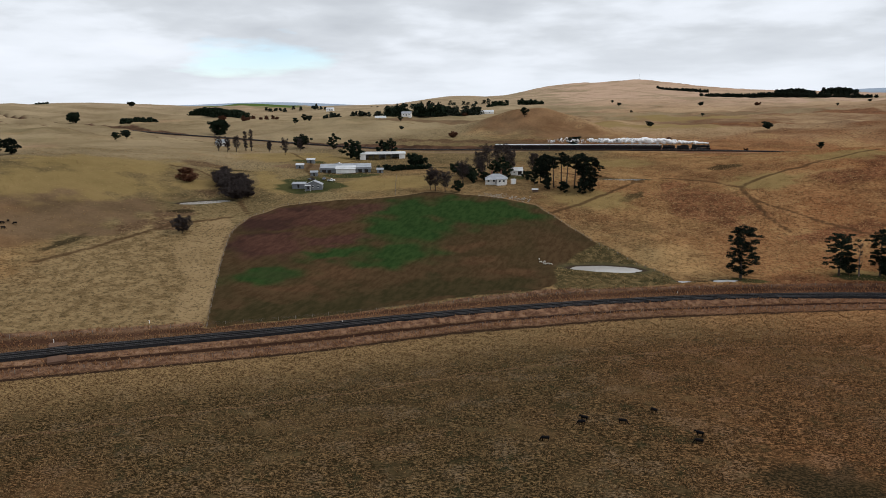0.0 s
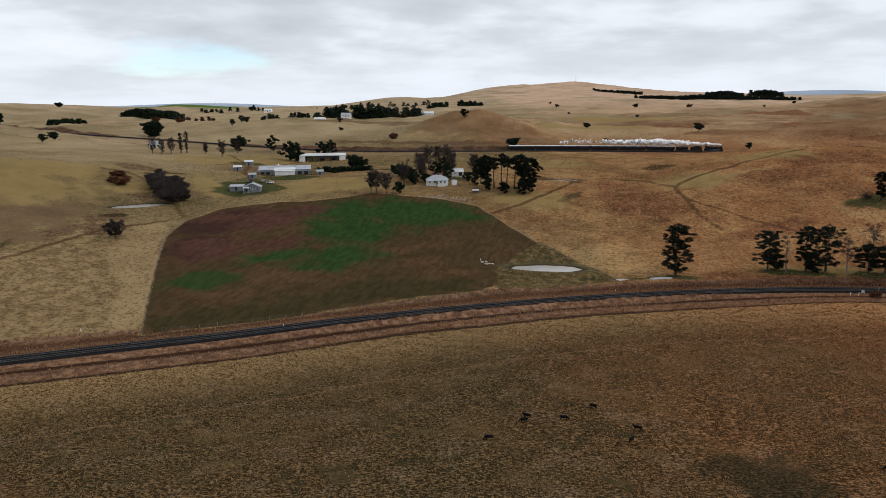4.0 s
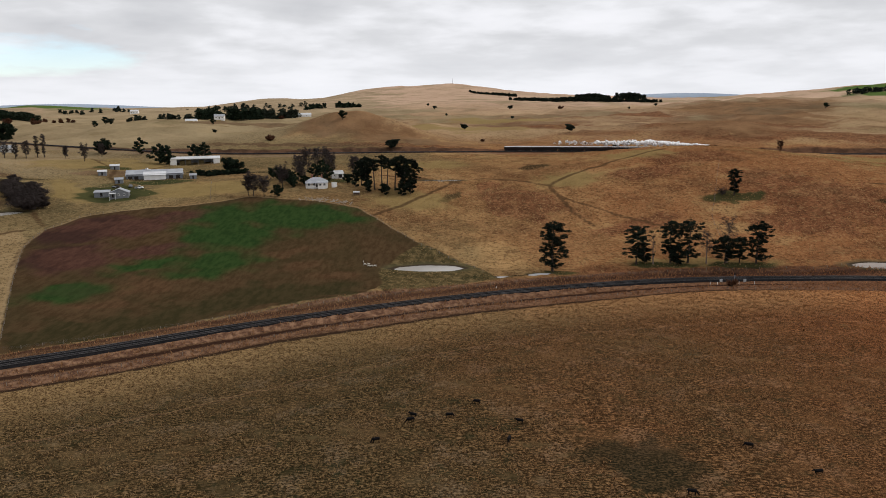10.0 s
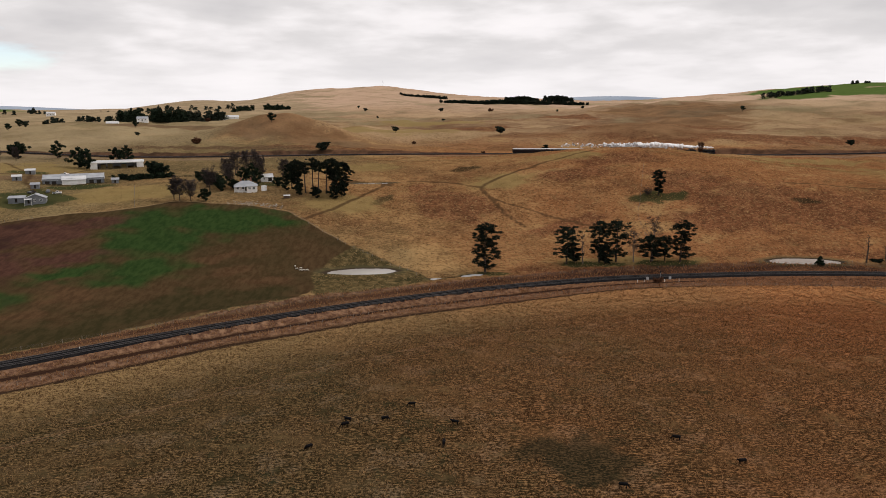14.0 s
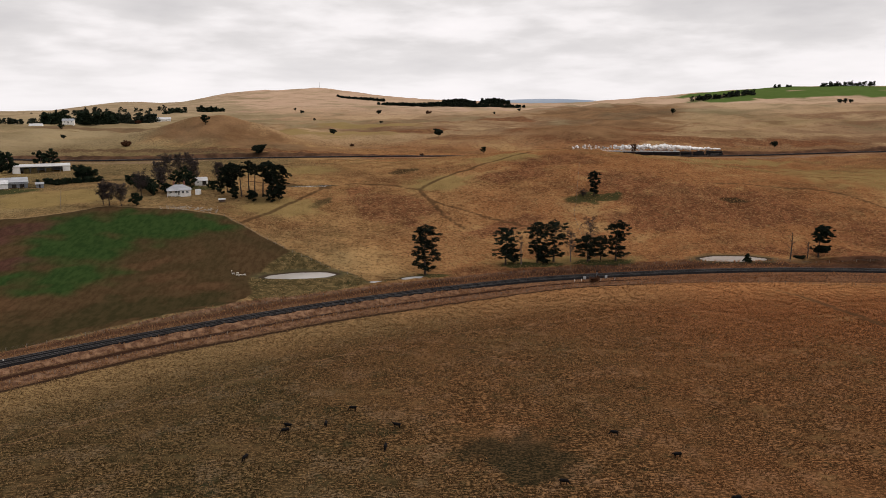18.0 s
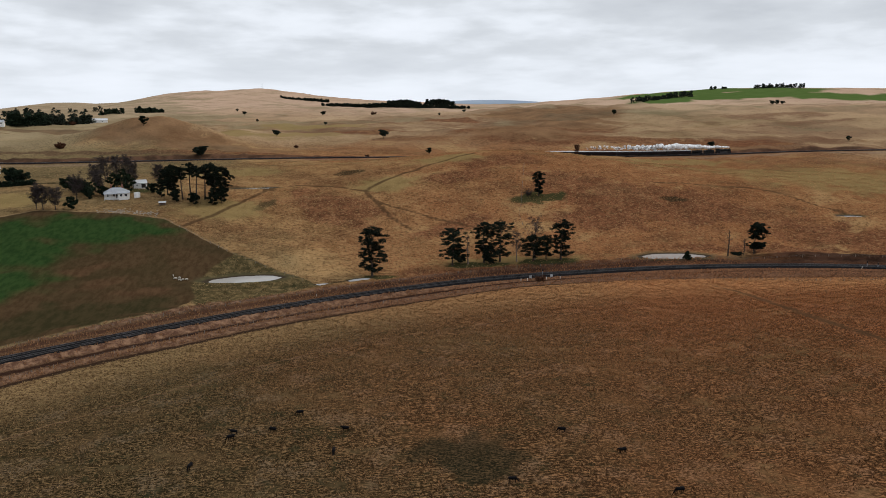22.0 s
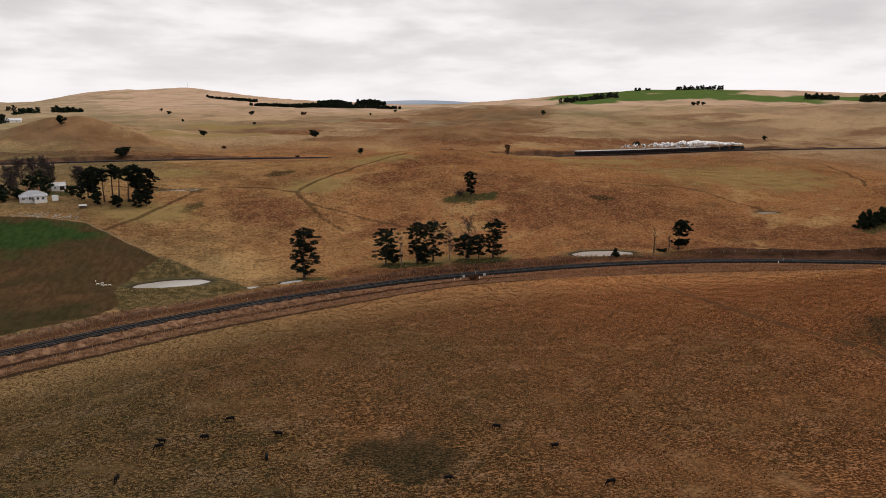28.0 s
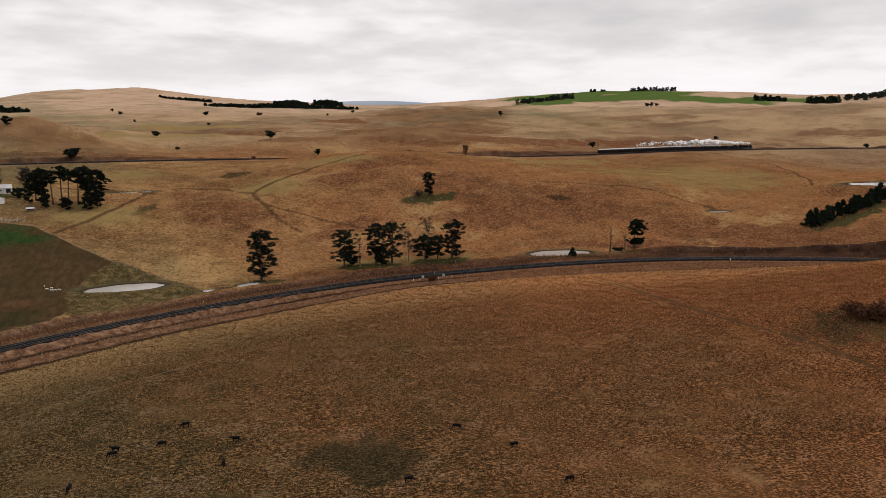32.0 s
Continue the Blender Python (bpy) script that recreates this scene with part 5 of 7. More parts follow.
    wood("tree_belt", [(1349, 1517), (1390, 1510), (1432, 1509)], 17, 6, 18, 319, "dark clump of evergreens on a far crest", CYPRESS, per=50, size=1.4)
    wood("tree_belt", [(1483, 1536), (1560, 1550), (1660, 1581)], 15, 14, 22, 320, "dark trees round a far farm", GUM, per=40, size=1.4)
    wood("tree_belt", [(-1243, 1108), (-1220, 1100), (-1195, 1090)], 8, 5, 8, 321, "trees on a far skyline", GUM, size=1.3)


def stones(seed=88):
    """Loose field stones heaped along the top of the sown field."""
    rnd, sh = random.Random(seed), Shell()
    for i in range(150):
        x = rnd.uniform(-124, -94)
        y = 394 + rnd.gauss(0, 1.3) - 0.012 * (x + 110) ** 2 * 0.2 + (rnd.uniform(0, 5) if rnd.random() < 0.3 else 0)
        r = rnd.uniform(0.16, 0.42)
        sh.lump((x, y, ground_at(x, y) + r * 0.3), (r * 1.2, r, r * 0.7), rnd, 0.2, 4, 6)
    tagged(new("field_stones", sh.mesh("field_stones", plain("pale_field_stone", (0.20, 0.17, 0.13), (0.38, 0.34, 0.28), 0.4, 0.95, local=False))), "pale loose stones along the field edge", "stones", kind="stuff")


wood("hedge", [(-209, 455), (-196, 459), (-178, 465)], 3.4, 1.0, 30, 340, "low dark hedge beside the farm yards", per=40, size=0.4)
stones()
rail_trees()
farm_trees()
far_trees()
far_woods()


# ---- farm buildings ----
WHITE_WALL = plain("white_weatherboard", (0.62, 0.61, 0.58), (0.78, 0.77, 0.74), 1.5, 0.7, bump=0.2)
GREY_WALL = plain("grey_corrugated_wall", (0.13, 0.14, 0.15), (0.22, 0.23, 0.24), 2.0, 0.6, 0.2)
GREY_ROOF = plain("weathered_iron_roof", (0.22, 0.23, 0.25), (0.36, 0.38, 0.40), 2.5, 0.5, 0.25)
WHITE_ROOF = plain("white_painted_iron_roof", (0.40, 0.41, 0.42), (0.55, 0.56, 0.57), 3.0, 0.5, 0.1)
RUST_ROOF = plain("rusty_iron_roof", (0.10, 0.06, 0.045), (0.30, 0.24, 0.20), 2.0, 0.7, 0.2)
BRICKWORK = plain("old_chimney_brick", (0.16, 0.075, 0.05), (0.28, 0.14, 0.10), 0.5, 0.9)
# dark timber, also the painted inside shade of open doorways
DARK_OPENING = plain("dark_timber_and_openings", (0.015, 0.013, 0.012), (0.05, 0.042, 0.036), 0.8, 0.9)
GLASS = Mat("window_glass", 0.05, 0, 0.5).done((0.02, 0.024, 0.03))
POST_WOOD = plain("grey_fence_post", (0.13, 0.11, 0.09), (0.28, 0.25, 0.21), 0.4, 0.95)
PAINT_WHITE = plain("white_paint", (0.66, 0.66, 0.65), (0.82, 0.82, 0.80), 0.7, 0.5)


def window(parent, x, y, z, w, h, along="x", frame_mat=None):
    """A framed pane standing proud of a wall; along: the wall's direction."""
    d = 0.06
    fr = Shell()
    cuts = ((-w / 2, -h / 2, w / 2, -h / 2 + 0.1), (-w / 2, h / 2 - 0.1, w / 2, h / 2), (-w / 2, -h / 2 + 0.1, -w / 2 + 0.1, h / 2 - 0.1), (w / 2 - 0.1, -h / 2 + 0.1, w / 2, h / 2 - 0.1), (-0.04, -h / 2 + 0.1, 0.04, h / 2 - 0.1))
    for a, b, c, e in cuts:
        fr.box(a, -d, b, c, d, e) if along == "x" else fr.box(-d, a, b, d, c, e)
    g = Shell()
    g.box(-w / 2 + 0.1, -0.02, -h / 2 + 0.1, w / 2 - 0.1, 0.02, h / 2 - 0.1) if along == "x" else g.box(-0.02, -w / 2 + 0.1, -h / 2 + 0.1, 0.02, w / 2 - 0.1, h / 2 - 0.1)
    win = part("window", fr, frame_mat or PAINT_WHITE, parent, at=pose(x, y, z))
    part("pane", g, GLASS, win, "dark glass")
    return win


def walls(parent, w, d, h, mat, thick=0.2, sunk=2.5):
    """Four walls round a floor of w by d; sunk: the footing that follows a slope."""
    for x0, y0, x1, y1 in ((-w / 2, -d / 2, w / 2, -d / 2 + thick), (-w / 2, d / 2 - thick, w / 2, d / 2), (-w / 2, -d / 2 + thick, -w / 2 + thick, d / 2 - thick), (w / 2 - thick, -d / 2 + thick, w / 2, d / 2 - thick)):
        part("wall", Shell().box(x0, y0, -sunk, x1, y1, h), mat, parent)


def gable_roof(parent, x0, y0, x1, y1, eave, rise, mat, along="x", over=0.35, ends=None):
    """Two roof slopes with thickness, and the wall gables under them."""
    t = 0.12
    if along == "x":
        m = (y0 + y1) / 2
        s = rise / (m - y0)
        for sgn, e in ((1, y0), (-1, y1)):
            out = e - sgn * over
            low = eave - over * s
            part("roof_slope", Shell().extrude([(out, low), (m, eave + rise), (m, eave + rise + t), (out, low + t)], "x", x0 - over, x1 + over), mat, parent)
        if ends:
            for x in (x0 + 0.1, x1 - 0.1):
                part("gable", Shell().extrude([(y0, eave), (y1, eave), (m, eave + rise)], "x", x - 0.1, x + 0.1), ends, parent)
    else:
        m = (x0 + x1) / 2
        s = rise / (m - x0)
        for sgn, e in ((1, x0), (-1, x1)):
            out = e - sgn * over
            low = eave - over * s
            part("roof_slope", Shell().extrude([(out, low), (m, eave + rise), (m, eave + rise + t), (out, low + t)], "y", y0 - over, y1 + over), mat, parent)
        if ends:
            for y in (y0 + 0.1, y1 - 0.1):
                part("gable", Shell().extrude([(x0, eave), (x1, eave), (m, eave + rise)], "y", y - 0.1, y + 0.1), ends, parent)


def hip_roof(parent, x0, y0, x1, y1, eave, rise, mat, over=0.4):
    x0, y0, x1, y1 = x0 - over, y0 - over, x1 + over, y1 + over
    k = (y1 - y0) / 2
    m = (y0 + y1) / 2
    a, b = (x0 + k * 0.9, m, eave + rise), (x1 - k * 0.9, m, eave + rise)
    c = [(x0, y0, eave), (x1, y0, eave), (x1, y1, eave), (x0, y1, eave)]
    for pts in ((c[0], c[1], b, a), (c[1], c[2], b), (c[2], c[3], a, b), (c[3], c[0], a)):
        n = len(pts)
        low = [(p[0], p[1], p[2] - 0.12) for p in pts]
        part("roof_slope", Shell().add(list(pts) + low, [tuple(range(n)), tuple(range(2 * n - 1, n - 1, -1))] + [(i, n + i, n + (i + 1) % n, (i + 1) % n) for i in range(n)]), mat, parent)
    return a, b


def farmhouse():
    h = thing("farmhouse", on_ground(-121.0, 421.5, 16), "white weatherboard farmhouse with hipped iron roof and brick chimneys", "house")
    walls(h, 12.5, 9, 2.9, WHITE_WALL)
    hip_roof(h, -6.25, -4.5, 6.25, 4.5, 2.9, 2.5, GREY_ROOF)
    part("ridge_cap", Shell().box(-2.2, -0.12, 5.32, 2.2, 0.12, 5.5), GREY_ROOF, h)
    for x, y in ((-2.6, 1.0), (2.9, 0.6)):
        c = part("chimney", Shell().box(x - 0.45, y - 0.4, 3.6, x + 0.45, y + 0.4, 6.9, 0.05), BRICKWORK, h, "dark brick chimney")
        part("chimney_pot", Shell().tube([(x, y, 6.9), (x, y, 7.4)], [0.2, 0.16], 8), BRICKWORK, c)
    # a lower front wing with its own hip
    part("front_wing", Shell().box(0.6, -6.2, -2.5, 5.8, -4.5, 2.8), WHITE_WALL, h)
    part("wing_roof", Shell().extrude([(-6.6, 2.7), (-4.4, 3.4), (-4.4, 3.55), (-6.6, 2.85)], "x", 0.3, 6.1), GREY_ROOF, h)
    for x, y in ((-4.4, -4.54), (-1.4, -4.54), (2.0, -6.24), (4.3, -6.24)):
        window(h, x, y, 1.7, 1.3, 1.4)
    for y in (-2.0, 1.8):
        window(h, 6.29, y, 1.7, 1.2, 1.3, "y")
    part("door", Shell().box(-0.45, -4.58, 0.1, 0.45, -4.5, 2.2), DARK_OPENING, h, "dark front door")
    part("verandah_roof", Shell().extrude([(-6.4, 2.45), (-4.5, 2.85), (-4.5, 2.95), (-6.4, 2.55)], "x", -6.4, 0.4), GREY_ROOF, h)
    for x in (-6.2, -4.1, -2.0, 0.1):
        part("verandah_post", Shell().box(x - 0.06, -6.3, -2.0, x + 0.06, -6.18, 2.45), PAINT_WHITE, h)
    g = thing("garage", on_ground(-115.5, 447, 20), "small white gabled garage with a dark doorway", "outbuilding")
    walls(g, 7, 7, 2.6, WHITE_WALL)
    gable_roof(g, -3.5, -3.5, 3.5, 3.5, 2.6, 1.6, WHITE_ROOF, "x", ends=WHITE_WALL)
    # flat panel, its dark colour stands in for the shade inside
    part("door", Shell().box(0.6, -3.58, 0, 2.9, -3.5, 2.2), DARK_OPENING, g, "dark open doorway")
    window(g, -1.7, -3.54, 1.5, 1.0, 0.9)
    t = thing("water_tank", on_ground(-110.5, 421), "round white water tank with a lid beside the house", "tank")
    part("tank_body", Shell().tube([(0, 0, -0.6), (0, 0, 2.5)], [1.6, 1.6], 20), PAINT_WHITE, t)
    part("tank_lid", Shell().tube([(0, 0, 2.5), (0, 0, 2.75)], [1.66, 0.4], 20), WHITE_ROOF, t)
    s = thing("animal_shelter", on_ground(-95, 409.5, 12), "low open shelter with a white iron roof", "outbuilding")
    part("shelter_roof", Shell().extrude([(-1.2, 1.5), (1.2, 1.9), (1.2, 2.0), (-1.2, 1.6)], "x", -1.9, 1.9), WHITE_ROOF, s)
    part("back_wall", Shell().box(-1.7, 0.9, -0.5, 1.7, 1.0, 1.8), RUST_ROOF, s)
    for x in (-1.6, 1.6):
        part("post", Shell().box(x - 0.06, -1.0, -0.5, x + 0.06, -0.9, 1.5), POST_WOOD, s)


def farm_sheds():
    m = on_ground(-232, 446, 26)
    m.translation.z = 31.0
    s = thing("machinery_shed", m, "wide grey and white iron farm shed with several roofs", "shed")
    walls(s, 33, 17, 3.6, GREY_WALL)
    gable_roof(s, -16.5, -1.0, 16.5, 8.5, 3.6, 1.7, GREY_ROOF, "x", ends=GREY_WALL)
    part("lean_to_roof", Shell().extrude([(-8.9, 2.7), (-1.0, 3.75), (-1.0, 3.9), (-8.9, 2.85)], "x", -16.9, -6.4), GREY_ROOF, s)
    part("lean_to_roof", Shell().extrude([(-8.9, 2.7), (-1.0, 3.75), (-1.0, 3.9), (-8.9, 2.85)], "x", 6.6, 16.9), GREY_ROOF, s)
    part("front_bay", Shell().box(-6.2, -11.5, -3, 6.4, -8.5, 2.9), WHITE_WALL, s, "white front bay")
    part("bay_roof", Shell().extrude([(-11.9, 2.9), (-1.0, 4.3), (-1.0, 4.45), (-11.9, 3.05)], "x", -6.6, 6.8), WHITE_ROOF, s, "white iron roof")
    for x in (-14, -10.5, 9.5, 13.5):
        part("shed_door", Shell().box(x - 1.2, -8.58, -1.0, x + 1.2, -8.5, 2.3), DARK_OPENING, s, "dark doorway")
    for x in (-12, -4, 4, 12):
        part("skylight", Shell().extrude([(0.2, 4.06), (3.0, 5.06), (3.0, 5.12), (0.2, 4.12)], "x", x - 0.5, x + 0.5), WHITE_ROOF, s)
    m = on_ground(-238, 518, 24)
    h = thing("hay_shed", m, "long open-fronted shed with a white iron roof", "shed")
    L = 34
    part("roof", Shell().extrude([(-5.2, 3.9), (5.2, 4.9), (5.2, 5.05), (-5.2, 4.05)], "x", -L / 2 - 0.4, L / 2 + 0.4), WHITE_ROOF, h)
    part("fascia", Shell().box(-L / 2 - 0.4, -5.32, 3.6, L / 2 + 0.4, -5.22, 4.1), WHITE_WALL, h)
    part("back_wall", Shell().box(-L / 2, 4.9, -1.5, L / 2, 5.0, 4.8), GREY_WALL, h)
    for x in (-L / 2, L / 2 - 4.5):
        part("closed_bay", Shell().box(x, -5.0, -1.5, x + 4.5, -4.85, 3.6), WHITE_WALL, h)
    for x in (-L / 2, L / 2 - 0.15):
        part("end_wall", Shell().box(x, -4.85, -1.5, x + 0.15, 4.9, 4.0), GREY_WALL, h)
    for i in range(6):
        part("post", Shell().box(-11 + 4.4 * i - 0.12, -5.1, -1.5, -11 + 4.4 * i + 0.12, -4.85, 3.7), POST_WOOD, h)
    for i, x in enumerate((-9.0, -4.6, 4.2)):
        t = thing("hay_stack", m @ pose(x, 1.0, 0), "block of stacked hay bales inside a shed", "hay")
        part("bales", Shell().box(-1.6, -2.4, -0.8, 1.6, 2.6, 2.2 + 0.4 * (i % 2), 0.15), plain("old_hay", (0.12, 0.09, 0.04), (0.25, 0.19, 0.09), 0.5, 0.95), t)
    c = thing("cottage", on_ground(-219, 381, 22), "grey gabled iron cottage with a white porch", "house")
    walls(c, 9.5, 7, 2.6, GREY_WALL)
    gable_roof(c, -4.75, -3.5, 4.75, 3.5, 2.6, 2.0, GREY_ROOF, "y", ends=GREY_WALL)
    part("porch_roof", Shell().extrude([(-5.4, 2.1), (-3.5, 2.5), (-3.5, 2.6), (-5.4, 2.2)], "x", -4.9, -1.4), WHITE_ROOF, c)
    for x in (-4.7, -1.6):
        part("porch_post", Shell().box(x - 0.06, -5.3, -1.5, x + 0.06, -5.2, 2.1), PAINT_WHITE, c)
    part("door", Shell().box(-3.6, -3.58, 0, -2.7, -3.5, 2.05), DARK_OPENING, c)
    for x in (-0.3, 2.6):
        window(c, x, -3.54, 1.5, 1.2, 1.1)
    a = thing("annexe", on_ground(-230, 382.5, 22), "low grey iron outbuilding with a sloping roof", "outbuilding")
    walls(a, 7.5, 5.5, 2.3, GREY_WALL)
    part("roof", Shell().extrude([(-3.1, 2.2), (3.1, 2.9), (3.1, 3.0), (-3.1, 2.3)], "x", -4.1, 4.1), GREY_ROOF, a)
    part("door", Shell().box(-0.6, -2.83, 0, 0.5, -2.75, 2.0), DARK_OPENING, a)
    for x, y, w, d, h2, roof, lab in ((-265, 443, 5.0, 3.6, 2.4, WHITE_ROOF, "small hut with a white iron roof"), (-272, 470, 5.5, 4.0, 2.4, WHITE_ROOF, "small hut with a white iron roof"), (-207, 446, 4.0, 3.0, 2.2, GREY_ROOF, "small grey iron hut"),
                                     (-240, 418, 4.5, 3.2, 2.3, GREY_ROOF, "small grey iron hut"), (-203, 500, 9.0, 4.0, 2.4, RUST_ROOF, "low rusty iron lean-to shed")):
        u = thing("farm_hut", on_ground(x, y, 24), lab, "outbuilding")
        walls(u, w, d, h2, GREY_WALL)
        gable_roof(u, -w / 2, -d / 2, w / 2, d / 2, h2, 0.9, roof, "x", ends=GREY_WALL)
        part("door", Shell().box(-0.45, -d / 2 - 0.07, 0, 0.45, -d / 2, 1.95), DARK_OPENING, u)
    # stockyards behind the sheds
    y = thing("stockyard", on_ground(-195, 462, 18), "dark timber stockyard with rails", "fence")
    for i in range(9):
        for j in (0, 6):
            part("post", Shell().box(-12 + 3 * i - 0.1, j - 3.1, -0.8, -12 + 3 * i + 0.1, j - 2.9, 1.7), DARK_OPENING, y)
    for j in (0, 6):
        for z in (0.4, 0.9, 1.4):
            part("rail", Shell().box(-12, j - 3.16, z, 12, j - 3.11, z + 0.16), DARK_OPENING, y)
    # homestead and glasshouse far up the hill
    for x, yy, w, d, h3, mat, lab, kind in ((-424, 920, 14, 9, 3.0, WHITE_ROOF, "white farmhouse under dark trees", "house"), (-374, 890, 12, 8, 3.0, GREY_ROOF, "grey-roofed farmhouse under dark trees", "house"),
                                            (-326, 1066, 30, 12, 3.2, WHITE_ROOF, "long pale glasshouse on the far slope", "shed"), (-700, 1290, 14, 9, 3.2, WHITE_ROOF, "white farm shed in far pastures", "shed"), (1120, 1075, 16, 9, 3.0, GREY_ROOF, "grey farm shed on a far crest", "shed"),
                                            (-405, 549, 9, 7, 3.0, GREY_ROOF, "small grey house behind bare trees", "house")):
        b = thing("far_house" if kind == "house" else "far_shed", on_ground(x, yy, 15), lab, kind)
        walls(b, w, d, h3, WHITE_WALL)
        gable_roof(b, -w / 2, -d / 2, w / 2, d / 2, h3, 2.2, mat, "x", ends=WHITE_WALL)
        part("door", Shell().box(-0.6, -d / 2 - 0.08, 0, 0.6, -d / 2, 2.1), DARK_OPENING, b)
        for x2 in (-w * 0.3, w * 0.3):
            window(b, x2, -d / 2 - 0.04, 1.6, 1.5, 1.3)


def vehicle(x, y, turn, paint, label, kind="ute"):
    """A small farm vehicle with wheels, cab glass and tray."""
    v = thing("farm_" + kind, on_ground(x, y, turn), label, "vehicle")
    part("chassis", Shell().box(-2.4, -0.85, 0.35, 2.4, 0.85, 0.75, 0.15), paint, v)
    part("bonnet", Shell().box(1.0, -0.82, 0.75, 2.35, 0.82, 1.05, 0.2), paint, v)
    cab = part("cab", Shell().extrude([(-0.6, 0.75), (1.1, 0.75), (0.7, 1.65), (-0.4, 1.65)], "y", -0.78, 0.78), paint, v)
    part("side_glass", Shell().extrude([(-0.35, 1.1), (0.75, 1.1), (0.6, 1.55), (-0.3, 1.55)], "y", -0.8, 0.8), GLASS, cab)
    part("tray", Shell().box(-2.4, -0.9, 0.75, -0.65, 0.9, 1.1), GREY_WALL, v)
    for wx in (-1.5, 1.5):
        for wy in (-0.8, 0.8):
            w = part("wheel", Shell().tube([(wx, wy - 0.12, 0.36), (wx, wy + 0.12, 0.36)], [0.36, 0.36], 12), DARK_OPENING, v)
            part("rim", Shell().tube([(wx, wy - 0.13, 0.36), (wx, wy + 0.13, 0.36)], [0.2, 0.2], 10), GREY_ROOF, w)


farmhouse()
farm_sheds()
vehicle(-222, 407, 30, PAINT_WHITE, "white farm utility parked on the track")
vehicle(-228, 409, 110, GREY_WALL, "grey farm utility parked beside sheds")
vehicle(-233, 402, 75, DARK_OPENING, "dark old farm truck parked beside sheds", "truck")
vehicle(-250, 470, 10, PAINT_WHITE, "white farm utility beside the sheds")


# ---- the steam train ----
LOCO_BLACK = plain("sooty_black_enamel", (0.008, 0.008, 0.009), (0.028, 0.027, 0.027), 0.8, 0.45, 0.1)
COACH_DARK = plain("dark_red_coach_paint", (0.009, 0.006, 0.006), (0.020, 0.012, 0.012), 2.0, 0.4)
COACH_ROOF = plain("silver_grey_coach_roof", (0.38, 0.39, 0.40), (0.58, 0.59, 0.60), 3.0, 0.5)
COACH_CREAM = plain("dull_cream_paint", (0.30, 0.26, 0.20), (0.42, 0.37, 0.29), 2.0, 0.5)
COAL = plain("coal", (0.006, 0.006, 0.007), (0.02, 0.02, 0.022), 0.3, 0.6)
BRASS = plain("dull_brass", (0.30, 0.20, 0.07), (0.45, 0.32, 0.12), 0.3, 0.35, 0.8)
RAIL_TOP = 0.32
FAR_STEPS = np.concatenate([[0], np.cumsum(np.hypot(*np.diff(FAR_RAIL[:, :2], axis=0).T))])


def on_rail(s):
    return Vector([float(np.interp(s, FAR_STEPS, FAR_RAIL[:, i])) for i in range(3)]) + Vector((0, 0, RAIL_TOP))


def rail_pose(s, half):
    """The pose of a vehicle whose middle is s metres along the far line; it points along the line."""
    a, b = on_rail(s - half * 0.7), on_rail(s + half * 0.7)
    d = b - a
    m = Matrix.Translation((a + b) / 2) @ Matrix.Rotation(math.atan2(d.y, d.x), 4, "Z") @ Matrix.Rotation(-math.atan2(d.z, math.hypot(d.x, d.y)), 4, "Y")
    return m


# seconds, metres along the line of the engine's front
HEAD = [(0, 1036), (3, 1081), (6, 1126), (9, 1171), (12, 1217), (15, 1264), (18, 1313), (21, 1358), (24, 1401), (27, 1444), (30, 1491), (32, 1523)]


def head_at(t):
    k = np.polyfit([q[0] for q in HEAD], [q[1] for q in HEAD], 4)
    return float(np.polyval(k, t))


MOVERS = []     # thing, metres behind the engine's front, half length


def wheels(parent, xs, r, name="wheel", g=0.72):
    for x in xs:
        for y in (-g, g):
            w = part(name, Shell().tube([(x, y - 0.07, r), (x, y + 0.07, r)], [r, r], 16), LOCO_BLACK, parent)
            part("tyre", Shell().tube([(x, y - 0.075, r), (x, y - 0.07, r), (x, y + 0.07, r), (x, y + 0.075, r)], [r * 0.8, r + 0.03, r + 0.03, r * 0.8], 16), RAIL_STEEL, w)


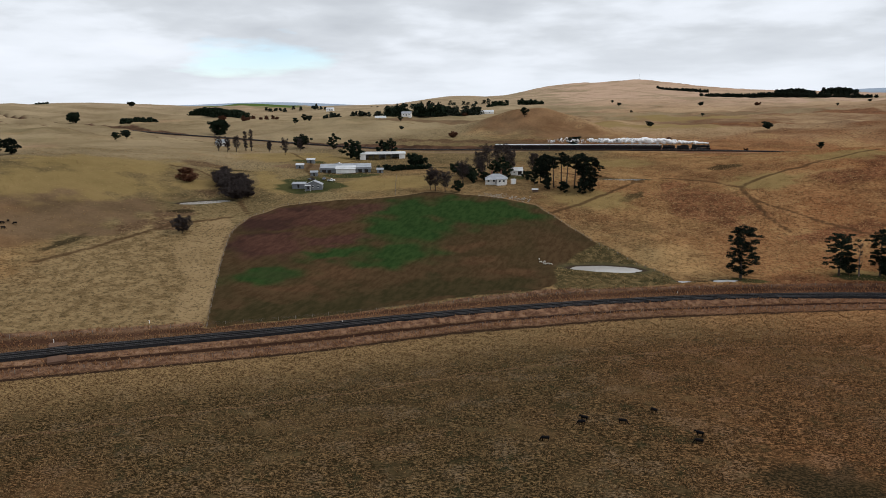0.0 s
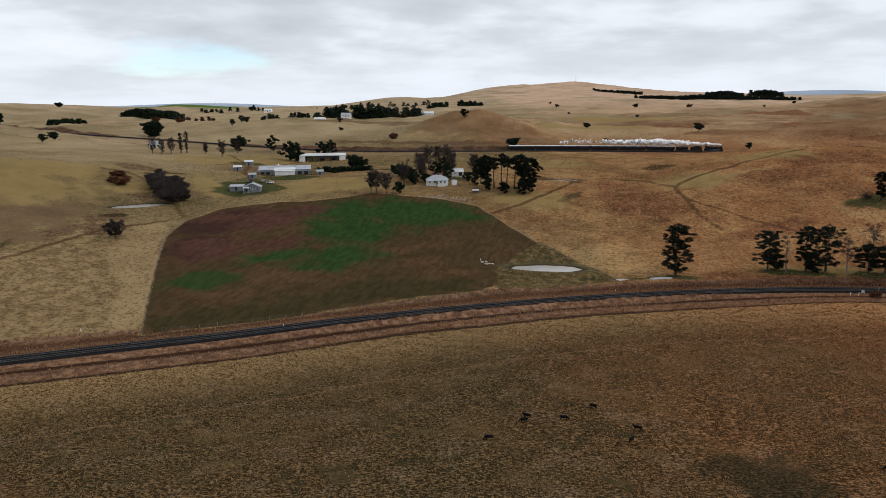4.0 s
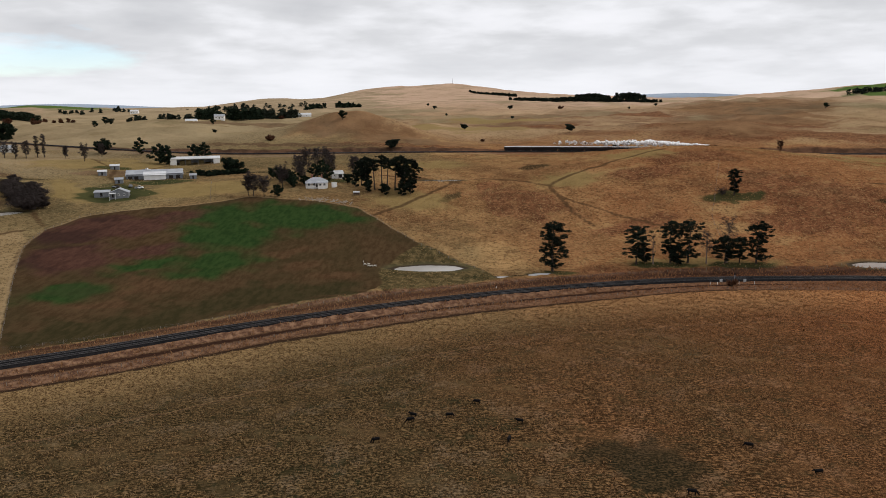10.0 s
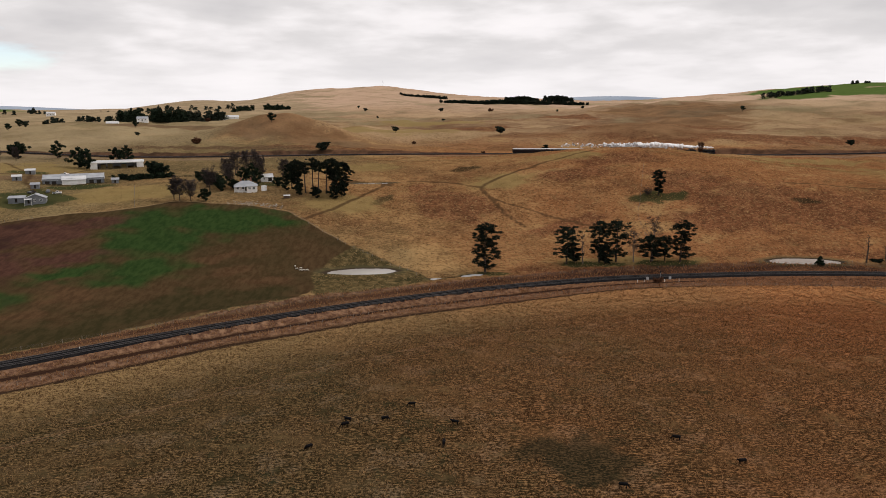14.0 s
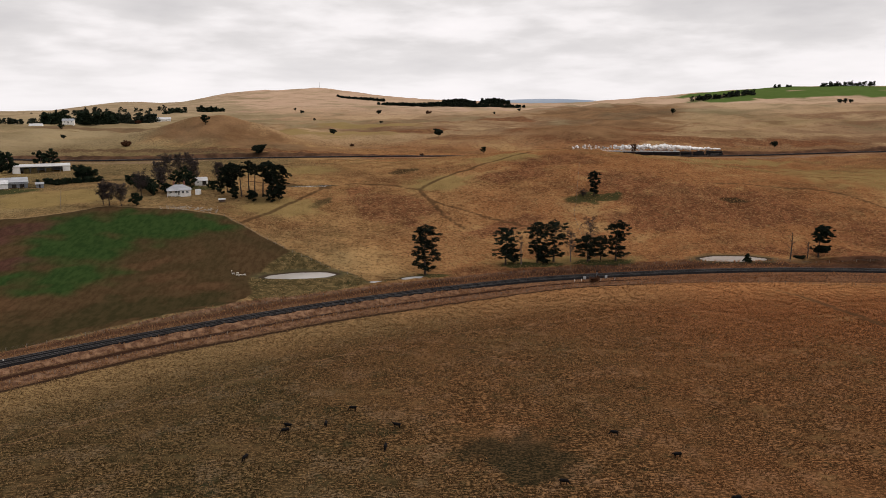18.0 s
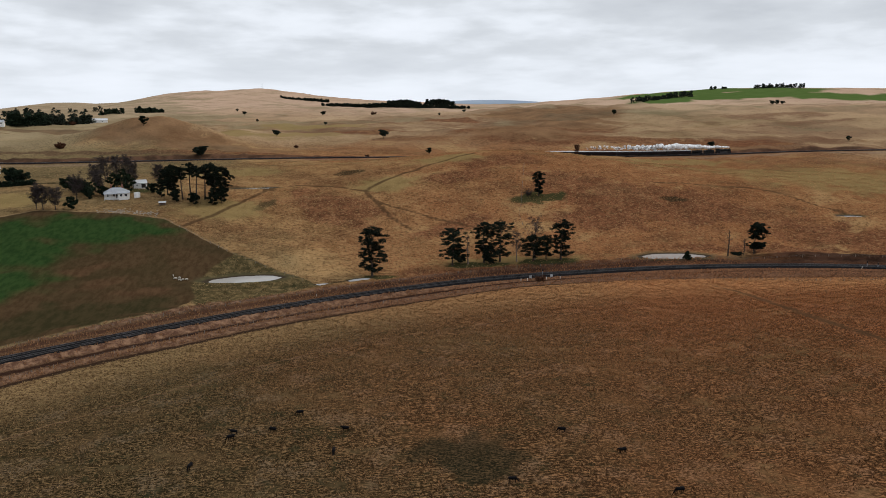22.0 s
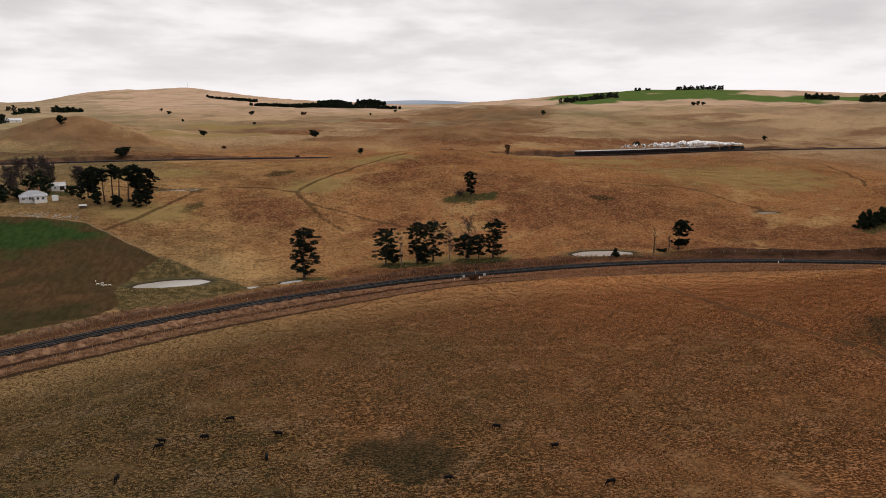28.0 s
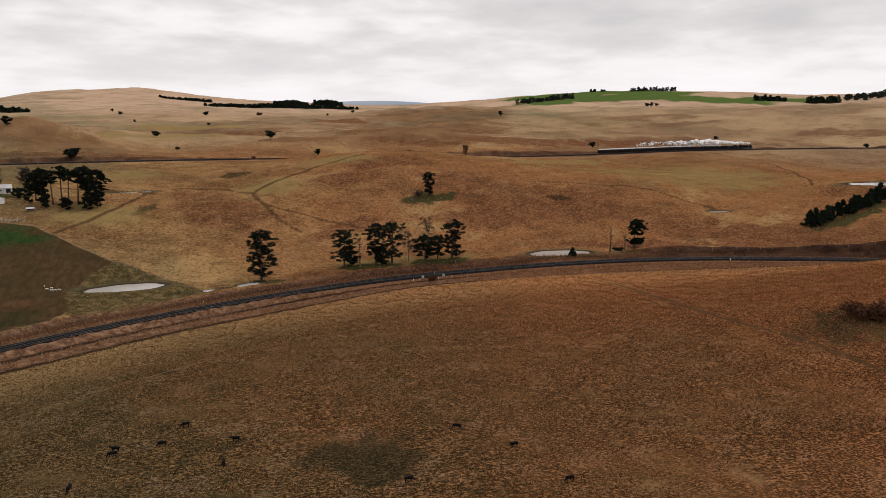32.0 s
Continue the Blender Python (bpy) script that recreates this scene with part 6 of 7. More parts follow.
def engine():
    e = thing("steam_locomotive", pose(0, 0, 0), "black steam locomotive hauling a passenger train", "locomotive")
    part("frame", Shell().box(-7.0, -0.6, 0.25, 7.0, 0.6, 1.6, 0.1), LOCO_BLACK, e)
    part("running_board", Shell().box(-6.2, -1.4, 1.55, 6.6, 1.4, 1.66), LOCO_BLACK, e)
    part("boiler", Shell().tube([(-3.4, 0, 2.75), (-1.0, 0, 2.75), (4.4, 0, 2.7)], [1.05, 1.02, 0.9], 20), LOCO_BLACK, e, smooth=True)
    part("firebox", Shell().box(-4.6, -1.05, 1.4, -2.4, 1.05, 3.7, 0.3), LOCO_BLACK, e)
    sb = part("smokebox", Shell().tube([(4.35, 0, 2.7), (6.3, 0, 2.7), (6.5, 0, 2.7)], [0.97, 0.97, 0.7], 20), LOCO_BLACK, e)
    part("smokebox_door", Shell().tube([(6.5, 0, 2.7), (6.68, 0, 2.7)], [0.68, 0.4], 16), LOCO_BLACK, sb)
    part("chimney", Shell().tube([(5.5, 0, 3.5), (5.5, 0, 3.8), (5.5, 0, 4.15), (5.5, 0, 4.2)], [0.42, 0.33, 0.36, 0.43], 14), LOCO_BLACK, e)
    for x, r in ((2.4, 0.4), (0.2, 0.45)):
        part("dome", Shell().tube([(x, 0, 3.5), (x, 0, 3.95), (x, 0, 4.12)], [r, r * 0.9, r * 0.4], 14), LOCO_BLACK if x > 1 else BRASS, e)
    cab = part("cab", Shell().box(-6.3, -1.4, 1.5, -4.5, 1.4, 3.9, 0.08), LOCO_BLACK, e)
    for y in (-1.43, 1.4):
        part("cab_window", Shell().box(-5.9, y, 2.9, -5.0, y + 0.03, 3.5), GLASS, cab)
    part("cab_roof", Shell().extrude([(-1.5, 3.85), (-0.8, 4.1), (0.8, 4.1), (1.5, 3.85), (1.5, 3.78), (-1.5, 3.78)], "x", -6.8, -4.3), LOCO_BLACK, e)
    for y in (-1.2, 1.2):
        part("cylinder", Shell().tube([(4.3, y, 1.05), (5.9, y, 1.05)], [0.42, 0.42], 14), LOCO_BLACK, e)
        part("coupling_rod", Shell().box(-2.6, y * 0.78 - 0.05, 0.85, 3.0, y * 0.78 + 0.05, 1.0), RAIL_STEEL, e)
        part("buffer", Shell().tube([(7.0, y * 0.7, 1.05), (7.5, y * 0.7, 1.05)], [0.12, 0.22], 10), LOCO_BLACK, e)
    part("buffer_beam", Shell().box(6.9, -1.35, 0.8, 7.05, 1.35, 1.35), plain("red_beam_paint", (0.20, 0.02, 0.015), (0.3, 0.04, 0.03), 0.5), e)
    part("headlamp", Shell().tube([(6.5, 0, 3.85), (6.85, 0, 3.85)], [0.24, 0.26], 12), BRASS, e)
    wheels(e, (-2.4, -0.6, 1.2, 3.0), 0.78, "driving_wheel")
    wheels(e, (4.7, 6.0, -5.2), 0.42, "carrying_wheel")
    MOVERS.append((e, 7.5, 7.5))
    t = thing("tender", pose(0, 0, 0), "black coal tender behind the steam locomotive", "tender")
    part("tank", Shell().box(-4.2, -1.4, 1.0, 4.2, 1.4, 3.1, 0.15), LOCO_BLACK, t)
    part("coal_heap", Shell().lump((0.8, 0, 3.1), (2.8, 1.15, 0.75), random.Random(4), 0.14, 6, 12), COAL, t)
    part("frame", Shell().box(-4.9, -1.1, 0.2, 4.9, 1.1, 1.0), LOCO_BLACK, t)
    wheels(t, (-3.2, -1.6, 1.6, 3.2), 0.45)
    MOVERS.append((t, 20.3, 4.4))
    w = thing("water_wagon", pose(0, 0, 0), "black water tank wagon behind the tender", "wagon")
    part("tank", Shell().tube([(-4.4, 0, 2.2), (-4.2, 0, 2.2), (4.2, 0, 2.2), (4.4, 0, 2.2)], [0.9, 1.15, 1.15, 0.9], 18), LOCO_BLACK, w, smooth=True)
    part("filler_hatch", Shell().tube([(0, 0, 3.2), (0, 0, 3.6)], [0.4, 0.4], 12), LOCO_BLACK, w)
    part("frame", Shell().box(-5.1, -1.2, 0.2, 5.1, 1.2, 1.1), LOCO_BLACK, w)
    wheels(w, (-3.6, -2.0, 2.0, 3.6), 0.43)
    MOVERS.append((w, 30.6, 4.8))


def coach(i):
    c = thing("passenger_coach", pose(0, 0, 0), "dark red passenger coach with a silver-grey roof", "railway coach", "coaches of the train")
    h = 10.4
    part("body", Shell().box(-h, -1.45, 1.05, h, 1.45, 3.35, 0.12), COACH_DARK, c)
    part("waist_band", Shell().box(-h - 0.005, -1.47, 3.12, h + 0.005, 1.47, 3.2), COACH_CREAM, c)
    part("roof", Shell().extrude([(-1.52, 3.35), (-1.3, 3.68), (-0.7, 3.9), (0, 3.96), (0.7, 3.9), (1.3, 3.68), (1.52, 3.35)], "x", -h - 0.05, h + 0.05), COACH_ROOF, c)
    for k in range(10):
        x = -8.8 + 1.96 * k
        for y in (-1.475, 1.45):
            part("window", Shell().box(x - 0.55, y, 2.15, x + 0.55, y + 0.025, 3.0), GLASS, c)
    for x in (-h + 0.5, h - 0.5):
        for y in (-1.48, 1.45):
            part("door", Shell().box(x - 0.35, y, 1.15, x + 0.35, y + 0.03, 3.05), LOCO_BLACK, c)
        part("gangway", Shell().box(x + (0.5 if x > 0 else -0.9), -0.5, 1.1, x + (0.9 if x > 0 else -0.5), 0.5, 3.2), LOCO_BLACK, c)
    for x in (-7.1, 7.1):
        b = part("bogie", Shell().box(x - 1.9, -1.15, 0.22, x + 1.9, 1.15, 1.05, 0.1), LOCO_BLACK, c)
        for dx in (-1.0, 1.0):
            for y in (-0.72, 0.72):
                part("wheel", Shell().tube([(x + dx, y - 0.07, 0.46), (x + dx, y + 0.07, 0.46)], [0.46, 0.46], 12), LOCO_BLACK, b)
    part("underframe_box", Shell().box(-10.3, -1.1, 0.16, 10.3, 1.1, 1.05), LOCO_BLACK, c)
    for k in range(5):
        part("roof_vent", Shell().box(-8 + 4 * k - 0.2, -0.2, 3.94, -8 + 4 * k + 0.2, 0.2, 4.1), COACH_ROOF, c)
    return c


def steam_material(name, solid):
    k = Mat(name, 0.95, 0, 0.0)
    k.b.inputs["Alpha"].default_value = 1.0
    fade = k.span(k.noise(1.1, 3, 0.6), 0.62 - solid * 0.5, 0.80 - solid * 0.35)
    if solid < 0.9:
        k.nt.links.new(fade, k.b.inputs["Alpha"])
    return k.done(k.mix((0.80, 0.80, 0.80), (0.90, 0.90, 0.90), k.noise(1.5, 3)))


STEAM = [steam_material("dense_white_steam", 1.0), steam_material("thinning_steam", 0.6), steam_material("thin_steam", 0.25)]
PUFFS = []


def plume():
    """White steam that trails back from the chimney over the coaches, in rigid billows."""
    rnd = random.Random(12)
    for i in range(11):
        age = i / 10
        c = thing("steam_cloud", pose(0, 0, 0), ("dense white steam trailing from the chimney" if i < 5 else "thin ragged steam drifting over the coaches"), "steam", "steam of the train")
        n = 13 if i < 5 else (10 if i < 8 else 5)
        for k in range(n):
            r = 1.5 * (0.5 + 0.9 * min(1, i / 4 + k / n / 4)) * rnd.uniform(0.75, 1.25) * (1.0 if i < 6 else 0.85)
            x = 5.5 - 11.0 * (k + rnd.random()) / n
            up = 4.9 + 1.5 * min(1, (i + k / n) / 4) + rnd.uniform(-0.5, 0.7) * min(1, 0.3 + i / 4)
            y = rnd.uniform(-0.7, 0.7) + 0.9 * age
            sh = Shell()
            for j in range(4):
                q = r * rnd.uniform(0.45, 0.8)
                sh.lump((rnd.uniform(-0.6, 0.6) * r, rnd.uniform(-0.6, 0.6) * r, rnd.uniform(-0.35, 0.5) * r), (q, q, q * 0.9), rnd, 0.16, 6, 9)
            p = part("puff", sh, STEAM[0 if i < 5 else 1 if i < 8 else 2], c, smooth=True, at=pose(x, y, up))
            PUFFS.append((p, x, y, up, rnd.uniform(-55, 55), rnd.uniform(-40, 40)))
        MOVERS.append((c, 7.4 + 11.0 * i, 5.5))


engine()
first = coach(0)
MOVERS.append((first, 46.7, 10.4))
for i in range(1, 6):
    MOVERS.append((copy_thing(first, pose(0, 0, 0)), 46.7 + 21.3 * i, 10.4))
plume()


# ---- cattle and sheep ----
HIDE = plain("black_hide", (0.003, 0.003, 0.0035), (0.009, 0.008, 0.008), 0.4, 0.85)
FLEECE = plain("pale_fleece", (0.42, 0.39, 0.33), (0.60, 0.57, 0.50), 0.2, 0.95)
GRAZERS = []    # thing, rows of (seconds, x, y, turn)


def beast(name, hide, size, label, category, group, grazing=True, seed=0):
    """A grazing animal in parts; it faces +x."""
    rnd = random.Random(seed)
    o = thing(name, pose(0, 0, 0), label, category, group)
    s = size

    def body(points, radii, sides=10):
        return Shell().tube([tuple(v * s for v in p) for p in points], [r * s for r in radii], sides)

    part("body", body([(-0.95, 0, 0.98), (-0.85, 0, 1.0), (-0.45, 0, 0.98), (0.1, 0, 0.93), (0.6, 0, 0.98), (0.85, 0, 1.02), (1.0, 0, 1.02)], [0.16, 0.34, 0.37, 0.40, 0.37, 0.30, 0.16]), hide, o, smooth=True)
    low = 0.3 if grazing else 1.15
    part("neck", body([(0.78, 0, 1.08), (1.05, 0, 0.6 + low * 0.5), (1.2, 0, low + 0.12)], [0.24, 0.18, 0.14], 8), hide, o, smooth=True)
    head = part("head", body([(1.12, 0, low + 0.2), (1.25, 0, low + 0.05), (1.5, 0, low - 0.16), (1.55, 0, low - 0.2)], [0.10, 0.15, 0.10, 0.06], 8), hide, o, smooth=True)
    for y in (-0.16, 0.16):
        part("ear", body([(1.14, y * 0.7, low + 0.17), (1.1, y * 1.7, low + 0.2)], [0.05, 0.02], 5), hide, head)
    for x in (-0.72, 0.66):
        for y in (-0.2, 0.2):
            k = rnd.uniform(-0.1, 0.1)
            part("leg", body([(x, y, 0.85), (x + k * 0.4, y, 0.45), (x + k, y, 0.0)], [0.14, 0.075, 0.06], 7), hide, o)
    part("tail", body([(-0.95, 0, 1.15), (-1.06, 0, 0.85), (-1.04, 0, 0.45)], [0.04, 0.03, 0.05], 5), hide, o)
    return o


def herd():
    lab, g = "black cow grazing in brown tussock grass", "black cattle in the paddock"
    src = beast("cow", HIDE, 0.92, lab, "cow", g, True, 1)
    up = beast("cow", HIDE, 0.92, "black cow standing with its head raised in the paddock", "cow", g, False, 2)
    ways = [(src, [(0, -26.4, 165.0, 200), (16, -26.9, 165.4, 205), (32, -27.2, 165.9, 190)]),
            (up, [(0, -26.2, 167.6, 170), (13, -26.6, 168.2, 160), (32, -26.9, 168.4, 165)]),
            (src, [(0, -17.4, 168.4, 5), (13, -17.8, 168.6, 20), (23, -17.8, 168.2, 160), (32, -17.1, 168.2, 175)]),
            (src, [(0, -10.9, 176.9, 140), (9, -11.6, 177.3, 170), (19, -11.9, 177.3, 180), (32, -12.6, 177.6, 185)]),
            (up, [(0, -0.2, 167.0, 165), (9, -0.8, 166.6, 160), (19, -0.9, 166.3, 158), (32, -1.2, 166.1, 165)]),
            (src, [(0, -0.3, 163.0, 185), (3, -1.3, 161.2, 240), (6, -2.4, 159.0, 250), (9, -3.0, 157.2, 255), (13, -3.3, 156.0, 265), (19, -3.5, 155.3, 262), (32, -3.9, 155.0, 268)]),
            (src, [(0, -32.6, 153.9, 195), (13, -33.0, 153.6, 215), (19, -33.6, 152.2, 250), (32, -33.4, 152.2, 260)]),
            (src, [(0, 49.9, 161.5, 150), (13, 49.5, 160.0, 160), (32, 49.7, 160.4, 150)]),
            (up, [(0, 60.0, 149.4, 195), (13, 60.3, 149.0, 190), (23, 59.8, 148.0, 188), (32, 59.3, 147.8, 185)]),
            (src, [(0, 32.8, 138.3, 5), (16, 32.7, 138.0, 350), (32, 32.4, 138.2, 10)]),
            (src, [(0, 64.9, 129.8, 190), (16, 64.8, 129.7, 185), (32, 64.6, 129.8, 180)])]
    used = set()
    for base, rows in ways:
        ob = base if base not in used else copy_thing(base, pose(0, 0, 0))
        used.add(base)
        GRAZERS.append((ob, rows))
    g = "cattle on the far slope"
    for x, y, a in ((-297, 241, 20), (-297, 244, 160), (-293, 244, 190), (-292, 237, 30)):
        tagged(copy_thing(src, on_ground(x, y, a)), "black cow grazing on the dry slope", group=g)
    sheep = beast("sheep", FLEECE, 0.62, "pale sheep grazing at the edge of the sown field", "sheep", "sheep in the field", True, 5)
    sheep.matrix_basis = on_ground(-71.5, 321, 30)
    for x, y, a in ((-70, 322.5, 160), (-68.5, 321, 200), (-67.2, 322, 20), (-69.6, 320, 340), (-72.6, 323, 100)):
        copy_thing(sheep, on_ground(x, y, a))


# ---- railway fittings ----
def cabinet(x, y, turn):
    c = thing("signal_cabinet", on_ground(x, y, turn), "white signal cabinet on legs beside the track", "cabinet", "signal cabinets")
    part("case", Shell().box(-0.5, -0.3, 0.3, 0.5, 0.3, 1.35, 0.04), WHITE_ROOF, c)
    part("lid", Shell().box(-0.56, -0.36, 1.35, 0.56, 0.36, 1.42), GREY_ROOF, c)
    part("door", Shell().box(-0.4, -0.33, 0.42, 0.4, -0.3, 1.25), WHITE_ROOF, c)
    for dx in (-0.42, 0.42):
        part("leg", Shell().box(dx - 0.05, -0.24, -0.3, dx + 0.05, 0.24, 0.3), GREY_WALL, c)


def signal_post(x, y, turn, high):
    s = thing("signal_post", on_ground(x, y, turn), "grey railway signal post with a small lamp head", "signal")
    part("post", Shell().tube([(0, 0, -0.4), (0, 0, high)], [0.09, 0.07], 8), GREY_ROOF, s)
    hood = part("lamp_head", Shell().box(-0.22, -0.18, high - 0.9, 0.22, 0.12, high + 0.1, 0.04), LOCO_BLACK, s)
    for z in (high - 0.65, high - 0.2):
        part("lens", Shell().tube([(0, -0.19, z), (0, -0.24, z)], [0.11, 0.12], 10), GLASS, hood)
    for k in (-0.18, 0.18):
        part("ladder_rail", Shell().box(k - 0.02, 0.22, -0.3, k + 0.02, 0.26, high - 0.8), GREY_ROOF, s)
    for z in range(1, int(high * 2)):
        part("rung", Shell().box(-0.16, 0.225, z * 0.42, 0.16, 0.255, z * 0.42 + 0.03), GREY_ROOF, s)


def rail_side():
    cabinet(83.2, 322.6, 4)
    cabinet(93.2, 323.4, 2)
    signal_post(88.3, 326 - 5.0, 180, 4.6)
    signal_post(242.5, 313.4, 150, 3.2)
    signal_post(247.0, 312.0, 150, 2.4)
    post = thing("marker_post", on_ground(78, 319.2), "short white marker post beside the railway", "post", "white marker posts")
    part("shaft", Shell().box(-0.09, -0.09, -0.3, 0.09, 0.09, 1.15, 0.02), PAINT_WHITE, post)
    part("cap", Shell().box(-0.11, -0.11, 1.15, 0.11, 0.11, 1.22), LOCO_BLACK, post)
    for x, y in ((81, 319.4), (86, 319.8), (90, 320.2), (96.5, 320.8), (-179, 196), (-120, 224), (239, 312), (-12, 303), (-196, 172)):
        copy_thing(post, on_ground(x, y))
    # the plank crossing for farm traffic
    d = NEAR_RAIL[np.argmin(np.hypot(NEAR_RAIL[:, 0] + 190, NEAR_RAIL[:, 1] - 167))]
    c = thing("level_crossing", pose(d[0], d[1], d[2], 0, 0, 46), "plank crossing of pale timber over both tracks", "level crossing", kind="structure")
    for y in (-3.3, -0.9, 0.9, 3.3):
        part("plank", Shell().box(-3.0, y - 0.62, 0.10, 3.0, y + 0.62, 0.26), SLEEPER, c)
    part("approach", Shell().box(-2.6, -11, -0.6, 2.6, -5.0, 0.02), EARTH, c)
    part("approach", Shell().box(-2.6, 5.0, -0.6, 2.6, 11, 0.02), EARTH, c)


# ---- fences ----
def fence(line, label, gap=6.0, wires=True):
    f = thing("fence", pose(0, 0, 0), label, "fence")
    path = spline([(*p, 0) for p in line], 1.0)
    steps = np.concatenate([[0], np.cumsum(np.hypot(*np.diff(path[:, :2], axis=0).T))])
    spots = [(float(np.interp(s, steps, path[:, 0])), float(np.interp(s, steps, path[:, 1]))) for s in np.arange(0, steps[-1], gap)]
    z = relief(np.array([p[0] for p in spots]), np.array([p[1] for p in spots]))
    me = Shell().box(-0.07, -0.07, -0.4, 0.07, 0.07, 1.2, 0.02).mesh("post", POST_WOOD)
    for (x, y), h in zip(spots, z):
        part("post", me, POST_WOOD, f, at=pose(x, y, float(h), 0, 0, (x * 37) % 90))
    for up in (0.5, 0.85, 1.12):
        pts = [(x, y, float(h) + up) for (x, y), h in zip(spots, z)]
        part("wire", Shell().tube(pts, [0.012] * len(pts), 3), RAIL_STEEL, f)


def fences():
    rail = [(p[0], p[1]) for p in NEAR_RAIL if -215 < p[0] < 330 and p[1] > 140]
    a = np.array([(x, y, 0) for x, y in rail])
    for off, lab in ((-15.5, "post and wire fence along the near side of the railway"), (13.0, "post and wire fence along the far side of the railway")):
        fence([tuple(p[:2]) for p in shifted(a, off)[::6]], lab)
    fence(FIELD[:7], "post and wire fence on the edge of the ploughed field")
    fence(FIELD[12:15] + [(-33, 336.5), (-15, 318)], "post and wire fence between field and hill")
    fence([(-167, 379), (-178, 405), (-190, 434)], "post and wire fence across the house paddock")
    fence([(97, 356), (98, 404), (104, 428), (118, 480)], "post and wire fence up the hill")


# ---- grass ----
def tufts(name, spots, high, wide, seed, mat, label, blades=6, thick=1.0):
    """Tussocks: a few upright blades each, in one mass."""
    rng = np.random.default_rng(seed)
    n = len(spots)
    z = relief(spots[:, 0], spots[:, 1])
    c = np.repeat(np.column_stack([spots, z]), blades, 0)
    a = rng.uniform(0, math.tau, len(c))
    size = np.repeat(rng.uniform(0.6, 1.35, n), blades)
    out = rng.uniform(0.15, 1.0, len(c)) * wide * size
    d = np.column_stack([np.cos(a), np.sin(a), np.zeros(len(c))])
    side = np.column_stack([-np.sin(a), np.cos(a), np.zeros(len(c))]) * (rng.uniform(0.05, 0.13, len(c)) * size * thick)[:, None]
    root = c + d * (out * 0.35)[:, None]
    tip = c + d * out[:, None] + [0, 0, 1] * (high * size * rng.uniform(0.5, 1.0, len(c)))[:, None]
    v = np.stack([root - side - [0, 0, 0.06], root + side - [0, 0, 0.06], tip], 1).reshape(-1, 3).astype(np.float32)
    m = len(c)
    me = bpy.data.meshes.new(name)
    me.vertices.add(3 * m)
    me.vertices.foreach_set("co", v.ravel())
    me.loops.add(3 * m)
    me.loops.foreach_set("vertex_index", np.arange(3 * m, dtype=np.int32))
    me.polygons.add(m)
    me.polygons.foreach_set("loop_start", np.arange(0, 3 * m, 3, dtype=np.int32))
    me.polygons.foreach_set("loop_total", np.full(m, 3, dtype=np.int32))
    me.materials.append(mat)
    me.update(calc_edges=True)
    return tagged(new(name, me), label, "grass", kind="stuff")


def straw(name, olive, rust, dark):
    k = Mat(name, 0.95, 0, 0.0)
    sep = k.nt.nodes.new("ShaderNodeSeparateXYZ")
    k.nt.links.new(k.place.outputs["Position"], sep.inputs[0])
    f = k.math("ADD", k.span(sep.outputs["X"], -85.0, 220.0), k.math("MULTIPLY", k.math("SUBTRACT", k.noise(50, 4), 0.5), 1.1), True)
    c = k.mix(olive, rust, f)
    return k.done(k.mix(dark, c, k.span(k.island(), 0.0, 0.7)))


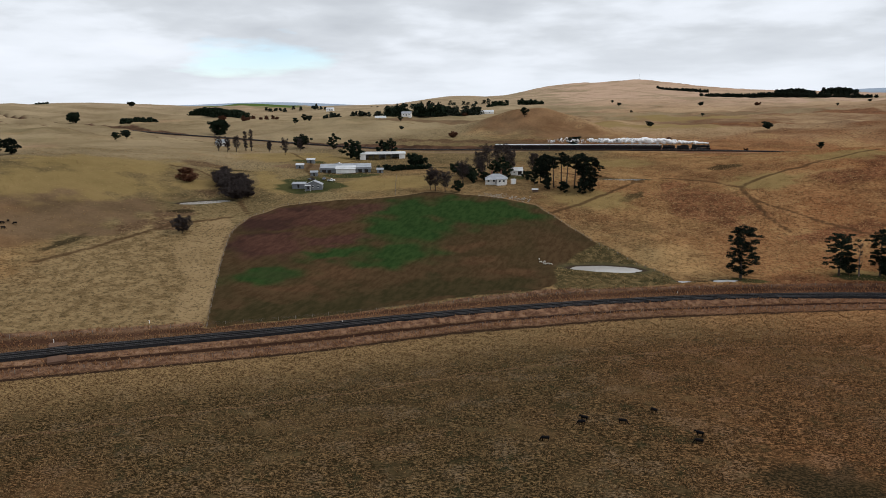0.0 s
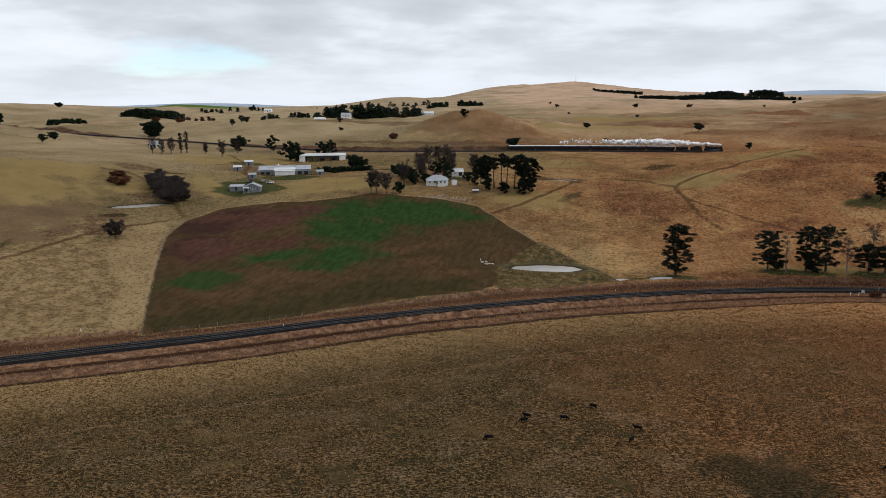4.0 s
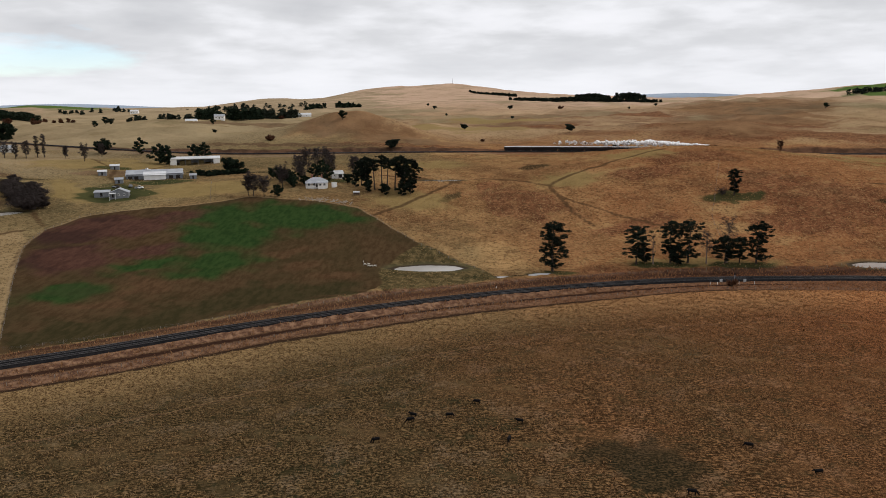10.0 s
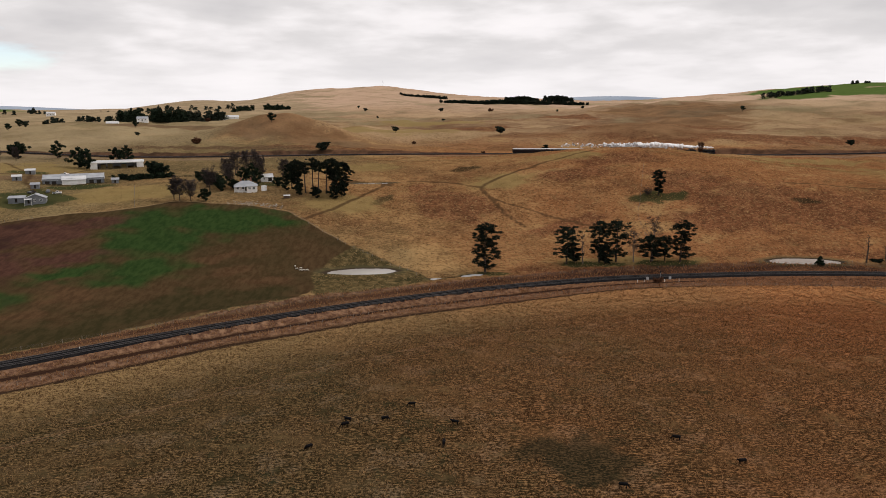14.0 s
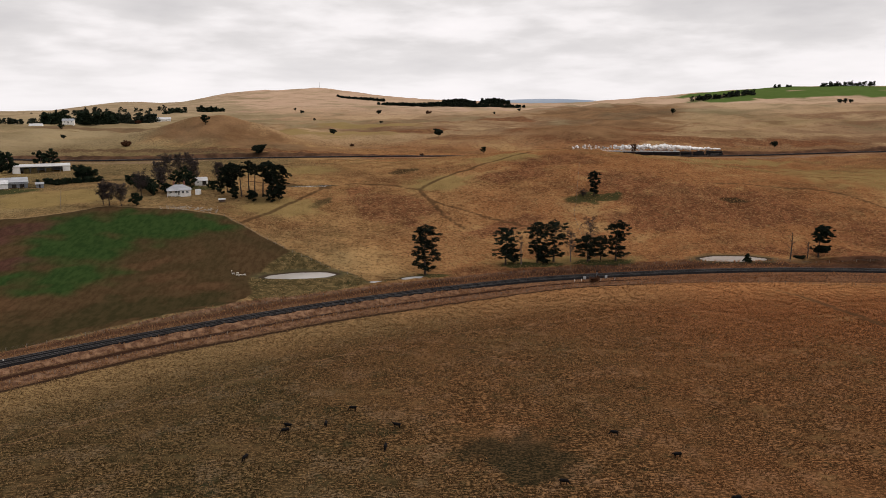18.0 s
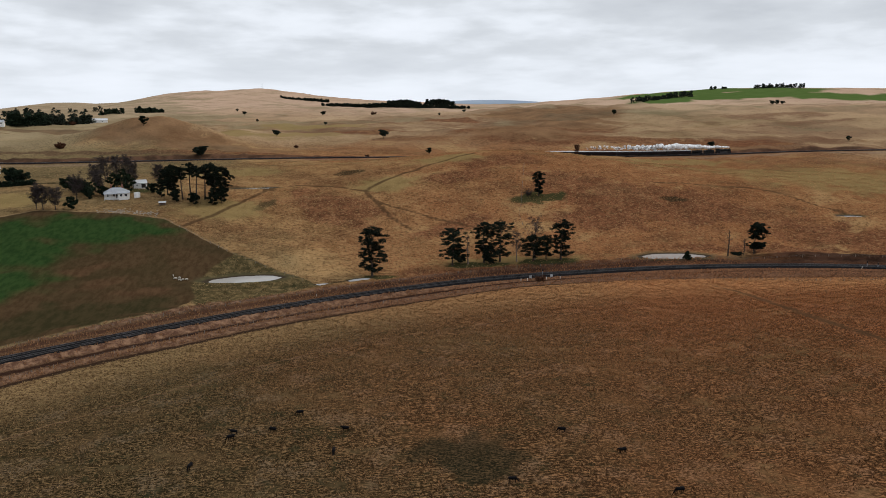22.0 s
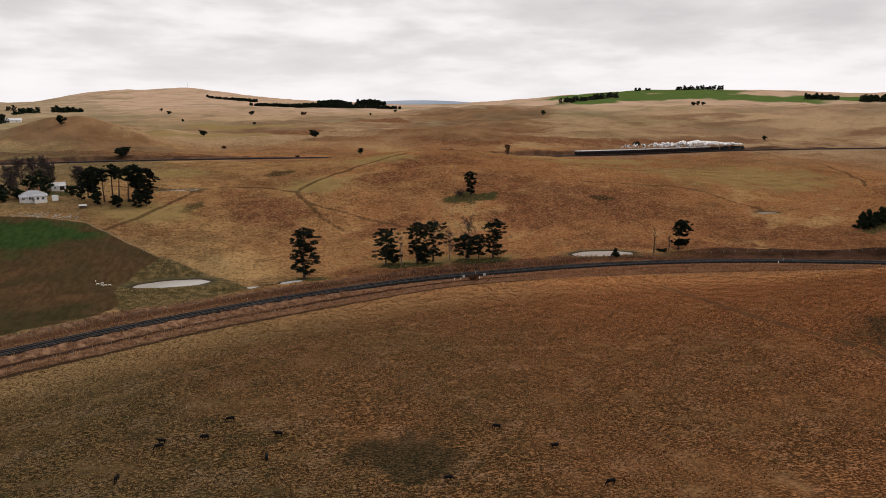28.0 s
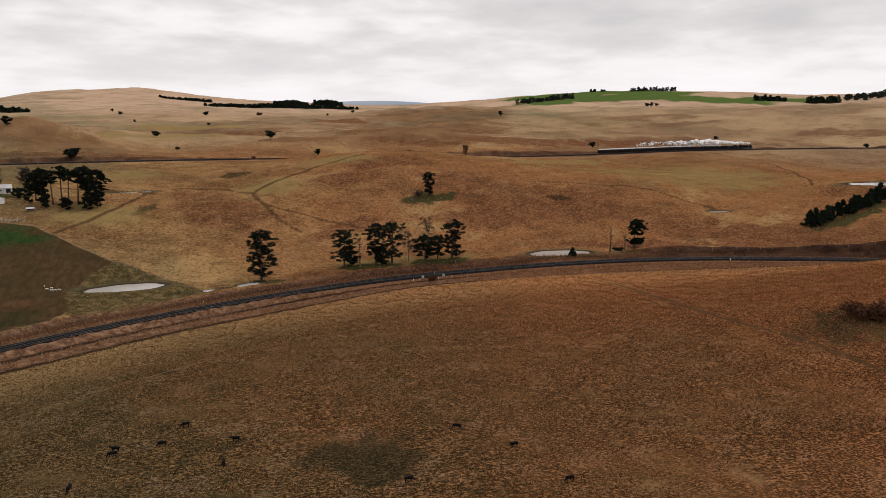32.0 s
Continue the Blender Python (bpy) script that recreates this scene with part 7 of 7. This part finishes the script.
def grass():
    rng = np.random.default_rng(5)
    p = np.column_stack([rng.uniform(-260, 310, 300000), rng.uniform(95, 345, 300000)])
    r, az = np.hypot(p[:, 0], p[:, 1]), np.degrees(np.arctan2(-p[:, 0], p[:, 1]))
    d, _ = to_line(p[:, 0], p[:, 1], NEAR_RAIL, 200)
    keep = (d < -4.5 - 19.5 * (margin_width(p[:, 0]))) & (r > 118) & (np.abs(az - 2) < 56) & (ripple(p[:, 0], p[:, 1], 9, 21) + rng.uniform(-0.7, 0.7, len(p)) > -0.15 + 1.7 * np.maximum(blob(p[:, 0], p[:, 1], 26, 153, 16, 9, -15), blob(p[:, 0], p[:, 1], 26, 148, 7, 12, 20)))
    p = p[keep]
    p = p[np.min([np.abs(to_line(p[:, 0], p[:, 1], q, 30)[0]) for q in TRACKS], axis=0) > 1.1]
    tufts("tussock_grass", p[:125000], 0.34, 0.42, 6, straw("tussock_straw", (0.255, 0.168, 0.080), (0.385, 0.165, 0.068), (0.040, 0.022, 0.010)), "brown winter tussock grass over the near paddock")
    q = np.column_stack([rng.uniform(-240, 330, 150000), rng.uniform(130, 370, 150000)])
    d, _ = to_line(q[:, 0], q[:, 1], NEAR_RAIL, 60)
    wide = margin_width(q[:, 0])
    d = np.sign(d) * (4.5 + (np.abs(d) - 4.5) / wide)
    keep = (np.abs(d + 1) > 5.6) & (d > -22.5) & (d < 19.5) & (np.abs(d + 12.5) > 1.5) & ((d < 0) | (q[:, 0] < 195)) & (polygon_distance(q[:, 0], q[:, 1], FIELD) > 0.8) & (ripple(q[:, 0], q[:, 1], 7, 22) + rng.uniform(-0.6, 0.6, len(q)) > -0.1)
    tufts("verge_grass", q[keep][:36000], 0.75, 0.5, 7, straw("verge_straw", (0.310, 0.175, 0.088), (0.310, 0.145, 0.064), (0.190, 0.090, 0.044)), "long red-brown grass on the railway verges")

    # tussocks on the hillsides beyond the railway
    h = np.column_stack([rng.uniform(-420, 430, 260000), rng.uniform(180, 590, 260000)])
    side, _ = to_line(h[:, 0], h[:, 1], NEAR_RAIL, 6000)
    far, _ = to_line(h[:, 0], h[:, 1], FAR_RAIL, 6000)
    wet = np.min([pond_reach(h[:, 0], h[:, 1], q) for q in PONDS], axis=0)
    keep = (side > 15 + 8 * ease(175, 235, h[:, 0])) & (far < -9) & (wet > 1.4) & (polygon_distance(h[:, 0], h[:, 1], FIELD) > 1.5) & (np.hypot(h[:, 0] + 226, h[:, 1] - 385) > 18)
    keep &= ripple(h[:, 0], h[:, 1], 16, 23) + rng.uniform(-0.9, 0.9, len(h)) > -0.2
    h = h[keep]
    trail = np.min([np.abs(to_line(h[:, 0], h[:, 1], q, 30)[0]) for q in TRACKS], axis=0)
    h = h[trail > 2.0]
    h = h[(h[:, 0] > -130) | (rng.uniform(0, 1, len(h)) < 0.25)]
    dark = rng.uniform(0, 1, len(h)) < 0.6
    tufts("hill_tussock", h[dark][:60000], 0.36, 0.5, 8, straw("rank_tussock", (0.290, 0.205, 0.100), (0.350, 0.180, 0.080), (0.130, 0.078, 0.036)), "dark clumps of dry tussock over the hillsides", 5, 1.15)
    tufts("hill_straw", h[~dark][:40000], 0.34, 0.5, 9, straw("hill_straw", (0.290, 0.215, 0.108), (0.460, 0.265, 0.120), (0.260, 0.165, 0.080)), "pale straw tufts over the hillsides", 5, 1.5)


herd()
rail_side()
fences()
grass()

# ---- blue hills far beyond the pastures, haze painted into their colour ----
def far_ridge():
    # blue of the air is put into the base colour
    RIDGE = plain("haze_blue_ridge", (0.22, 0.27, 0.34), (0.31, 0.36, 0.42), 160.0, 1.0, spec=0.0, bump=0, local=False, vary=0)
    rnd, sh = random.Random(77), Shell()
    waves = [(rnd.uniform(3, 26), rnd.uniform(0, 6.3), rnd.uniform(4, 13)) for _ in range(9)]
    n = 220
    for i in range(n + 1):
        a = radians(-62 + 124 * i / n)
        top = 92 + 128 * math.exp(-((math.degrees(-a) - 12) / 6.5) ** 2) + sum(h * math.sin(f * a + p) for f, p, h in waves)
        top = 75 + (top - 75) * 0.51
        for r, z in ((4690, -60), (4690, top * 0.7), (4800, top), (4850, top * 0.9), (4900, -60)):
            sh.v.append((-math.sin(a) * r, math.cos(a) * r, z))
    sh.f = [(i * 5 + k, (i + 1) * 5 + k, (i + 1) * 5 + k + 1, i * 5 + k + 1) for i in range(n) for k in range(4)]
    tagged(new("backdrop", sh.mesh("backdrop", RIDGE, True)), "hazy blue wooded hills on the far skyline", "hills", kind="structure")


far_ridge()


# ---- mast on the far hilltop ----
mast = thing("radio_mast", on_ground(-357, 3602), "thin radio mast on the summit of the far hill", "mast")
part("pole", Shell().tube([(0, 0, -5), (0, 0, 24)], [0.6, 0.3], 6), GREY_ROOF, mast)
for up in (14, 19, 23):
    part("aerial", Shell().box(-1.6, -0.3, up, 1.6, 0.3, up + 0.5), GREY_ROOF, mast)


def motions():
    """All that moves: the train along the far line, its steam, the grazing cattle."""
    for ob, behind, half in MOVERS:
        walk(ob, [(float(t), rail_pose(head_at(t) - behind, half)) for t in range(0, 33)])
    for p, x, y, z, spin, roll in PUFFS:
        walk(p, [(8.0 * k, pose(x - 0.3 * k, y + 0.05 * k, z + 0.06 * k, roll * k, 0, spin * k)) for k in range(5)])
    for ob, rows in GRAZERS:
        walk(ob, [(float(t), on_ground(x, y, a)) for t, x, y, a in rows])


motions()
